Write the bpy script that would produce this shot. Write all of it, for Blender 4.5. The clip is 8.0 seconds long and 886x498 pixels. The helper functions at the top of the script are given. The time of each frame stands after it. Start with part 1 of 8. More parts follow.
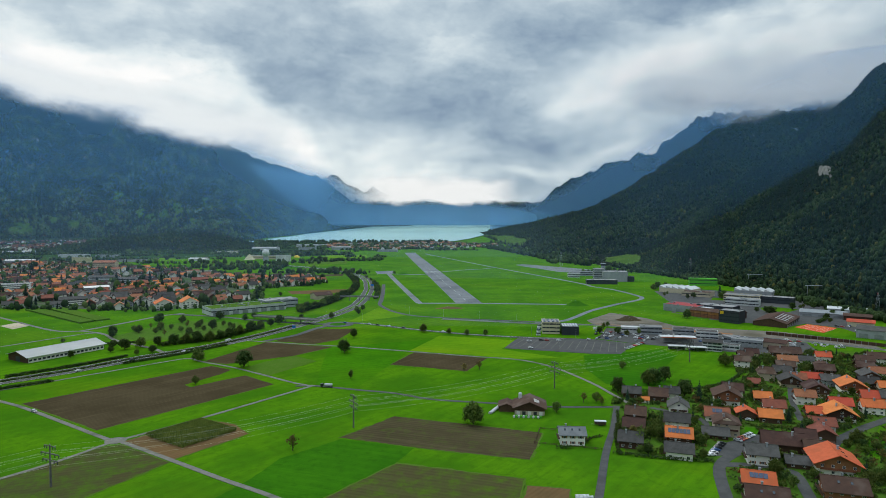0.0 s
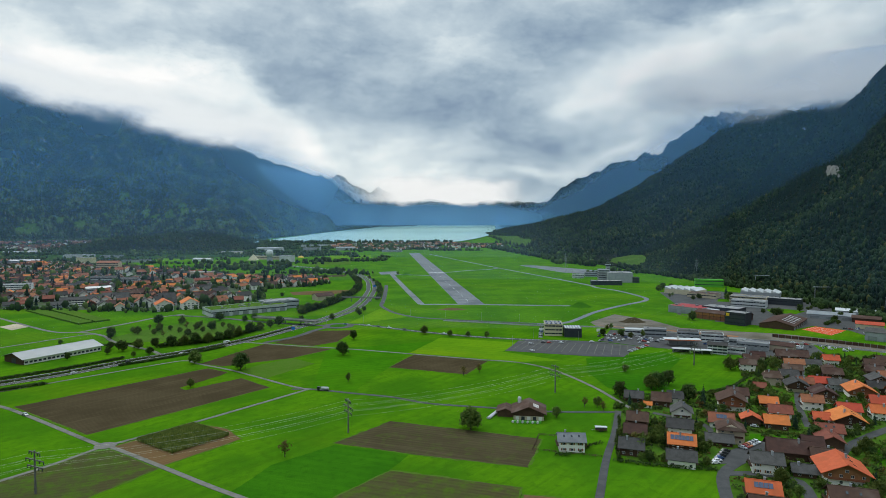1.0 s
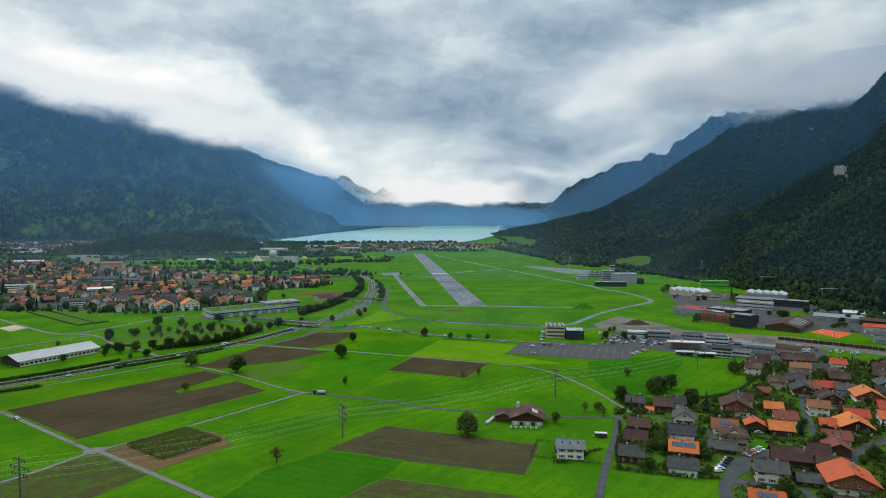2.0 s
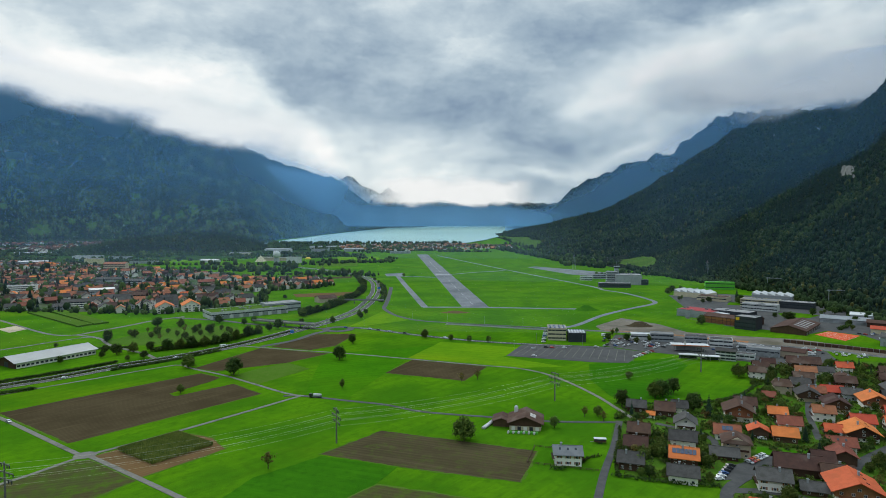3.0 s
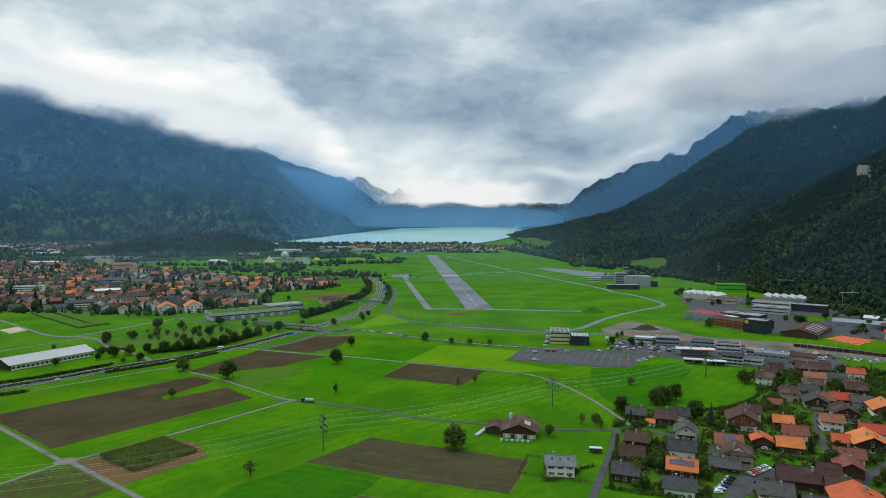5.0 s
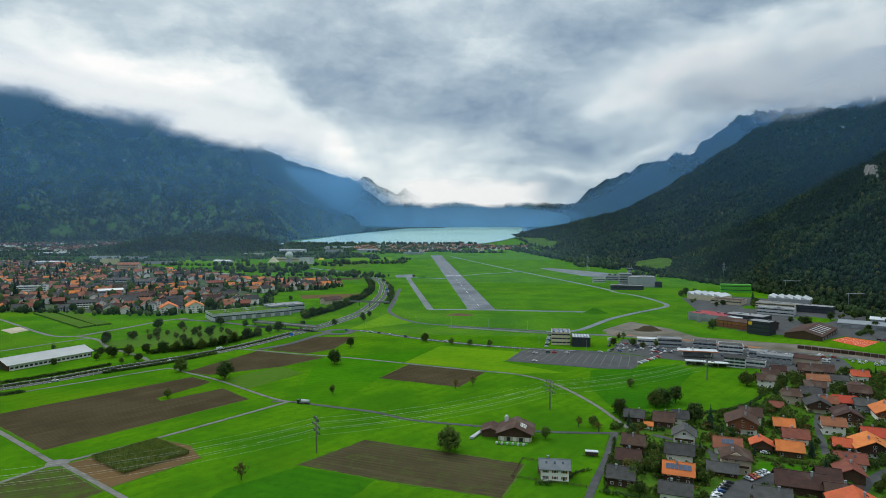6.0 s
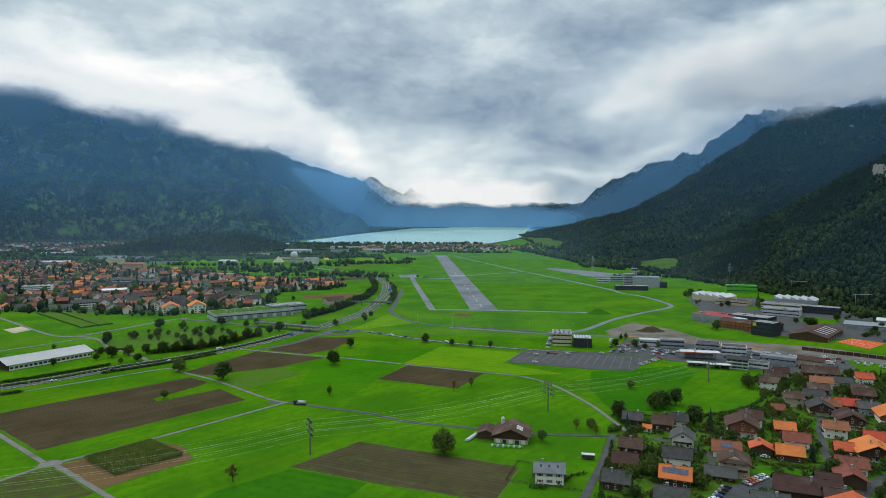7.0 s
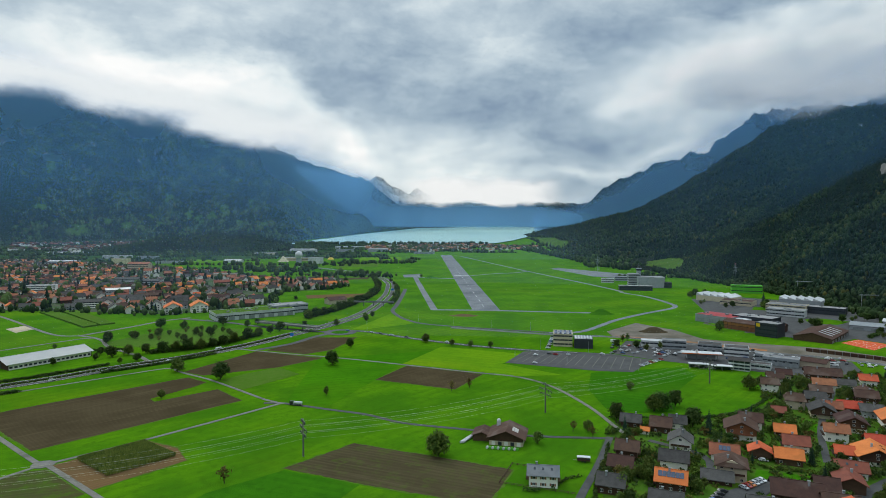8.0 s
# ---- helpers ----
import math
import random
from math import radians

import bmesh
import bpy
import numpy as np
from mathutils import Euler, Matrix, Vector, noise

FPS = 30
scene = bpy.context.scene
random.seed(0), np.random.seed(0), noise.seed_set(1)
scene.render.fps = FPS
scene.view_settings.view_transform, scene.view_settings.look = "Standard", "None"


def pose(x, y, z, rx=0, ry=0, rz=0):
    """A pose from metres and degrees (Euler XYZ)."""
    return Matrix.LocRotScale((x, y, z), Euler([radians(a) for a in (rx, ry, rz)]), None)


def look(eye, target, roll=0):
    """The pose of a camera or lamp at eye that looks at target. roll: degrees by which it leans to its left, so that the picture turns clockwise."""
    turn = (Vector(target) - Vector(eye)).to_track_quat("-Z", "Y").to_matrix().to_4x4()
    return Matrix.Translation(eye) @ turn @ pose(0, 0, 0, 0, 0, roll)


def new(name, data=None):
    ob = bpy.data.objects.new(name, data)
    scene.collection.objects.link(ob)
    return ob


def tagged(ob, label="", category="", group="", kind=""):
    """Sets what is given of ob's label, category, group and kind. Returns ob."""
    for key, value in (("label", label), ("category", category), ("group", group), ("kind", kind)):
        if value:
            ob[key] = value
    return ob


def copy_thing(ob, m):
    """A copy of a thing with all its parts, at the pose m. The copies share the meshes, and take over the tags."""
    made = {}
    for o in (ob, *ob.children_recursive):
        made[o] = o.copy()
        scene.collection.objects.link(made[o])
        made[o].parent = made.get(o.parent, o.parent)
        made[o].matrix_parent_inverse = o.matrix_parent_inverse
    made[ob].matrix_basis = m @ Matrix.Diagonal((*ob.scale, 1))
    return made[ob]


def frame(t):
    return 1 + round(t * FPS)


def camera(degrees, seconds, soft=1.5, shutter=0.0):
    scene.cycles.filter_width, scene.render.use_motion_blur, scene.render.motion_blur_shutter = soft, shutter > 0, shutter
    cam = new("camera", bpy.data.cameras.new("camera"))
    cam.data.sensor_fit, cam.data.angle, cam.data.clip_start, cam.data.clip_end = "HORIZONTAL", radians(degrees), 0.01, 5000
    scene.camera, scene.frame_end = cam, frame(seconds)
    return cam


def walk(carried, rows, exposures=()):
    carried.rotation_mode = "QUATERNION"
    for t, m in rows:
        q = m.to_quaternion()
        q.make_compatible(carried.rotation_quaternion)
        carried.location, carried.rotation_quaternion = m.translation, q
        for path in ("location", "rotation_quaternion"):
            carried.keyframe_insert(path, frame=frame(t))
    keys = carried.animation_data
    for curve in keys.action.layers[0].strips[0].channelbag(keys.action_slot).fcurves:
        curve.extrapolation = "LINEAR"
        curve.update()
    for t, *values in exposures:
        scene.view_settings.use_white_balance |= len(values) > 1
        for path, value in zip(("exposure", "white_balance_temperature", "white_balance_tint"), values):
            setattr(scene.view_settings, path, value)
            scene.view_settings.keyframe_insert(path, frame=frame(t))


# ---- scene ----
cam = camera(71.27, 8.0, soft=0.35)
PATH = [
    (0, pose(-7.01, 13.26, 111.95, 87.287, 0, -2.124)),
    (0.5, pose(-4.47, 17.01, 112.09, 87.288, 0, -1.861)),
    (1, pose(-1.90, 20.63, 112.23, 87.304, 0, -1.577)),
    (1.5, pose(0.63, 24.08, 112.37, 87.326, 0, -1.313)),
    (3, pose(8.18, 33.16, 112.86, 87.394, 0, -0.542)),
    (3.5, pose(10.90, 35.89, 113.00, 87.407, 0, -0.260)),
    (4, pose(13.68, 38.41, 113.11, 87.416, 0, 0.026)),
    (4.5, pose(16.43, 40.68, 113.21, 87.426, 0, 0.320)),
    (6, pose(25.27, 46.28, 113.29, 87.447, 0, 1.208)),
    (6.5, pose(28.22, 47.96, 113.32, 87.447, 0, 1.516)),
    (7, pose(31.09, 49.51, 113.36, 87.441, 0, 1.847)),
    (7.5, pose(34.06, 50.99, 113.41, 87.423, 0, 2.177)),
    (8, pose(37.03, 52.41, 113.49, 87.413, 0, 2.470)),
]
walk(cam, PATH)

# ---- world, sun, exposure ----
SUN_EL, SUN_AZ = radians(42), radians(-28)     # behind the cloud, ahead and to the left of the valley axis
world = bpy.data.worlds.new("world")
scene.world = world
world.use_nodes = True


class Nodes:
    """Small helper to wire node trees."""

    def __init__(self, tree):
        self.t = tree

    def n(self, kind, ins=None):
        node = self.t.nodes.new(kind)
        for name, v in (ins or {}).items():
            if isinstance(v, bpy.types.NodeSocket):
                self.t.links.new(v, node.inputs[name])
            else:
                node.inputs[name].default_value = v
        return node

    def math(self, op, a, b=0.0, c=None, clamp=False):
        node = self.n("ShaderNodeMath")
        node.operation, node.use_clamp = op, clamp
        for i, v in enumerate((a, b, c)):
            if v is None:
                continue
            if isinstance(v, bpy.types.NodeSocket):
                self.t.links.new(v, node.inputs[i])
            else:
                node.inputs[i].default_value = v
        return node.outputs[0]

    def mix(self, fac, a, b, blend="MIX"):
        node = self.n("ShaderNodeMix")
        node.data_type, node.blend_type = "RGBA", blend
        for i, v in ((0, fac), (6, a), (7, b)):
            if isinstance(v, bpy.types.NodeSocket):
                self.t.links.new(v, node.inputs[i])
            else:
                node.inputs[i].default_value = v if i == 0 else (*v[:3], 1)
        return node.outputs[2]

    def step(self, v, lo, hi, a=0.0, b=1.0):
        node = self.n("ShaderNodeMapRange")
        node.interpolation_type = "SMOOTHSTEP"
        self.t.links.new(v, node.inputs[0])
        for i, x in ((1, lo), (2, hi), (3, a), (4, b)):
            node.inputs[i].default_value = x
        return node.outputs[0]

    def noise(self, vec, scale, detail=4.0, rough=0.55, distort=0.0):
        node = self.n("ShaderNodeTexNoise", ins={"Vector": vec, "Scale": scale, "Detail": detail, "Roughness": rough, "Distortion": distort})
        return node.outputs["Fac"]

    def mapped(self, vec, loc=(0, 0, 0), rot=(0, 0, 0), scale=(1, 1, 1)):
        return self.n("ShaderNodeMapping", ins={"Vector": vec, "Location": loc, "Rotation": rot, "Scale": scale}).outputs[0]


def lobe(k, az, el, a0, e0, wide, tall, lean):
    """A soft patch of the cloud cover round a bearing a0 and a height e0, in degrees."""
    u = k.math("SUBTRACT", az, a0)
    v = k.math("SUBTRACT", el, e0)
    c, s = math.cos(radians(lean)), math.sin(radians(lean))
    p = k.math("DIVIDE", k.math("ADD", k.math("MULTIPLY", u, c), k.math("MULTIPLY", v, s)), wide)
    q = k.math("DIVIDE", k.math("SUBTRACT", k.math("MULTIPLY", v, c), k.math("MULTIPLY", u, s)), tall)
    r2 = k.math("ADD", k.math("MULTIPLY", p, p), k.math("MULTIPLY", q, q))
    return k.math("EXPONENT", k.math("MULTIPLY", r2, -1.0))


def build_sky():
    k = Nodes(world.node_tree)
    k.t.nodes.clear()
    where = k.n("ShaderNodeTexCoord").outputs["Generated"]
    x, y, z = k.n("ShaderNodeSeparateXYZ", {0: where}).outputs
    deg = 180 / math.pi
    az0 = k.math("MULTIPLY", k.math("ARCTAN2", x, y), deg)
    el0 = k.math("MULTIPLY", k.math("ARCSINE", z), deg)
    flat = k.n("ShaderNodeCombineXYZ", {0: az0, 1: k.math("MULTIPLY", el0, 1.9), 2: 0.0}).outputs[0]
    # drifting edges: the bearings are bent by turbulence
    wa = k.math("SUBTRACT", k.noise(k.mapped(flat, (11, 3, 0)), 0.075, 6.0, 0.58), 0.5)
    wb = k.math("SUBTRACT", k.noise(k.mapped(flat, (51, 23, 0)), 0.075, 6.0, 0.58), 0.5)
    az = k.math("ADD", az0, k.math("MULTIPLY", wa, 18.0))
    el = k.math("ADD", el0, k.math("MULTIPLY", wb, 8.0))
    up = k.math("ADD", k.math("MAXIMUM", z, 0.0), 0.10)
    plane = k.n("ShaderNodeCombineXYZ", {0: k.math("DIVIDE", x, up), 1: k.math("DIVIDE", y, up), 2: 0.0}).outputs[0]
    big = k.noise(k.mapped(plane, (3.1, 1.7, 0), (0, 0, 0.5), (0.45, 0.62, 1)), 1.0, 5.0, 0.52, 0.35)
    billow = k.noise(k.mapped(flat, (5, 9, 0), (0, 0, 0.1), (0.9, 0.8, 1)), 0.085, 7.0, 0.57, 0.2)
    wisp = k.noise(k.mapped(flat, (2, 4, 0), (0, 0, 0.15), (0.8, 0.9, 1)), 0.22, 6.0, 0.52, 0.3)
    puffs = k.n("ShaderNodeTexVoronoi", {"Vector": k.n("ShaderNodeCombineXYZ", {0: az, 1: k.math("MULTIPLY", el, 1.9), 2: 0.0}).outputs[0], "Scale": 0.15, "Detail": 3.0})
    puffs.feature = "SMOOTH_F1"
    puffs.normalize = True
    puffs.inputs["Smoothness"].default_value = 0.5
    puff = k.math("MULTIPLY_ADD", puffs.outputs["Distance"], -0.48, 0.16)
    light = k.math("ADD", k.math("ADD", k.math("MULTIPLY_ADD", billow, 0.62, 0.105), puff), k.math("ADD", k.math("MULTIPLY", big, 0.14), k.math("MULTIPLY", wisp, 0.14)))
    # (bearing, height, half width, half height, lean, lightness)
    for a, e, w, h, lean, amount in ((-29.6, 12.2, 10, 2.3, -9, 0.30), (-20.1, 10.1, 6, 1.5, -14, 0.10), (-14.8, 8.9, 2.6, 1.4, -35, 0.08), (-11.0, 6.6, 2.4, 1.9, -50, 0.30),
                                     (-28.4, 16.5, 12, 1.8, -4, 0.02), (-11.9, 16.6, 9, 3.2, -8, -0.12), (-17.3, 13.8, 6, 1.6, -18, -0.13), (-4.7, 10.4, 6, 1.5, 0, -0.12),
                                     (5.8, 10.4, 5, 2.0, 0, -0.15), (4.2, 7.9, 6, 1.0, 0, -0.08), (-4.0, 5.8, 6, 1.5, 0, 0.13), (1.6, 3.3, 3, 0.9, 0, 0.22),
                                     (-4.7, 3.8, 3, 0.9, 0, 0.14), (8.3, 3.7, 4, 0.9, 0, 0.15), (18.2, 12.0, 7, 3.0, 14, 0.20), (29.0, 13.4, 9, 2.6, 10, 0.13),
                                     (17.2, 16.9, 6, 2.2, 12, -0.20), (25.0, 17.6, 6, 1.4, 8, -0.09), (33.0, 17.0, 4, 1.6, 8, 0.08), (14.8, 8.1, 6, 1.4, 8, -0.11), (18.0, 6.3, 4, 0.8, 6, 0.10)):
        light = k.math("ADD", light, k.math("MULTIPLY", lobe(k, az, el, a, e, w, h, lean), amount))
    ramp = k.n("ShaderNodeValToRGB", {0: light})
    e = ramp.color_ramp.elements
    e[0].position, e[0].color = 0.26, (0.15, 0.23, 0.33, 1)
    e[1].position, e[1].color = 0.86, (1.0, 1.0, 0.98, 1)
    for at, c in ((0.37, (0.22, 0.31, 0.42, 1)), (0.47, (0.345, 0.448, 0.54, 1)), (0.58, (0.515, 0.618, 0.685, 1)), (0.70, (0.75, 0.83, 0.85, 1))):
        ramp.color_ramp.elements.new(at).color = c
    sky = k.n("ShaderNodeTexSky")
    sky.sky_type, sky.sun_disc, sky.sun_elevation, sky.sun_rotation = "NISHITA", False, SUN_EL, SUN_AZ
    thin = k.n("ShaderNodeVectorMath", {0: sky.outputs[0], 3: 0.10})
    thin.operation = "SCALE"
    cover = k.mix(0.95, thin.outputs[0], ramp.outputs[0])
    # an overcast sky is brightest overhead
    zen = k.step(z, 0.38, 0.95, 1.0, 2.3)
    bg = k.n("ShaderNodeBackground", {"Color": cover, "Strength": zen})
    out = k.n("ShaderNodeOutputWorld")
    k.t.links.new(bg.outputs[0], out.inputs[0])


build_sky()
lamp = bpy.data.lights.new("sun", "SUN")
lamp.energy, lamp.angle, lamp.color = 0.9, radians(14), (1.0, 0.97, 0.92)
new("sun", lamp).matrix_world = look((math.sin(SUN_AZ) * 100, math.cos(SUN_AZ) * 100, math.tan(SUN_EL) * 100), (0, 0, 0))
scene.view_settings.exposure = 0.0


# ---- materials ----
def base_material(name):
    m = bpy.data.materials.new(name)
    m.use_nodes = True
    m.node_tree.nodes.clear()
    k = Nodes(m.node_tree)
    return m, k


def finish(k, colour, rough, bump=None, bump_dist=0.1, metal=0.0, spec=0.3):
    ins = {"Base Color": colour, "Roughness": rough, "Metallic": metal, "Specular IOR Level": spec}
    if bump is not None:
        ins["Normal"] = k.n("ShaderNodeBump", ins={"Height": bump, "Distance": bump_dist, "Strength": 1.0}).outputs[0]
    b = k.n("ShaderNodeBsdfPrincipled", ins=ins)
    out = k.n("ShaderNodeOutputMaterial")
    k.t.links.new(b.outputs[0], out.inputs[0])


def rgb(c):
    return (*c, 1)


def surface(name, c1, c2, scale, fine=8.0, rough=0.85, bump=0.0, metal=0.0, vary=0.0, island=0.0, spec=0.3, c3=None):
    """Two colours mixed by a coarse and a fine noise at real size; vary: brightness by object, island: by loose piece."""
    m, k = base_material(name)
    pos = k.n("ShaderNodeNewGeometry")
    p = pos.outputs["Position"]
    coarse = k.noise(p, scale, 4.0, 0.6)
    grain = k.noise(p, fine, 3.0, 0.6)
    f = k.step(k.math("ADD", k.math("MULTIPLY", coarse, 0.65), k.math("MULTIPLY", grain, 0.35)), 0.36, 0.64)
    col = k.mix(f, c1, c2)
    if c3:
        col = k.mix(k.step(k.noise(p, scale * 0.27, 3.0), 0.52, 0.66), col, c3)
    if vary:
        r = k.n("ShaderNodeObjectInfo").outputs["Random"]
        hsv = k.n("ShaderNodeHueSaturation", ins={"Color": col, "Value": k.math("MULTIPLY_ADD", r, 2 * vary, 1 - vary), "Hue": k.math("MULTIPLY_ADD", r, 0.03, 0.485)})
        col = hsv.outputs[0]
    if island:
        r = pos.outputs["Random Per Island"]
        hsv = k.n("ShaderNodeHueSaturation", ins={"Color": col, "Value": k.math("MULTIPLY_ADD", r, 2 * island, 1 - island), "Hue": k.math("MULTIPLY_ADD", r, -0.05, 0.525)})
        col = hsv.outputs[0]
    finish(k, col, rough, grain if bump else None, bump, metal, spec)
    return m


def grass_material(name, c1, c2, c3, stripe=0.0, turn=0.0, scale=0.02):
    m, k = base_material(name)
    p = k.n("ShaderNodeNewGeometry").outputs["Position"]
    a = k.noise(p, scale, 5.0, 0.6)
    b = k.noise(p, scale * 11, 4.0, 0.65)
    g = k.noise(p, 2.2, 2.0, 0.7)
    col = k.mix(k.step(a, 0.36, 0.64), c1, c2)
    col = k.mix(k.math("MULTIPLY", k.step(b, 0.46, 0.70), 0.55), col, c3)
    broad = k.noise(k.mapped(p, (7, 3, 0), (0, 0, turn), (1, 2.2, 1)), scale * 0.28, 4.0, 0.6)
    col = k.mix(k.math("MULTIPLY", k.step(broad, 0.50, 0.66), 0.30), col, (1.55 * c2[0], 0.98 * c2[1], 1.2 * c2[2]))
    streak = k.noise(k.mapped(k.mapped(p, (0, 0, 0), (0, 0, turn)), (0, 0, 0), (0, 0, 0), (0.45, 0.015, 1)), 1.0, 3.0, 0.7)
    col = k.mix(k.math("MULTIPLY", k.step(streak, 0.48, 0.74), 0.40), col, c3)
    if stripe:
        w = k.n("ShaderNodeTexWave", ins={"Vector": k.mapped(p, (0, 0, 0), (0, 0, turn)), "Scale": stripe, "Distortion": 1.2, "Detail": 2.0, "Detail Scale": 0.4}).outputs["Fac"]
        col = k.mix(k.math("MULTIPLY", k.step(w, 0.3, 0.7), 0.18), col, c3)
    dark = k.n("ShaderNodeHueSaturation", ins={"Color": col, "Value": k.math("MULTIPLY_ADD", g, 0.5, 0.75)}).outputs[0]
    finish(k, dark, 1.0, g, 0.25, 0.0, 0.0)
    return m


def soil_material(name, c1, c2, weed, rows=1.2, turn=0.0, green=0.2):
    m, k = base_material(name)
    p = k.n("ShaderNodeNewGeometry").outputs["Position"]
    w = k.n("ShaderNodeTexWave", ins={"Vector": k.mapped(p, (0, 0, 0), (0, 0, turn)), "Scale": rows, "Distortion": 0.6, "Detail": 2.0, "Detail Scale": 1.0}).outputs["Fac"]
    a = k.noise(p, 0.035, 5.0, 0.6)
    g = k.noise(p, 1.6, 3.0, 0.7)
    col = k.mix(k.step(a, 0.35, 0.65), c1, c2)
    col = k.mix(k.math("MULTIPLY", k.step(w, 0.30, 0.85), 0.28), col, [0.66 * v for v in c1])
    track = k.noise(k.mapped(k.mapped(p, (0, 0, 0), (0, 0, turn)), (0, 0, 0), (0, 0, 0), (0.5, 0.012, 1)), 1.0, 3.0, 0.7)
    col = k.mix(k.math("MULTIPLY", k.step(track, 0.5, 0.72), 0.5), col, [1.35 * v for v in c2])
    col = k.mix(k.math("MULTIPLY", k.step(k.noise(p, 0.12, 6.0, 0.75), 0.56 - 0.25 * green, 0.82 - 0.2 * green), green * 1.7, None, True), col, weed)
    h = k.math("ADD", k.math("MULTIPLY", w, 0.5), g)
    finish(k, col, 1.0, h, 0.2, 0.0, 0.0)
    return m


GRASS = grass_material("grass", (0.046, 0.150, 0.006), (0.082, 0.215, 0.006), (0.038, 0.116, 0.006), 0.035, 0.7)
GRASS_DARK = grass_material("grass_dark", (0.030, 0.128, 0.006), (0.042, 0.162, 0.006), (0.024, 0.098, 0.006), 0.05, 1.93)
GRASS_MID = grass_material("grass_mid", (0.040, 0.154, 0.005), (0.056, 0.196, 0.005), (0.030, 0.118, 0.005), 0.05, 1.2)
GRASS_LIGHT = grass_material("grass_light", (0.100, 0.228, 0.008), (0.132, 0.268, 0.008), (0.072, 0.190, 0.008), 0.04, 1.93)
GRASS_OLIVE = grass_material("grass_olive", (0.075, 0.155, 0.018), (0.060, 0.140, 0.012), (0.095, 0.150, 0.03), 0.12, 0.9)
PASTURE = grass_material("grass_hill", (0.052, 0.108, 0.020), (0.072, 0.138, 0.026), (0.040, 0.080, 0.018), 0, 0, 0.02)
SOIL = soil_material("ploughed_soil", (0.060, 0.046, 0.025), (0.080, 0.062, 0.034), (0.05, 0.10, 0.01), 0.14, 0.72, 0.05)
SOIL_RED = soil_material("bare_soil", (0.165, 0.100, 0.046), (0.130, 0.086, 0.042), (0.06, 0.12, 0.01), 0.14, 0.72, 0.15)
SOIL_WEED = soil_material("stubble_soil", (0.066, 0.055, 0.029), (0.082, 0.068, 0.036), (0.070, 0.125, 0.012), 0.11, 1.93, 0.36)
SOIL_GREEN = soil_material("greening_soil", (0.075, 0.066, 0.030), (0.066, 0.075, 0.026), (0.066, 0.130, 0.012), 0.11, 1.22, 0.6)
SOIL_ROWS = soil_material("stubble_rows", (0.075, 0.066, 0.030), (0.070, 0.075, 0.026), (0.070, 0.130, 0.012), 0.11, 1.93, 0.55)
ASPHALT = surface("asphalt", (0.052, 0.053, 0.053), (0.078, 0.078, 0.076), 0.25, 3.0, 0.75, 0.01, 0, 0, 0, 0.2, (0.050, 0.050, 0.049))
LANE = surface("farm_lane", (0.155, 0.15, 0.13), (0.21, 0.20, 0.18), 0.3, 3.0, 0.95, 0.01, spec=0.05, c3=(0.12, 0.125, 0.10))
CONCRETE = surface("runway_concrete", (0.135, 0.148, 0.162), (0.20, 0.21, 0.22), 0.05, 0.6, 0.8, 0.01, c3=(0.105, 0.115, 0.128), spec=0.15)
DIRT = surface("churned_earth", (0.115, 0.098, 0.074), (0.19, 0.165, 0.13), 0.06, 1.2, 0.95, 0.12, c3=(0.09, 0.08, 0.05))
GRAVEL = surface("gravel", (0.21, 0.20, 0.18), (0.30, 0.28, 0.25), 0.08, 1.5, 0.95, 0.1, c3=(0.17, 0.15, 0.13))
PAINT = surface("road_paint", (0.72, 0.72, 0.70), (0.60, 0.60, 0.58), 1.0, 6.0, 0.7)
CLAY = surface("tennis_clay", (0.55, 0.085, 0.025), (0.62, 0.105, 0.03), 0.2, 3.0, 0.95)
ROOF_ORANGE = surface("roof_tile_orange", (0.60, 0.135, 0.042), (0.50, 0.105, 0.033), 0.35, 4.0, 0.8, 0.05, 0, 0.16, c3=(0.46, 0.11, 0.034))
ROOF_RED = surface("roof_tile_red", (0.300, 0.102, 0.048), (0.215, 0.074, 0.038), 0.35, 4.0, 0.75, 0.05, 0, 0.25)
ROOF_BROWN = surface("roof_tile_brown", (0.092, 0.050, 0.038), (0.066, 0.038, 0.031), 0.35, 4.0, 0.85, 0.05, 0, 0.22, c3=(0.115, 0.078, 0.064), spec=0.12)
ROOF_GREY = surface("roof_slate_grey", (0.058, 0.055, 0.052), (0.088, 0.084, 0.080), 0.35, 4.0, 0.85, 0.04, 0, 0.3, spec=0.12)
ROOF_FLAT = surface("roof_gravel", (0.20, 0.20, 0.20), (0.27, 0.27, 0.265), 0.15, 3.0, 0.9, 0.03, 0, 0.15)
WALL_WHITE = surface("render_white", (0.82, 0.80, 0.74), (0.74, 0.72, 0.67), 0.3, 3.0, 0.9, 0.01, 0, 0.12)
WALL_CREAM = surface("render_cream", (0.52, 0.45, 0.32), (0.46, 0.40, 0.29), 0.3, 3.0, 0.9, 0.01, 0, 0.12)
WALL_WOOD = surface("timber_dark", (0.085, 0.045, 0.026), (0.060, 0.033, 0.021), 0.5, 5.0, 0.8, 0.03, 0, 0.25)
WALL_TIMBER = surface("timber_warm", (0.29, 0.125, 0.052), (0.22, 0.092, 0.040), 0.5, 5.0, 0.8, 0.03, 0, 0.2)
WALL_GREY = surface("wall_grey", (0.34, 0.36, 0.38), (0.28, 0.30, 0.32), 0.2, 3.0, 0.75, 0.01, 0, 0.15)
WALL_BLACK = surface("panel_anthracite", (0.026, 0.032, 0.042), (0.036, 0.043, 0.054), 0.2, 3.0, 0.5)
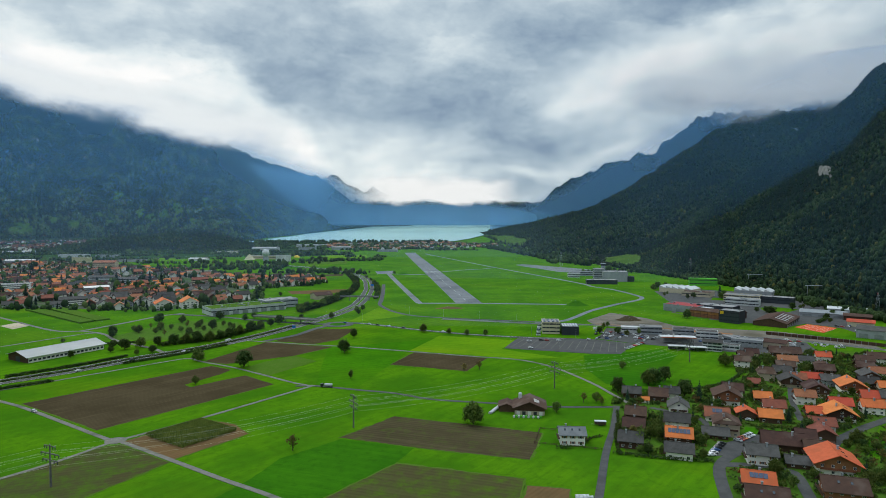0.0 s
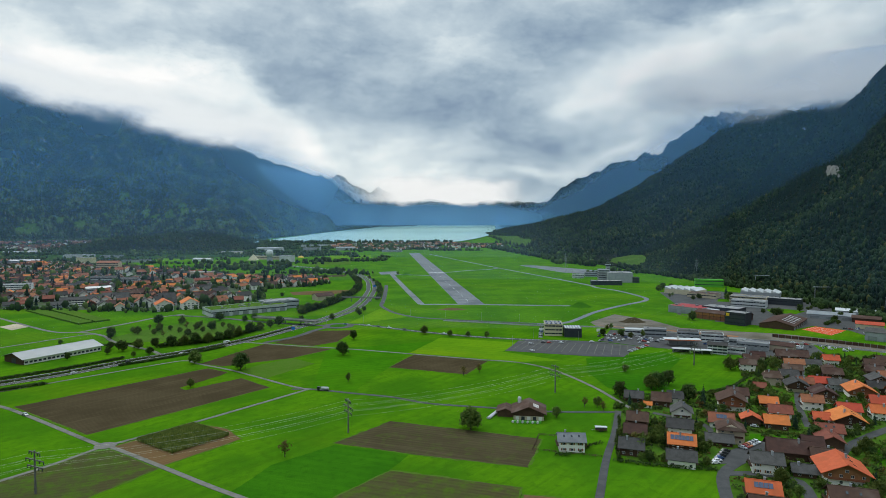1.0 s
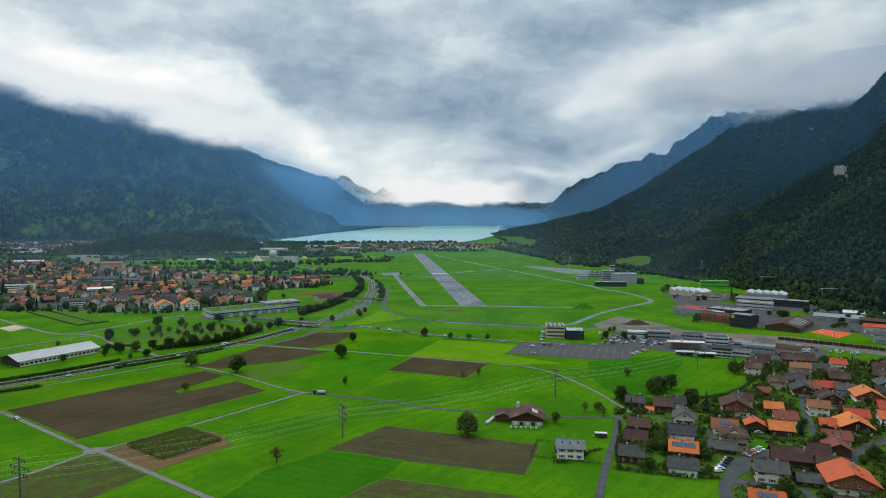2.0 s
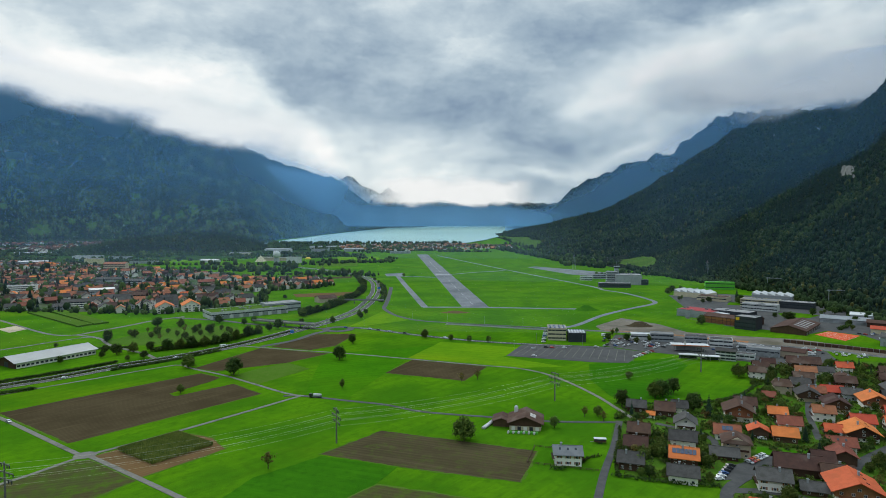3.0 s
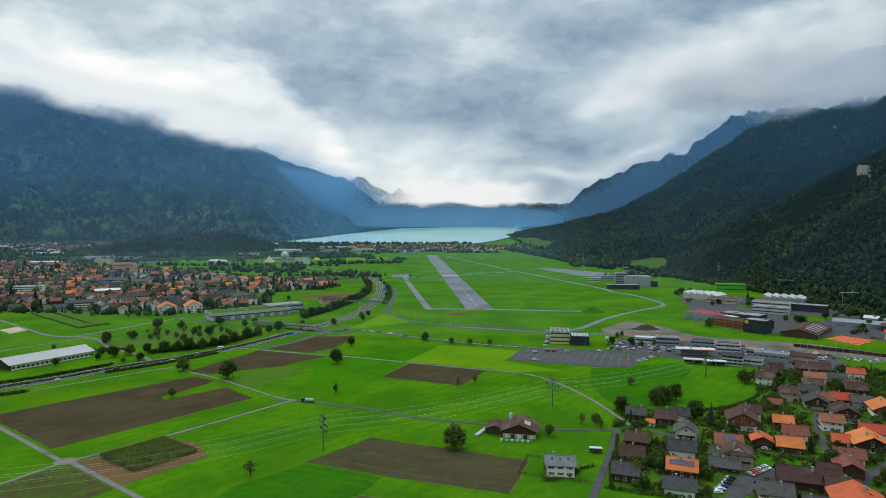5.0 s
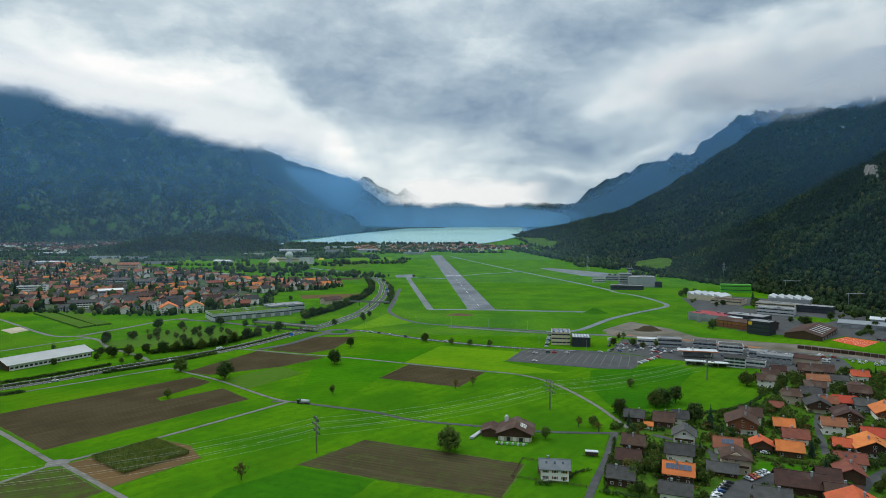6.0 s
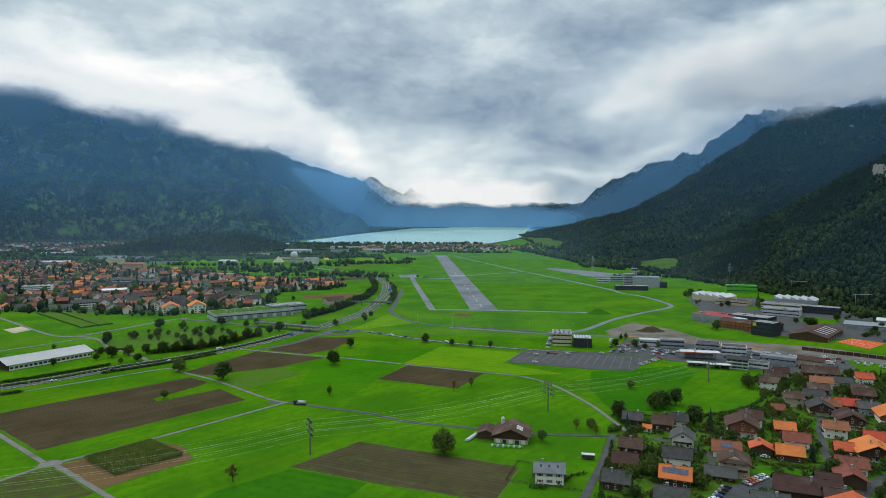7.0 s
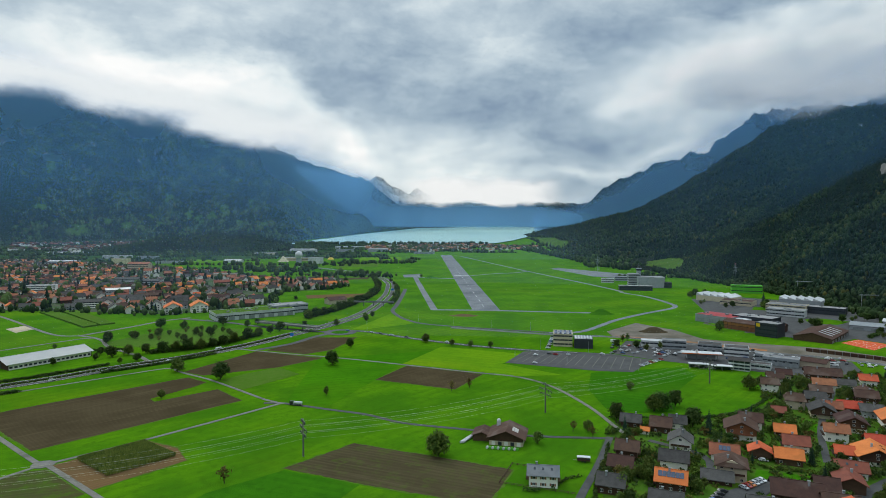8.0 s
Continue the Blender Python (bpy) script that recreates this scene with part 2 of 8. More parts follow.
METAL_WHITE = surface("sheet_metal_white", (0.46, 0.48, 0.49), (0.58, 0.59, 0.59), 0.08, 1.0, 0.6, 0.0, 0, 0.12)
METAL_GREY = surface("galvanised_steel", (0.30, 0.32, 0.33), (0.23, 0.25, 0.26), 0.3, 4.0, 0.5, 0.0, 0.5)
METAL_ROOF = surface("barn_roof_metal", (0.40, 0.40, 0.385), (0.47, 0.465, 0.45), 0.06, 1.0, 0.8, 0.0, spec=0.1)
GLASS = surface("window_glass", (0.025, 0.032, 0.040), (0.045, 0.055, 0.065), 0.6, 3.0, 0.12, spec=0.6)
FRAME_WHITE = surface("painted_frame", (0.75, 0.74, 0.70), (0.68, 0.67, 0.63), 1.0, 5.0, 0.6)
SOLAR = surface("solar_glass", (0.030, 0.045, 0.090), (0.040, 0.060, 0.11), 0.8, 3.0, 0.2, spec=0.6)
BARK = surface("bark", (0.075, 0.058, 0.044), (0.050, 0.040, 0.032), 0.8, 6.0, 0.95, 0.05)
def let_through(m, share=0.4):
    """Leaves pass some light on to their other side."""
    k = Nodes(m.node_tree)
    b = next(n for n in m.node_tree.nodes if n.bl_idname == "ShaderNodeBsdfPrincipled")
    out = next(n for n in m.node_tree.nodes if n.bl_idname == "ShaderNodeOutputMaterial")
    t = k.n("ShaderNodeBsdfTranslucent", {"Color": b.inputs["Base Color"].links[0].from_socket})
    k.t.links.new(k.n("ShaderNodeMixShader", {0: share, 1: b.outputs[0], 2: t.outputs[0]}).outputs[0], out.inputs[0])


LEAF = surface("leaves_broad", (0.075, 0.118, 0.020), (0.105, 0.150, 0.030), 0.25, 2.0, 0.8, 0, 0, 0.25, 0.30, 0.15)
LEAF_GARDEN = surface("leaves_garden", (0.090, 0.150, 0.024), (0.130, 0.195, 0.034), 0.25, 2.0, 0.85, 0, 0, 0.3, 0.35, 0.1)
LEAF_DARK = surface("leaves_dark", (0.044, 0.080, 0.018), (0.062, 0.102, 0.024), 0.25, 2.0, 0.8, 0, 0, 0.2, 0.30, 0.15)
LEAF_AUTUMN = surface("leaves_turning", (0.115, 0.098, 0.026), (0.145, 0.105, 0.030), 0.25, 2.0, 0.8, 0, 0, 0.25, 0.30, 0.15)
NEEDLE = surface("needles", (0.012, 0.032, 0.016), (0.018, 0.044, 0.018), 0.25, 2.0, 0.85, 0, 0, 0.2, 0.25, 0.15)
for leaves in (LEAF, LEAF_GARDEN, LEAF_DARK, LEAF_AUTUMN):
    let_through(leaves)
RED_SHEET = surface("sheet_red", (0.36, 0.030, 0.035), (0.30, 0.028, 0.03), 0.1, 1.0, 0.6)
GREEN_PANEL = surface("panel_green", (0.10, 0.42, 0.03), (0.085, 0.37, 0.025), 0.1, 1.0, 0.6)
YELLOW = surface("sign_yellow", (0.75, 0.48, 0.02), (0.70, 0.45, 0.02), 0.3, 2.0, 0.6)
SIGN_BLUE = surface("sign_blue", (0.02, 0.16, 0.50), (0.025, 0.18, 0.55), 0.3, 2.0, 0.5)
TYRE = surface("rubber", (0.02, 0.02, 0.02), (0.03, 0.03, 0.03), 2.0, 9.0, 0.9)


# ---- mesh helpers ----
class Mb:
    """Collects vertices and faces of one mesh."""

    def __init__(self):
        self.v, self.f = [], []

    def add(self, verts, faces):
        o = len(self.v)
        self.v += [tuple(p) for p in verts]
        self.f += [tuple(i + o for i in q) for q in faces]
        return self

    def box(self, cx, cy, z0, sx, sy, sz, turn=0.0):
        c, s = math.cos(turn), math.sin(turn)
        pts = []
        for dz in (0, sz):
            for dx, dy in ((-1, -1), (1, -1), (1, 1), (-1, 1)):
                a, b = dx * sx / 2, dy * sy / 2
                pts.append((cx + a * c - b * s, cy + a * s + b * c, z0 + dz))
        return self.add(pts, [(3, 2, 1, 0), (4, 5, 6, 7), (0, 1, 5, 4), (1, 2, 6, 5), (2, 3, 7, 6), (3, 0, 4, 7)])

    def tube(self, p, q, r0, r1=None, n=6):
        r1 = r0 if r1 is None else r1
        p, q = Vector(p), Vector(q)
        u = (q - p).normalized()
        a = u.orthogonal().normalized()
        b = u.cross(a)
        pts = []
        for c, r in ((p, r0), (q, r1)):
            for i in range(n):
                w = 2 * math.pi * i / n
                pts.append(c + (a * math.cos(w) + b * math.sin(w)) * r)
        faces = [(i, (i + 1) % n, n + (i + 1) % n, n + i) for i in range(n)]
        faces += [tuple(range(n - 1, -1, -1)), tuple(range(n, 2 * n))]
        return self.add(pts, faces)

    def slab(self, corners, thick):
        """A plate: corners in order seen from above, with its thickness below."""
        n = len(corners)
        top = [Vector(c) for c in corners]
        low = [c - Vector((0, 0, thick)) for c in top]
        faces = [tuple(range(n)), tuple(range(2 * n - 1, n - 1, -1))]
        faces += [(i, n + i, n + (i + 1) % n, (i + 1) % n) for i in range(n)]
        return self.add(top + low, faces)

    def mesh(self, name, material, smooth=False):
        me = bpy.data.meshes.new(name)
        me.from_pydata(self.v, [], self.f)
        me.materials.append(material)
        if smooth:
            me.polygons.foreach_set("use_smooth", [True] * len(me.polygons))
        me.update()
        return me


def thing(name, label, category, m=None, group="", kind=""):
    ob = new(name)
    ob.empty_display_size = 0.5
    if m is not None:
        ob.matrix_basis = m
    return tagged(ob, label, category, group, kind)


def part(name, mb, material, parent, label="", smooth=False, m=None):
    me = mb if isinstance(mb, bpy.types.Mesh) else mb.mesh(name, material, smooth)
    ob = new(name, me)
    ob.parent = parent
    if m is not None:
        ob.matrix_basis = m
    if label:
        ob["label"] = label
    return ob


def single(name, mb, material, label, category, kind="", smooth=False, group=""):
    return tagged(new(name, mb.mesh(name, material, smooth)), label, category, group, kind)


def big_mesh(name, verts, faces, material, smooth=False):
    """A mesh from numpy arrays; faces all with the same corner count."""
    me = bpy.data.meshes.new(name)
    nv, nf, c = len(verts), len(faces), faces.shape[1]
    me.vertices.add(nv)
    me.vertices.foreach_set("co", np.ascontiguousarray(verts, dtype=np.float32).ravel())
    me.loops.add(nf * c)
    me.loops.foreach_set("vertex_index", np.ascontiguousarray(faces, dtype=np.int32).ravel())
    me.polygons.add(nf)
    me.polygons.foreach_set("loop_start", np.arange(0, nf * c, c, dtype=np.int32))
    me.polygons.foreach_set("loop_total", np.full(nf, c, dtype=np.int32))
    if smooth:
        me.polygons.foreach_set("use_smooth", np.ones(nf, dtype=bool))
    me.materials.append(material)
    me.update(calc_edges=True)
    me.validate()
    return me


HUB = Vector((15, 40, 113))


def far(p):
    """Draws what lies past 2.6 km nearer along its line of sight from the valley's middle, so that 15 km fit into 4.9 km."""
    d = Vector(p) - HUB
    r = math.hypot(d.x, d.y)
    if r <= 2600:
        return Vector(p)
    return HUB + d * ((2600 + 2250 * (1 - math.exp(-(r - 2600) / 2250))) / r)


def polar(az, r, z):
    a = radians(az)
    return Vector((HUB.x + r * math.sin(a), HUB.y + r * math.cos(a), z))


def lerp_table(x, xs, ys):
    return float(np.interp(x, xs, ys))


# ---- ground, lake, mountains ----
def forest_material(name, c1, c2, c3, meadow, tree=14.0, meadow_top=260.0, rock_at=9999.0, amount=0.0, snow=False, grain=26.0):
    """Far slopes: tree crowns as cells, stands of other trees, clearings low down and rock bands high up."""
    m, k = base_material(name)
    p = k.n("ShaderNodeNewGeometry").outputs["Position"]
    cell = k.n("ShaderNodeTexVoronoi", {"Vector": p, "Scale": 1.0 / tree})
    d = cell.outputs["Distance"]
    stand = k.noise(p, 1 / 170.0, 5.0, 0.65)
    crown = k.noise(p, 1.0 / grain, 5.0, 0.75)
    col = k.mix(k.step(stand, 0.38, 0.62), c1, c2)
    col = k.mix(k.math("MULTIPLY", k.step(crown, 0.50, 0.68), 0.85), col, c3)
    col = k.mix(k.math("MULTIPLY", k.n("ShaderNodeSeparateColor", {0: cell.outputs["Color"]}).outputs[0], 0.45), col, [0.45 * v for v in c1])
    z = k.n("ShaderNodeSeparateXYZ", {0: p}).outputs[2]
    if amount:
        patch = k.noise(p, 1 / 120.0, 3.0, 0.5)
        lowness = k.step(z, meadow_top, 25.0)
        f = k.math("MULTIPLY", k.step(patch, 0.62 - amount, 0.66 - amount), lowness)
        col = k.mix(k.math("MULTIPLY", f, k.step(crown, 0.56, 0.44)), col, meadow)
    if rock_at < 9000:
        crag = k.noise(k.mapped(p, (0, 0, 0), (0, 0, 0), (1, 1, 1.0 if snow else 0.5)), 1 / 38.0, 6.0, 0.7)
        f = k.math("MULTIPLY", k.step(crag, 0.37 if snow else 0.59, 0.44 if snow else 0.66), k.step(z, rock_at, rock_at + (70 if snow else 130)))
        col = k.mix(f, col, (0.95, 0.96, 0.97) if snow else (0.22, 0.22, 0.21))
    h = k.math("SUBTRACT", k.math("MULTIPLY", crown, 1.5), d)
    finish(k, col, 0.95, h, 24.0, 0.0, 0.05)
    return m


FOREST_FAR = forest_material("forest_far", (0.012, 0.028, 0.012), (0.028, 0.056, 0.018), (0.07, 0.10, 0.035), (0.16, 0.30, 0.05), 10.0, 230.0, 330.0, 0.0, grain=12.0)
FOREST_NEAR = forest_material("forest_floor", (0.012, 0.022, 0.010), (0.018, 0.030, 0.012), (0.024, 0.038, 0.012), (0.05, 0.14, 0.012), 9.0)
FOREST_MID = forest_material("forest_mid", (0.014, 0.028, 0.014), (0.022, 0.042, 0.017), (0.040, 0.060, 0.018), (0.05, 0.14, 0.012), 11.0, 150.0, 420.0, 0.0)
ROCK_FAR = forest_material("mountain_far", (0.030, 0.048, 0.034), (0.040, 0.060, 0.038), (0.060, 0.080, 0.045), (0.08, 0.16, 0.04), 30.0, 200.0, 300.0, 0.0)
SNOW_FAR = forest_material("mountain_snow", (0.040, 0.055, 0.050), (0.050, 0.070, 0.055), (0.070, 0.085, 0.06), (0.1, 0.2, 0.05), 40.0, 200.0, 215.0, 0.0, True)


def build_ground():
    """One sheet to the horizon, as rings round the valley's middle."""
    rings = [0, 60, 120, 200, 300, 420, 560, 720, 900, 1100, 1350, 1650, 2000, 2300, 2600, 2800, 3000, 3250, 3500, 3800, 4200, 4600, 5000, 5600, 6300, 7000, 8000, 9500, 12000, 15000]
    mb = Mb()
    n = 72
    mb.v.append((HUB.x, HUB.y, 0.0))
    for r in rings[1:]:
        for i in range(n):
            mb.v.append(tuple(far(polar(360 * i / n, r, -0.02))))
    for i in range(n):
        mb.f.append((0, 1 + (i + 1) % n, 1 + i))
    for j in range(len(rings) - 2):
        a, b = 1 + j * n, 1 + (j + 1) * n
        for i in range(n):
            q = (i + 1) % n
            mb.f.append((a + i, a + q, b + q, b + i))
    return single("ground", mb, GRASS, "green valley meadow reaching to the mountains", "ground", "structure")


build_ground()


def build_lake():
    ys = [3010, 3090, 3500, 4260, 5150, 6000, 7400, 8900, 9800, 13600]
    left = [-825, -832, -850, -850, -850, -840, -800, -750, -740, -1500]
    right = [60, 160, 270, 420, 600, 760, 960, 1190, 1300, 2300]
    mb = Mb()
    n = 24
    fine = np.concatenate([np.linspace(a, b, 5)[:-1] for a, b in zip(ys, ys[1:])])
    for y in fine:
        a, b = np.interp(y, ys, left), np.interp(y, ys, right)
        wob = 25 * noise.noise((y / 300.0, 0.3, 0.0))
        for i in range(n + 1):
            u = i / n
            mb.v.append(tuple(far((a + (b - a) * u + wob * (1 - u), y + 40 * noise.noise((u * 5, y / 900, 3.0)), 5.0))))
    for j in range(len(fine) - 1):
        for i in range(n):
            o = j * (n + 1) + i
            mb.f.append((o, o + 1, o + n + 2, o + n + 1))
    m, k = base_material("lake_water")
    p = k.n("ShaderNodeNewGeometry").outputs["Position"]
    ripple = k.noise(k.mapped(p, (0, 0, 0), (0, 0, 0), (0.02, 0.05, 1)), 1.0, 4.0)
    col = k.mix(k.step(k.noise(p, 1 / 600.0, 3.0), 0.4, 0.6), (0.30, 0.50, 0.485), (0.36, 0.57, 0.545))
    finish(k, col, 0.40, ripple, 2.0, 0.0, 0.3)
    return single("lake", mb, m, "pale turquoise lake at the valley's end", "lake", "structure", True)


build_lake()


class Slope:
    """A mountain side seen from the valley: by azimuth its foot, its ridge and the ridge's height."""

    def __init__(self, az, foot, ridge, height, rough, bend=1.15, seed=0.0, wave=0.10):
        self.az, self.foot, self.ridge, self.height = az, foot, ridge, height
        self.rough, self.bend, self.seed, self.wave = rough, bend, seed, wave

    def at(self, az, s):
        f, r = lerp_table(az, self.az, self.foot), lerp_table(az, self.az, self.ridge)
        h = lerp_table(az, self.az, self.height)
        d = f + (r - f) * s
        p = polar(az, d, 0)
        if s <= 1:
            z = h * (s ** self.bend)
        else:
            z = h * max(0.0, 1 - (s - 1) * 2.2)
        q = Vector((p.x / self.rough, p.y / self.rough, self.seed))
        gully = 1 - abs(noise.fractal(q, 0.9, 2.1, 5))
        wave = (gully - 0.72) * 1.3 + 0.6 * noise.fractal(q * 3.1, 0.8, 2.1, 4)
        z += h * self.wave * wave * min(1.0, s * 3.0)
        p.z = max(z, -4.0)
        return p


def build_slope(name, sl, az0, az1, na, ns, material, label, top=1.25, squeeze=1.0):
    mb = Mb()
    for j in range(ns + 1):
        s = top * j / ns
        for i in range(na + 1):
            p = sl.at(az0 + (az1 - az0) * i / na, s)
            q = far(p)
            mb.v.append(tuple(HUB + (q - HUB) * squeeze))
    for j in range(ns):
        for i in range(na):
            o = j * (na + 1) + i
            mb.f.append((o, o + 1, o + na + 2, o + na + 1))
    return single(name, mb, material, label, "mountain", "structure", True)


LEFT = Slope([-75, -45, -36, -27, -22, -17.5, -15.8, -15.1, -13.8, -11.5, -9.5, -7.6, -5.2, -4.4], [3400, 3600, 4200, 4300, 3900, 3500, 3620, 3690, 3985, 4635, 5600, 6740, 8500, 9200],
             [6400, 6600, 6800, 6600, 6500, 6400, 6450, 6500, 6650, 7130, 7800, 8760, 10100, 10600], [1600, 1620, 1420, 1170, 1010, 870, 725, 600, 450, 265, 170, 65, 12, 8], 620.0, 1.1, 4.0, 0.095)
LEFT_FAR = Slope([-22, -16.3, -13.9, -10.6, -9.6, -8.8, -7.3, -5.8, -4.8, -4.1, -2.9, -0.5], [9000, 9200, 9200, 9200, 9300, 9300, 9300, 9400, 9500, 9600, 9700, 10000], [11500] * 12,
                 [1500, 1330, 1130, 950, 890, 800, 575, 374, 200, 90, 20, 5], 520.0, 0.95, 9.0, 0.06)
SNOW = Slope([-22, -9.6, -8.1, -6.9, -5.3, -4.6, -3.4, -2.0, 2.0, 7.0, 10.7, 12], [13000] * 12, [15500] * 12, [1300, 1060, 1225, 980, 790, 940, 735, 640, 590, 570, 545, 500], 800.0, 0.9, 2.0, 0.08)
RIGHT = Slope([14, 18, 21, 23, 26.9, 29.5, 34, 37, 45, 60, 95, 130], [1650, 1420, 1300, 1235, 1120, 1030, 890, 820, 700, 600, 560, 600],
              [1900, 1800, 1750, 1830, 1960, 2080, 2080, 1950, 2000, 1900, 1800, 1800], [0, 22, 55, 105, 210, 305, 430, 500, 660, 760, 800, 800], 420.0, 1.12, 6.0, 0.06)
RIGHT_MID = Slope([5.2, 7.1, 9.0, 11.2, 15.5, 19.2, 21.6, 25.6, 27.3, 29.3, 32.7, 40, 60], [4400, 2900, 2300, 2000, 1850, 1830, 1800, 1730, 1700, 1700, 1700, 1800, 1900],
                  [5200, 4600, 4000, 3600, 3350, 3400, 3550, 3850, 4000, 4080, 4200, 4300, 4300], [4, 45, 78, 115, 183, 303, 415, 610, 690, 725, 750, 900, 1000], 560.0, 1.05, 8.0, 0.075)
RIGHT_FAR = Slope([6.4, 8.4, 10.6, 12.2, 13.5, 14.7, 16.2, 17.2, 18.3, 20.4, 22.2, 24.0, 27, 40], [8200, 7600, 7000, 6400, 6200, 6000, 6000, 6000, 6000, 6000, 6000, 6000, 6000, 6000],
                  [9200, 8800, 8400, 8200, 8100, 8000, 8000, 8000, 8000, 8000, 8000, 8000, 8000, 8000],
                  [20, 84, 290, 520, 625, 660, 750, 850, 880, 950, 1090, 1300, 1370, 1450], 330.0, 0.85, 12.0, 0.085)
build_slope("mountain_left", LEFT, -75, -4.4, 330, 90, FOREST_FAR, "steep forested mountain side fading into low cloud")
HILL = Slope([-32, -29.5, -26, -22, -19, -17, -15], [2480, 2420, 2360, 2340, 2360, 2400, 2480], [2560, 2560, 2540, 2530, 2530, 2540, 2560], [0, 20, 50, 64, 58, 34, 0], 160.0, 1.0, 21.0, 0.2)
build_slope("wooded_hill", HILL, -32, -15, 120, 24, FOREST_MID, "low wooded hill on the valley floor", 1.9)
build_slope("mountain_left_far", LEFT_FAR, -22, -1.0, 130, 36, ROCK_FAR, "hazy blue mountain flank above the lake")
build_slope("mountain_snow", SNOW, -22, 12, 170, 40, SNOW_FAR, "distant range with fresh snow among clouds")
build_slope("mountain_right", RIGHT, 14, 130, 420, 90, FOREST_NEAR, "steep dark forested slope above the works area")
build_slope("mountain_right_mid", RIGHT_MID, 5.2, 60, 260, 70, FOREST_MID, "dark wooded mountain rising into cloud")
build_slope("mountain_right_far", RIGHT_FAR, 6.4, 40, 160, 40, ROCK_FAR, "blue rocky mountain shoulder above the lake")
# plain hills that close the valley behind the camera
BACK = Slope([-180, -130, -75], [2600, 2400, 3000], [4600, 4600, 5200], [900, 1100, 1400], 700.0, 1.1, 3.0, 0.08)
BACK_RIGHT = Slope([130, 155, 180], [700, 1500, 2600], [1900, 3200, 4600], [800, 850, 900], 700.0, 1.1, 5.0, 0.08)
build_slope("mountain_behind", BACK, -180, -75, 60, 14, FOREST_MID, "wooded mountains closing the valley")
build_slope("mountain_behind_right", BACK_RIGHT, 130, 180, 40, 14, FOREST_MID, "wooded mountains closing the valley")


def pasture(sl, az0, az1, s0, s1, label, seed):
    mb = Mb()
    n = 26
    for j in range(n + 1):
        for i in range(n + 1):
            u, v = i / n, j / n
            wob = 0.16 * noise.noise((u * 4, v * 4, seed))
            p = sl.at(az0 + (az1 - az0) * (u + wob), s0 + (s1 - s0) * (v + wob * 0.6))
            p.z += 1.6
            q = far(p)
            mb.v.append(tuple(q))
    for j in range(n):
        for i in range(n):
            u, v = (i + .5) / n * 2 - 1, (j + .5) / n * 2 - 1
            if u * u + v * v > 1.0 + 0.5 * noise.noise((u * 3, v * 3, seed + 2)):
                continue
            o = j * (n + 1) + i
            mb.f.append((o, o + 1, o + n + 2, o + n + 1))
    return single("pasture", mb, PASTURE, label, "pasture", "structure", True)


def rise_at(sl, az, slope):
    """How far up a mountain side lies in the direction az at the given slope of sight from the valley's middle."""
    def miss(f):
        p = sl.at(az, f)
        return abs((p.z - HUB.z) / (p - HUB).to_2d().length - slope)
    return min((i / 400 for i in range(8, 420)), key=miss)


PASTURES = [(RIGHT, 16.4, 19.6, 0.10, 0.75), (RIGHT_MID, 5.6, 9.6, 0.02, 0.42), (LEFT, -33.6, -31.8, 0.03, 0.085)]
# clearings on the left mountain: bearing, slope of sight, width in degrees, depth up the side
for az, slope, wide, deep in ((-35.2, 0.018, 1.0, 0.012), (-30.5, -0.002, 0.7, 0.014), (-29.2, -0.008, 0.8, 0.016), (-25.9, 0.028, 0.9, 0.018), (-24.4, 0.010, 0.7, 0.026), (-23.6, -0.001, 0.9, 0.022),
                              (-22.6, 0.006, 0.7, 0.016), (-21.5, 0.016, 0.8, 0.020), (-19.2, 0.022, 0.7, 0.016), (-16.3, 0.025, 1.1, 0.018), (-18.3, -0.004, 0.8, 0.016), (-20.3, -0.004, 0.6, 0.012),
                              (-34.4, 0.070, 0.6, 0.022), (-15.0, 0.004, 0.6, 0.012), (-27.4, 0.004, 0.6, 0.012), (-26.6, -0.004, 0.5, 0.010), (-13.4, -0.002, 0.5, 0.012)):
    up = rise_at(LEFT, az, slope)
    PASTURES.append((LEFT, az - wide / 2, az + wide / 2, up - deep, up + deep * 1.4))
for i, (sl, a0, a1, s0, s1) in enumerate(PASTURES):
    pasture(sl, a0, a1, s0, s1, "green pasture on the mountain's foot", 3.0 + i)


def on_pasture(sl, az, s):
    for q, a0, a1, s0, s1 in PASTURES:
        if q is sl and ((az - (a0 + a1) / 2) / ((a1 - a0) / 2)) ** 2 + ((s - (s0 + s1) / 2) / ((s1 - s0) / 2)) ** 2 < 0.9:
            return True
    return False


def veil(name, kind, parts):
    """Mixes a clear sheet with a tinted one: kind 'haze' scatters the sky's light, 'cloud' glows by itself to match the
    cover above.
    """
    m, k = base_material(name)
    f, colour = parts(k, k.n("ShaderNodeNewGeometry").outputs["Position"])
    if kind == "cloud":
        # nothing lights the cloud: its brightness is set as glow
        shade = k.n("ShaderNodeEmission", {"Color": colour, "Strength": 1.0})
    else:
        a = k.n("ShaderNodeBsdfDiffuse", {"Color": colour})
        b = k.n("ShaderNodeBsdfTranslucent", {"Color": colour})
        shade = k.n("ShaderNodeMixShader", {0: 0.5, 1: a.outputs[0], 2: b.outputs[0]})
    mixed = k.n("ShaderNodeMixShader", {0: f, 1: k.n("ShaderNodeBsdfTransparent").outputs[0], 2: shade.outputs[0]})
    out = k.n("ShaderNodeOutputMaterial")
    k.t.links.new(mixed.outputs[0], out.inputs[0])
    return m


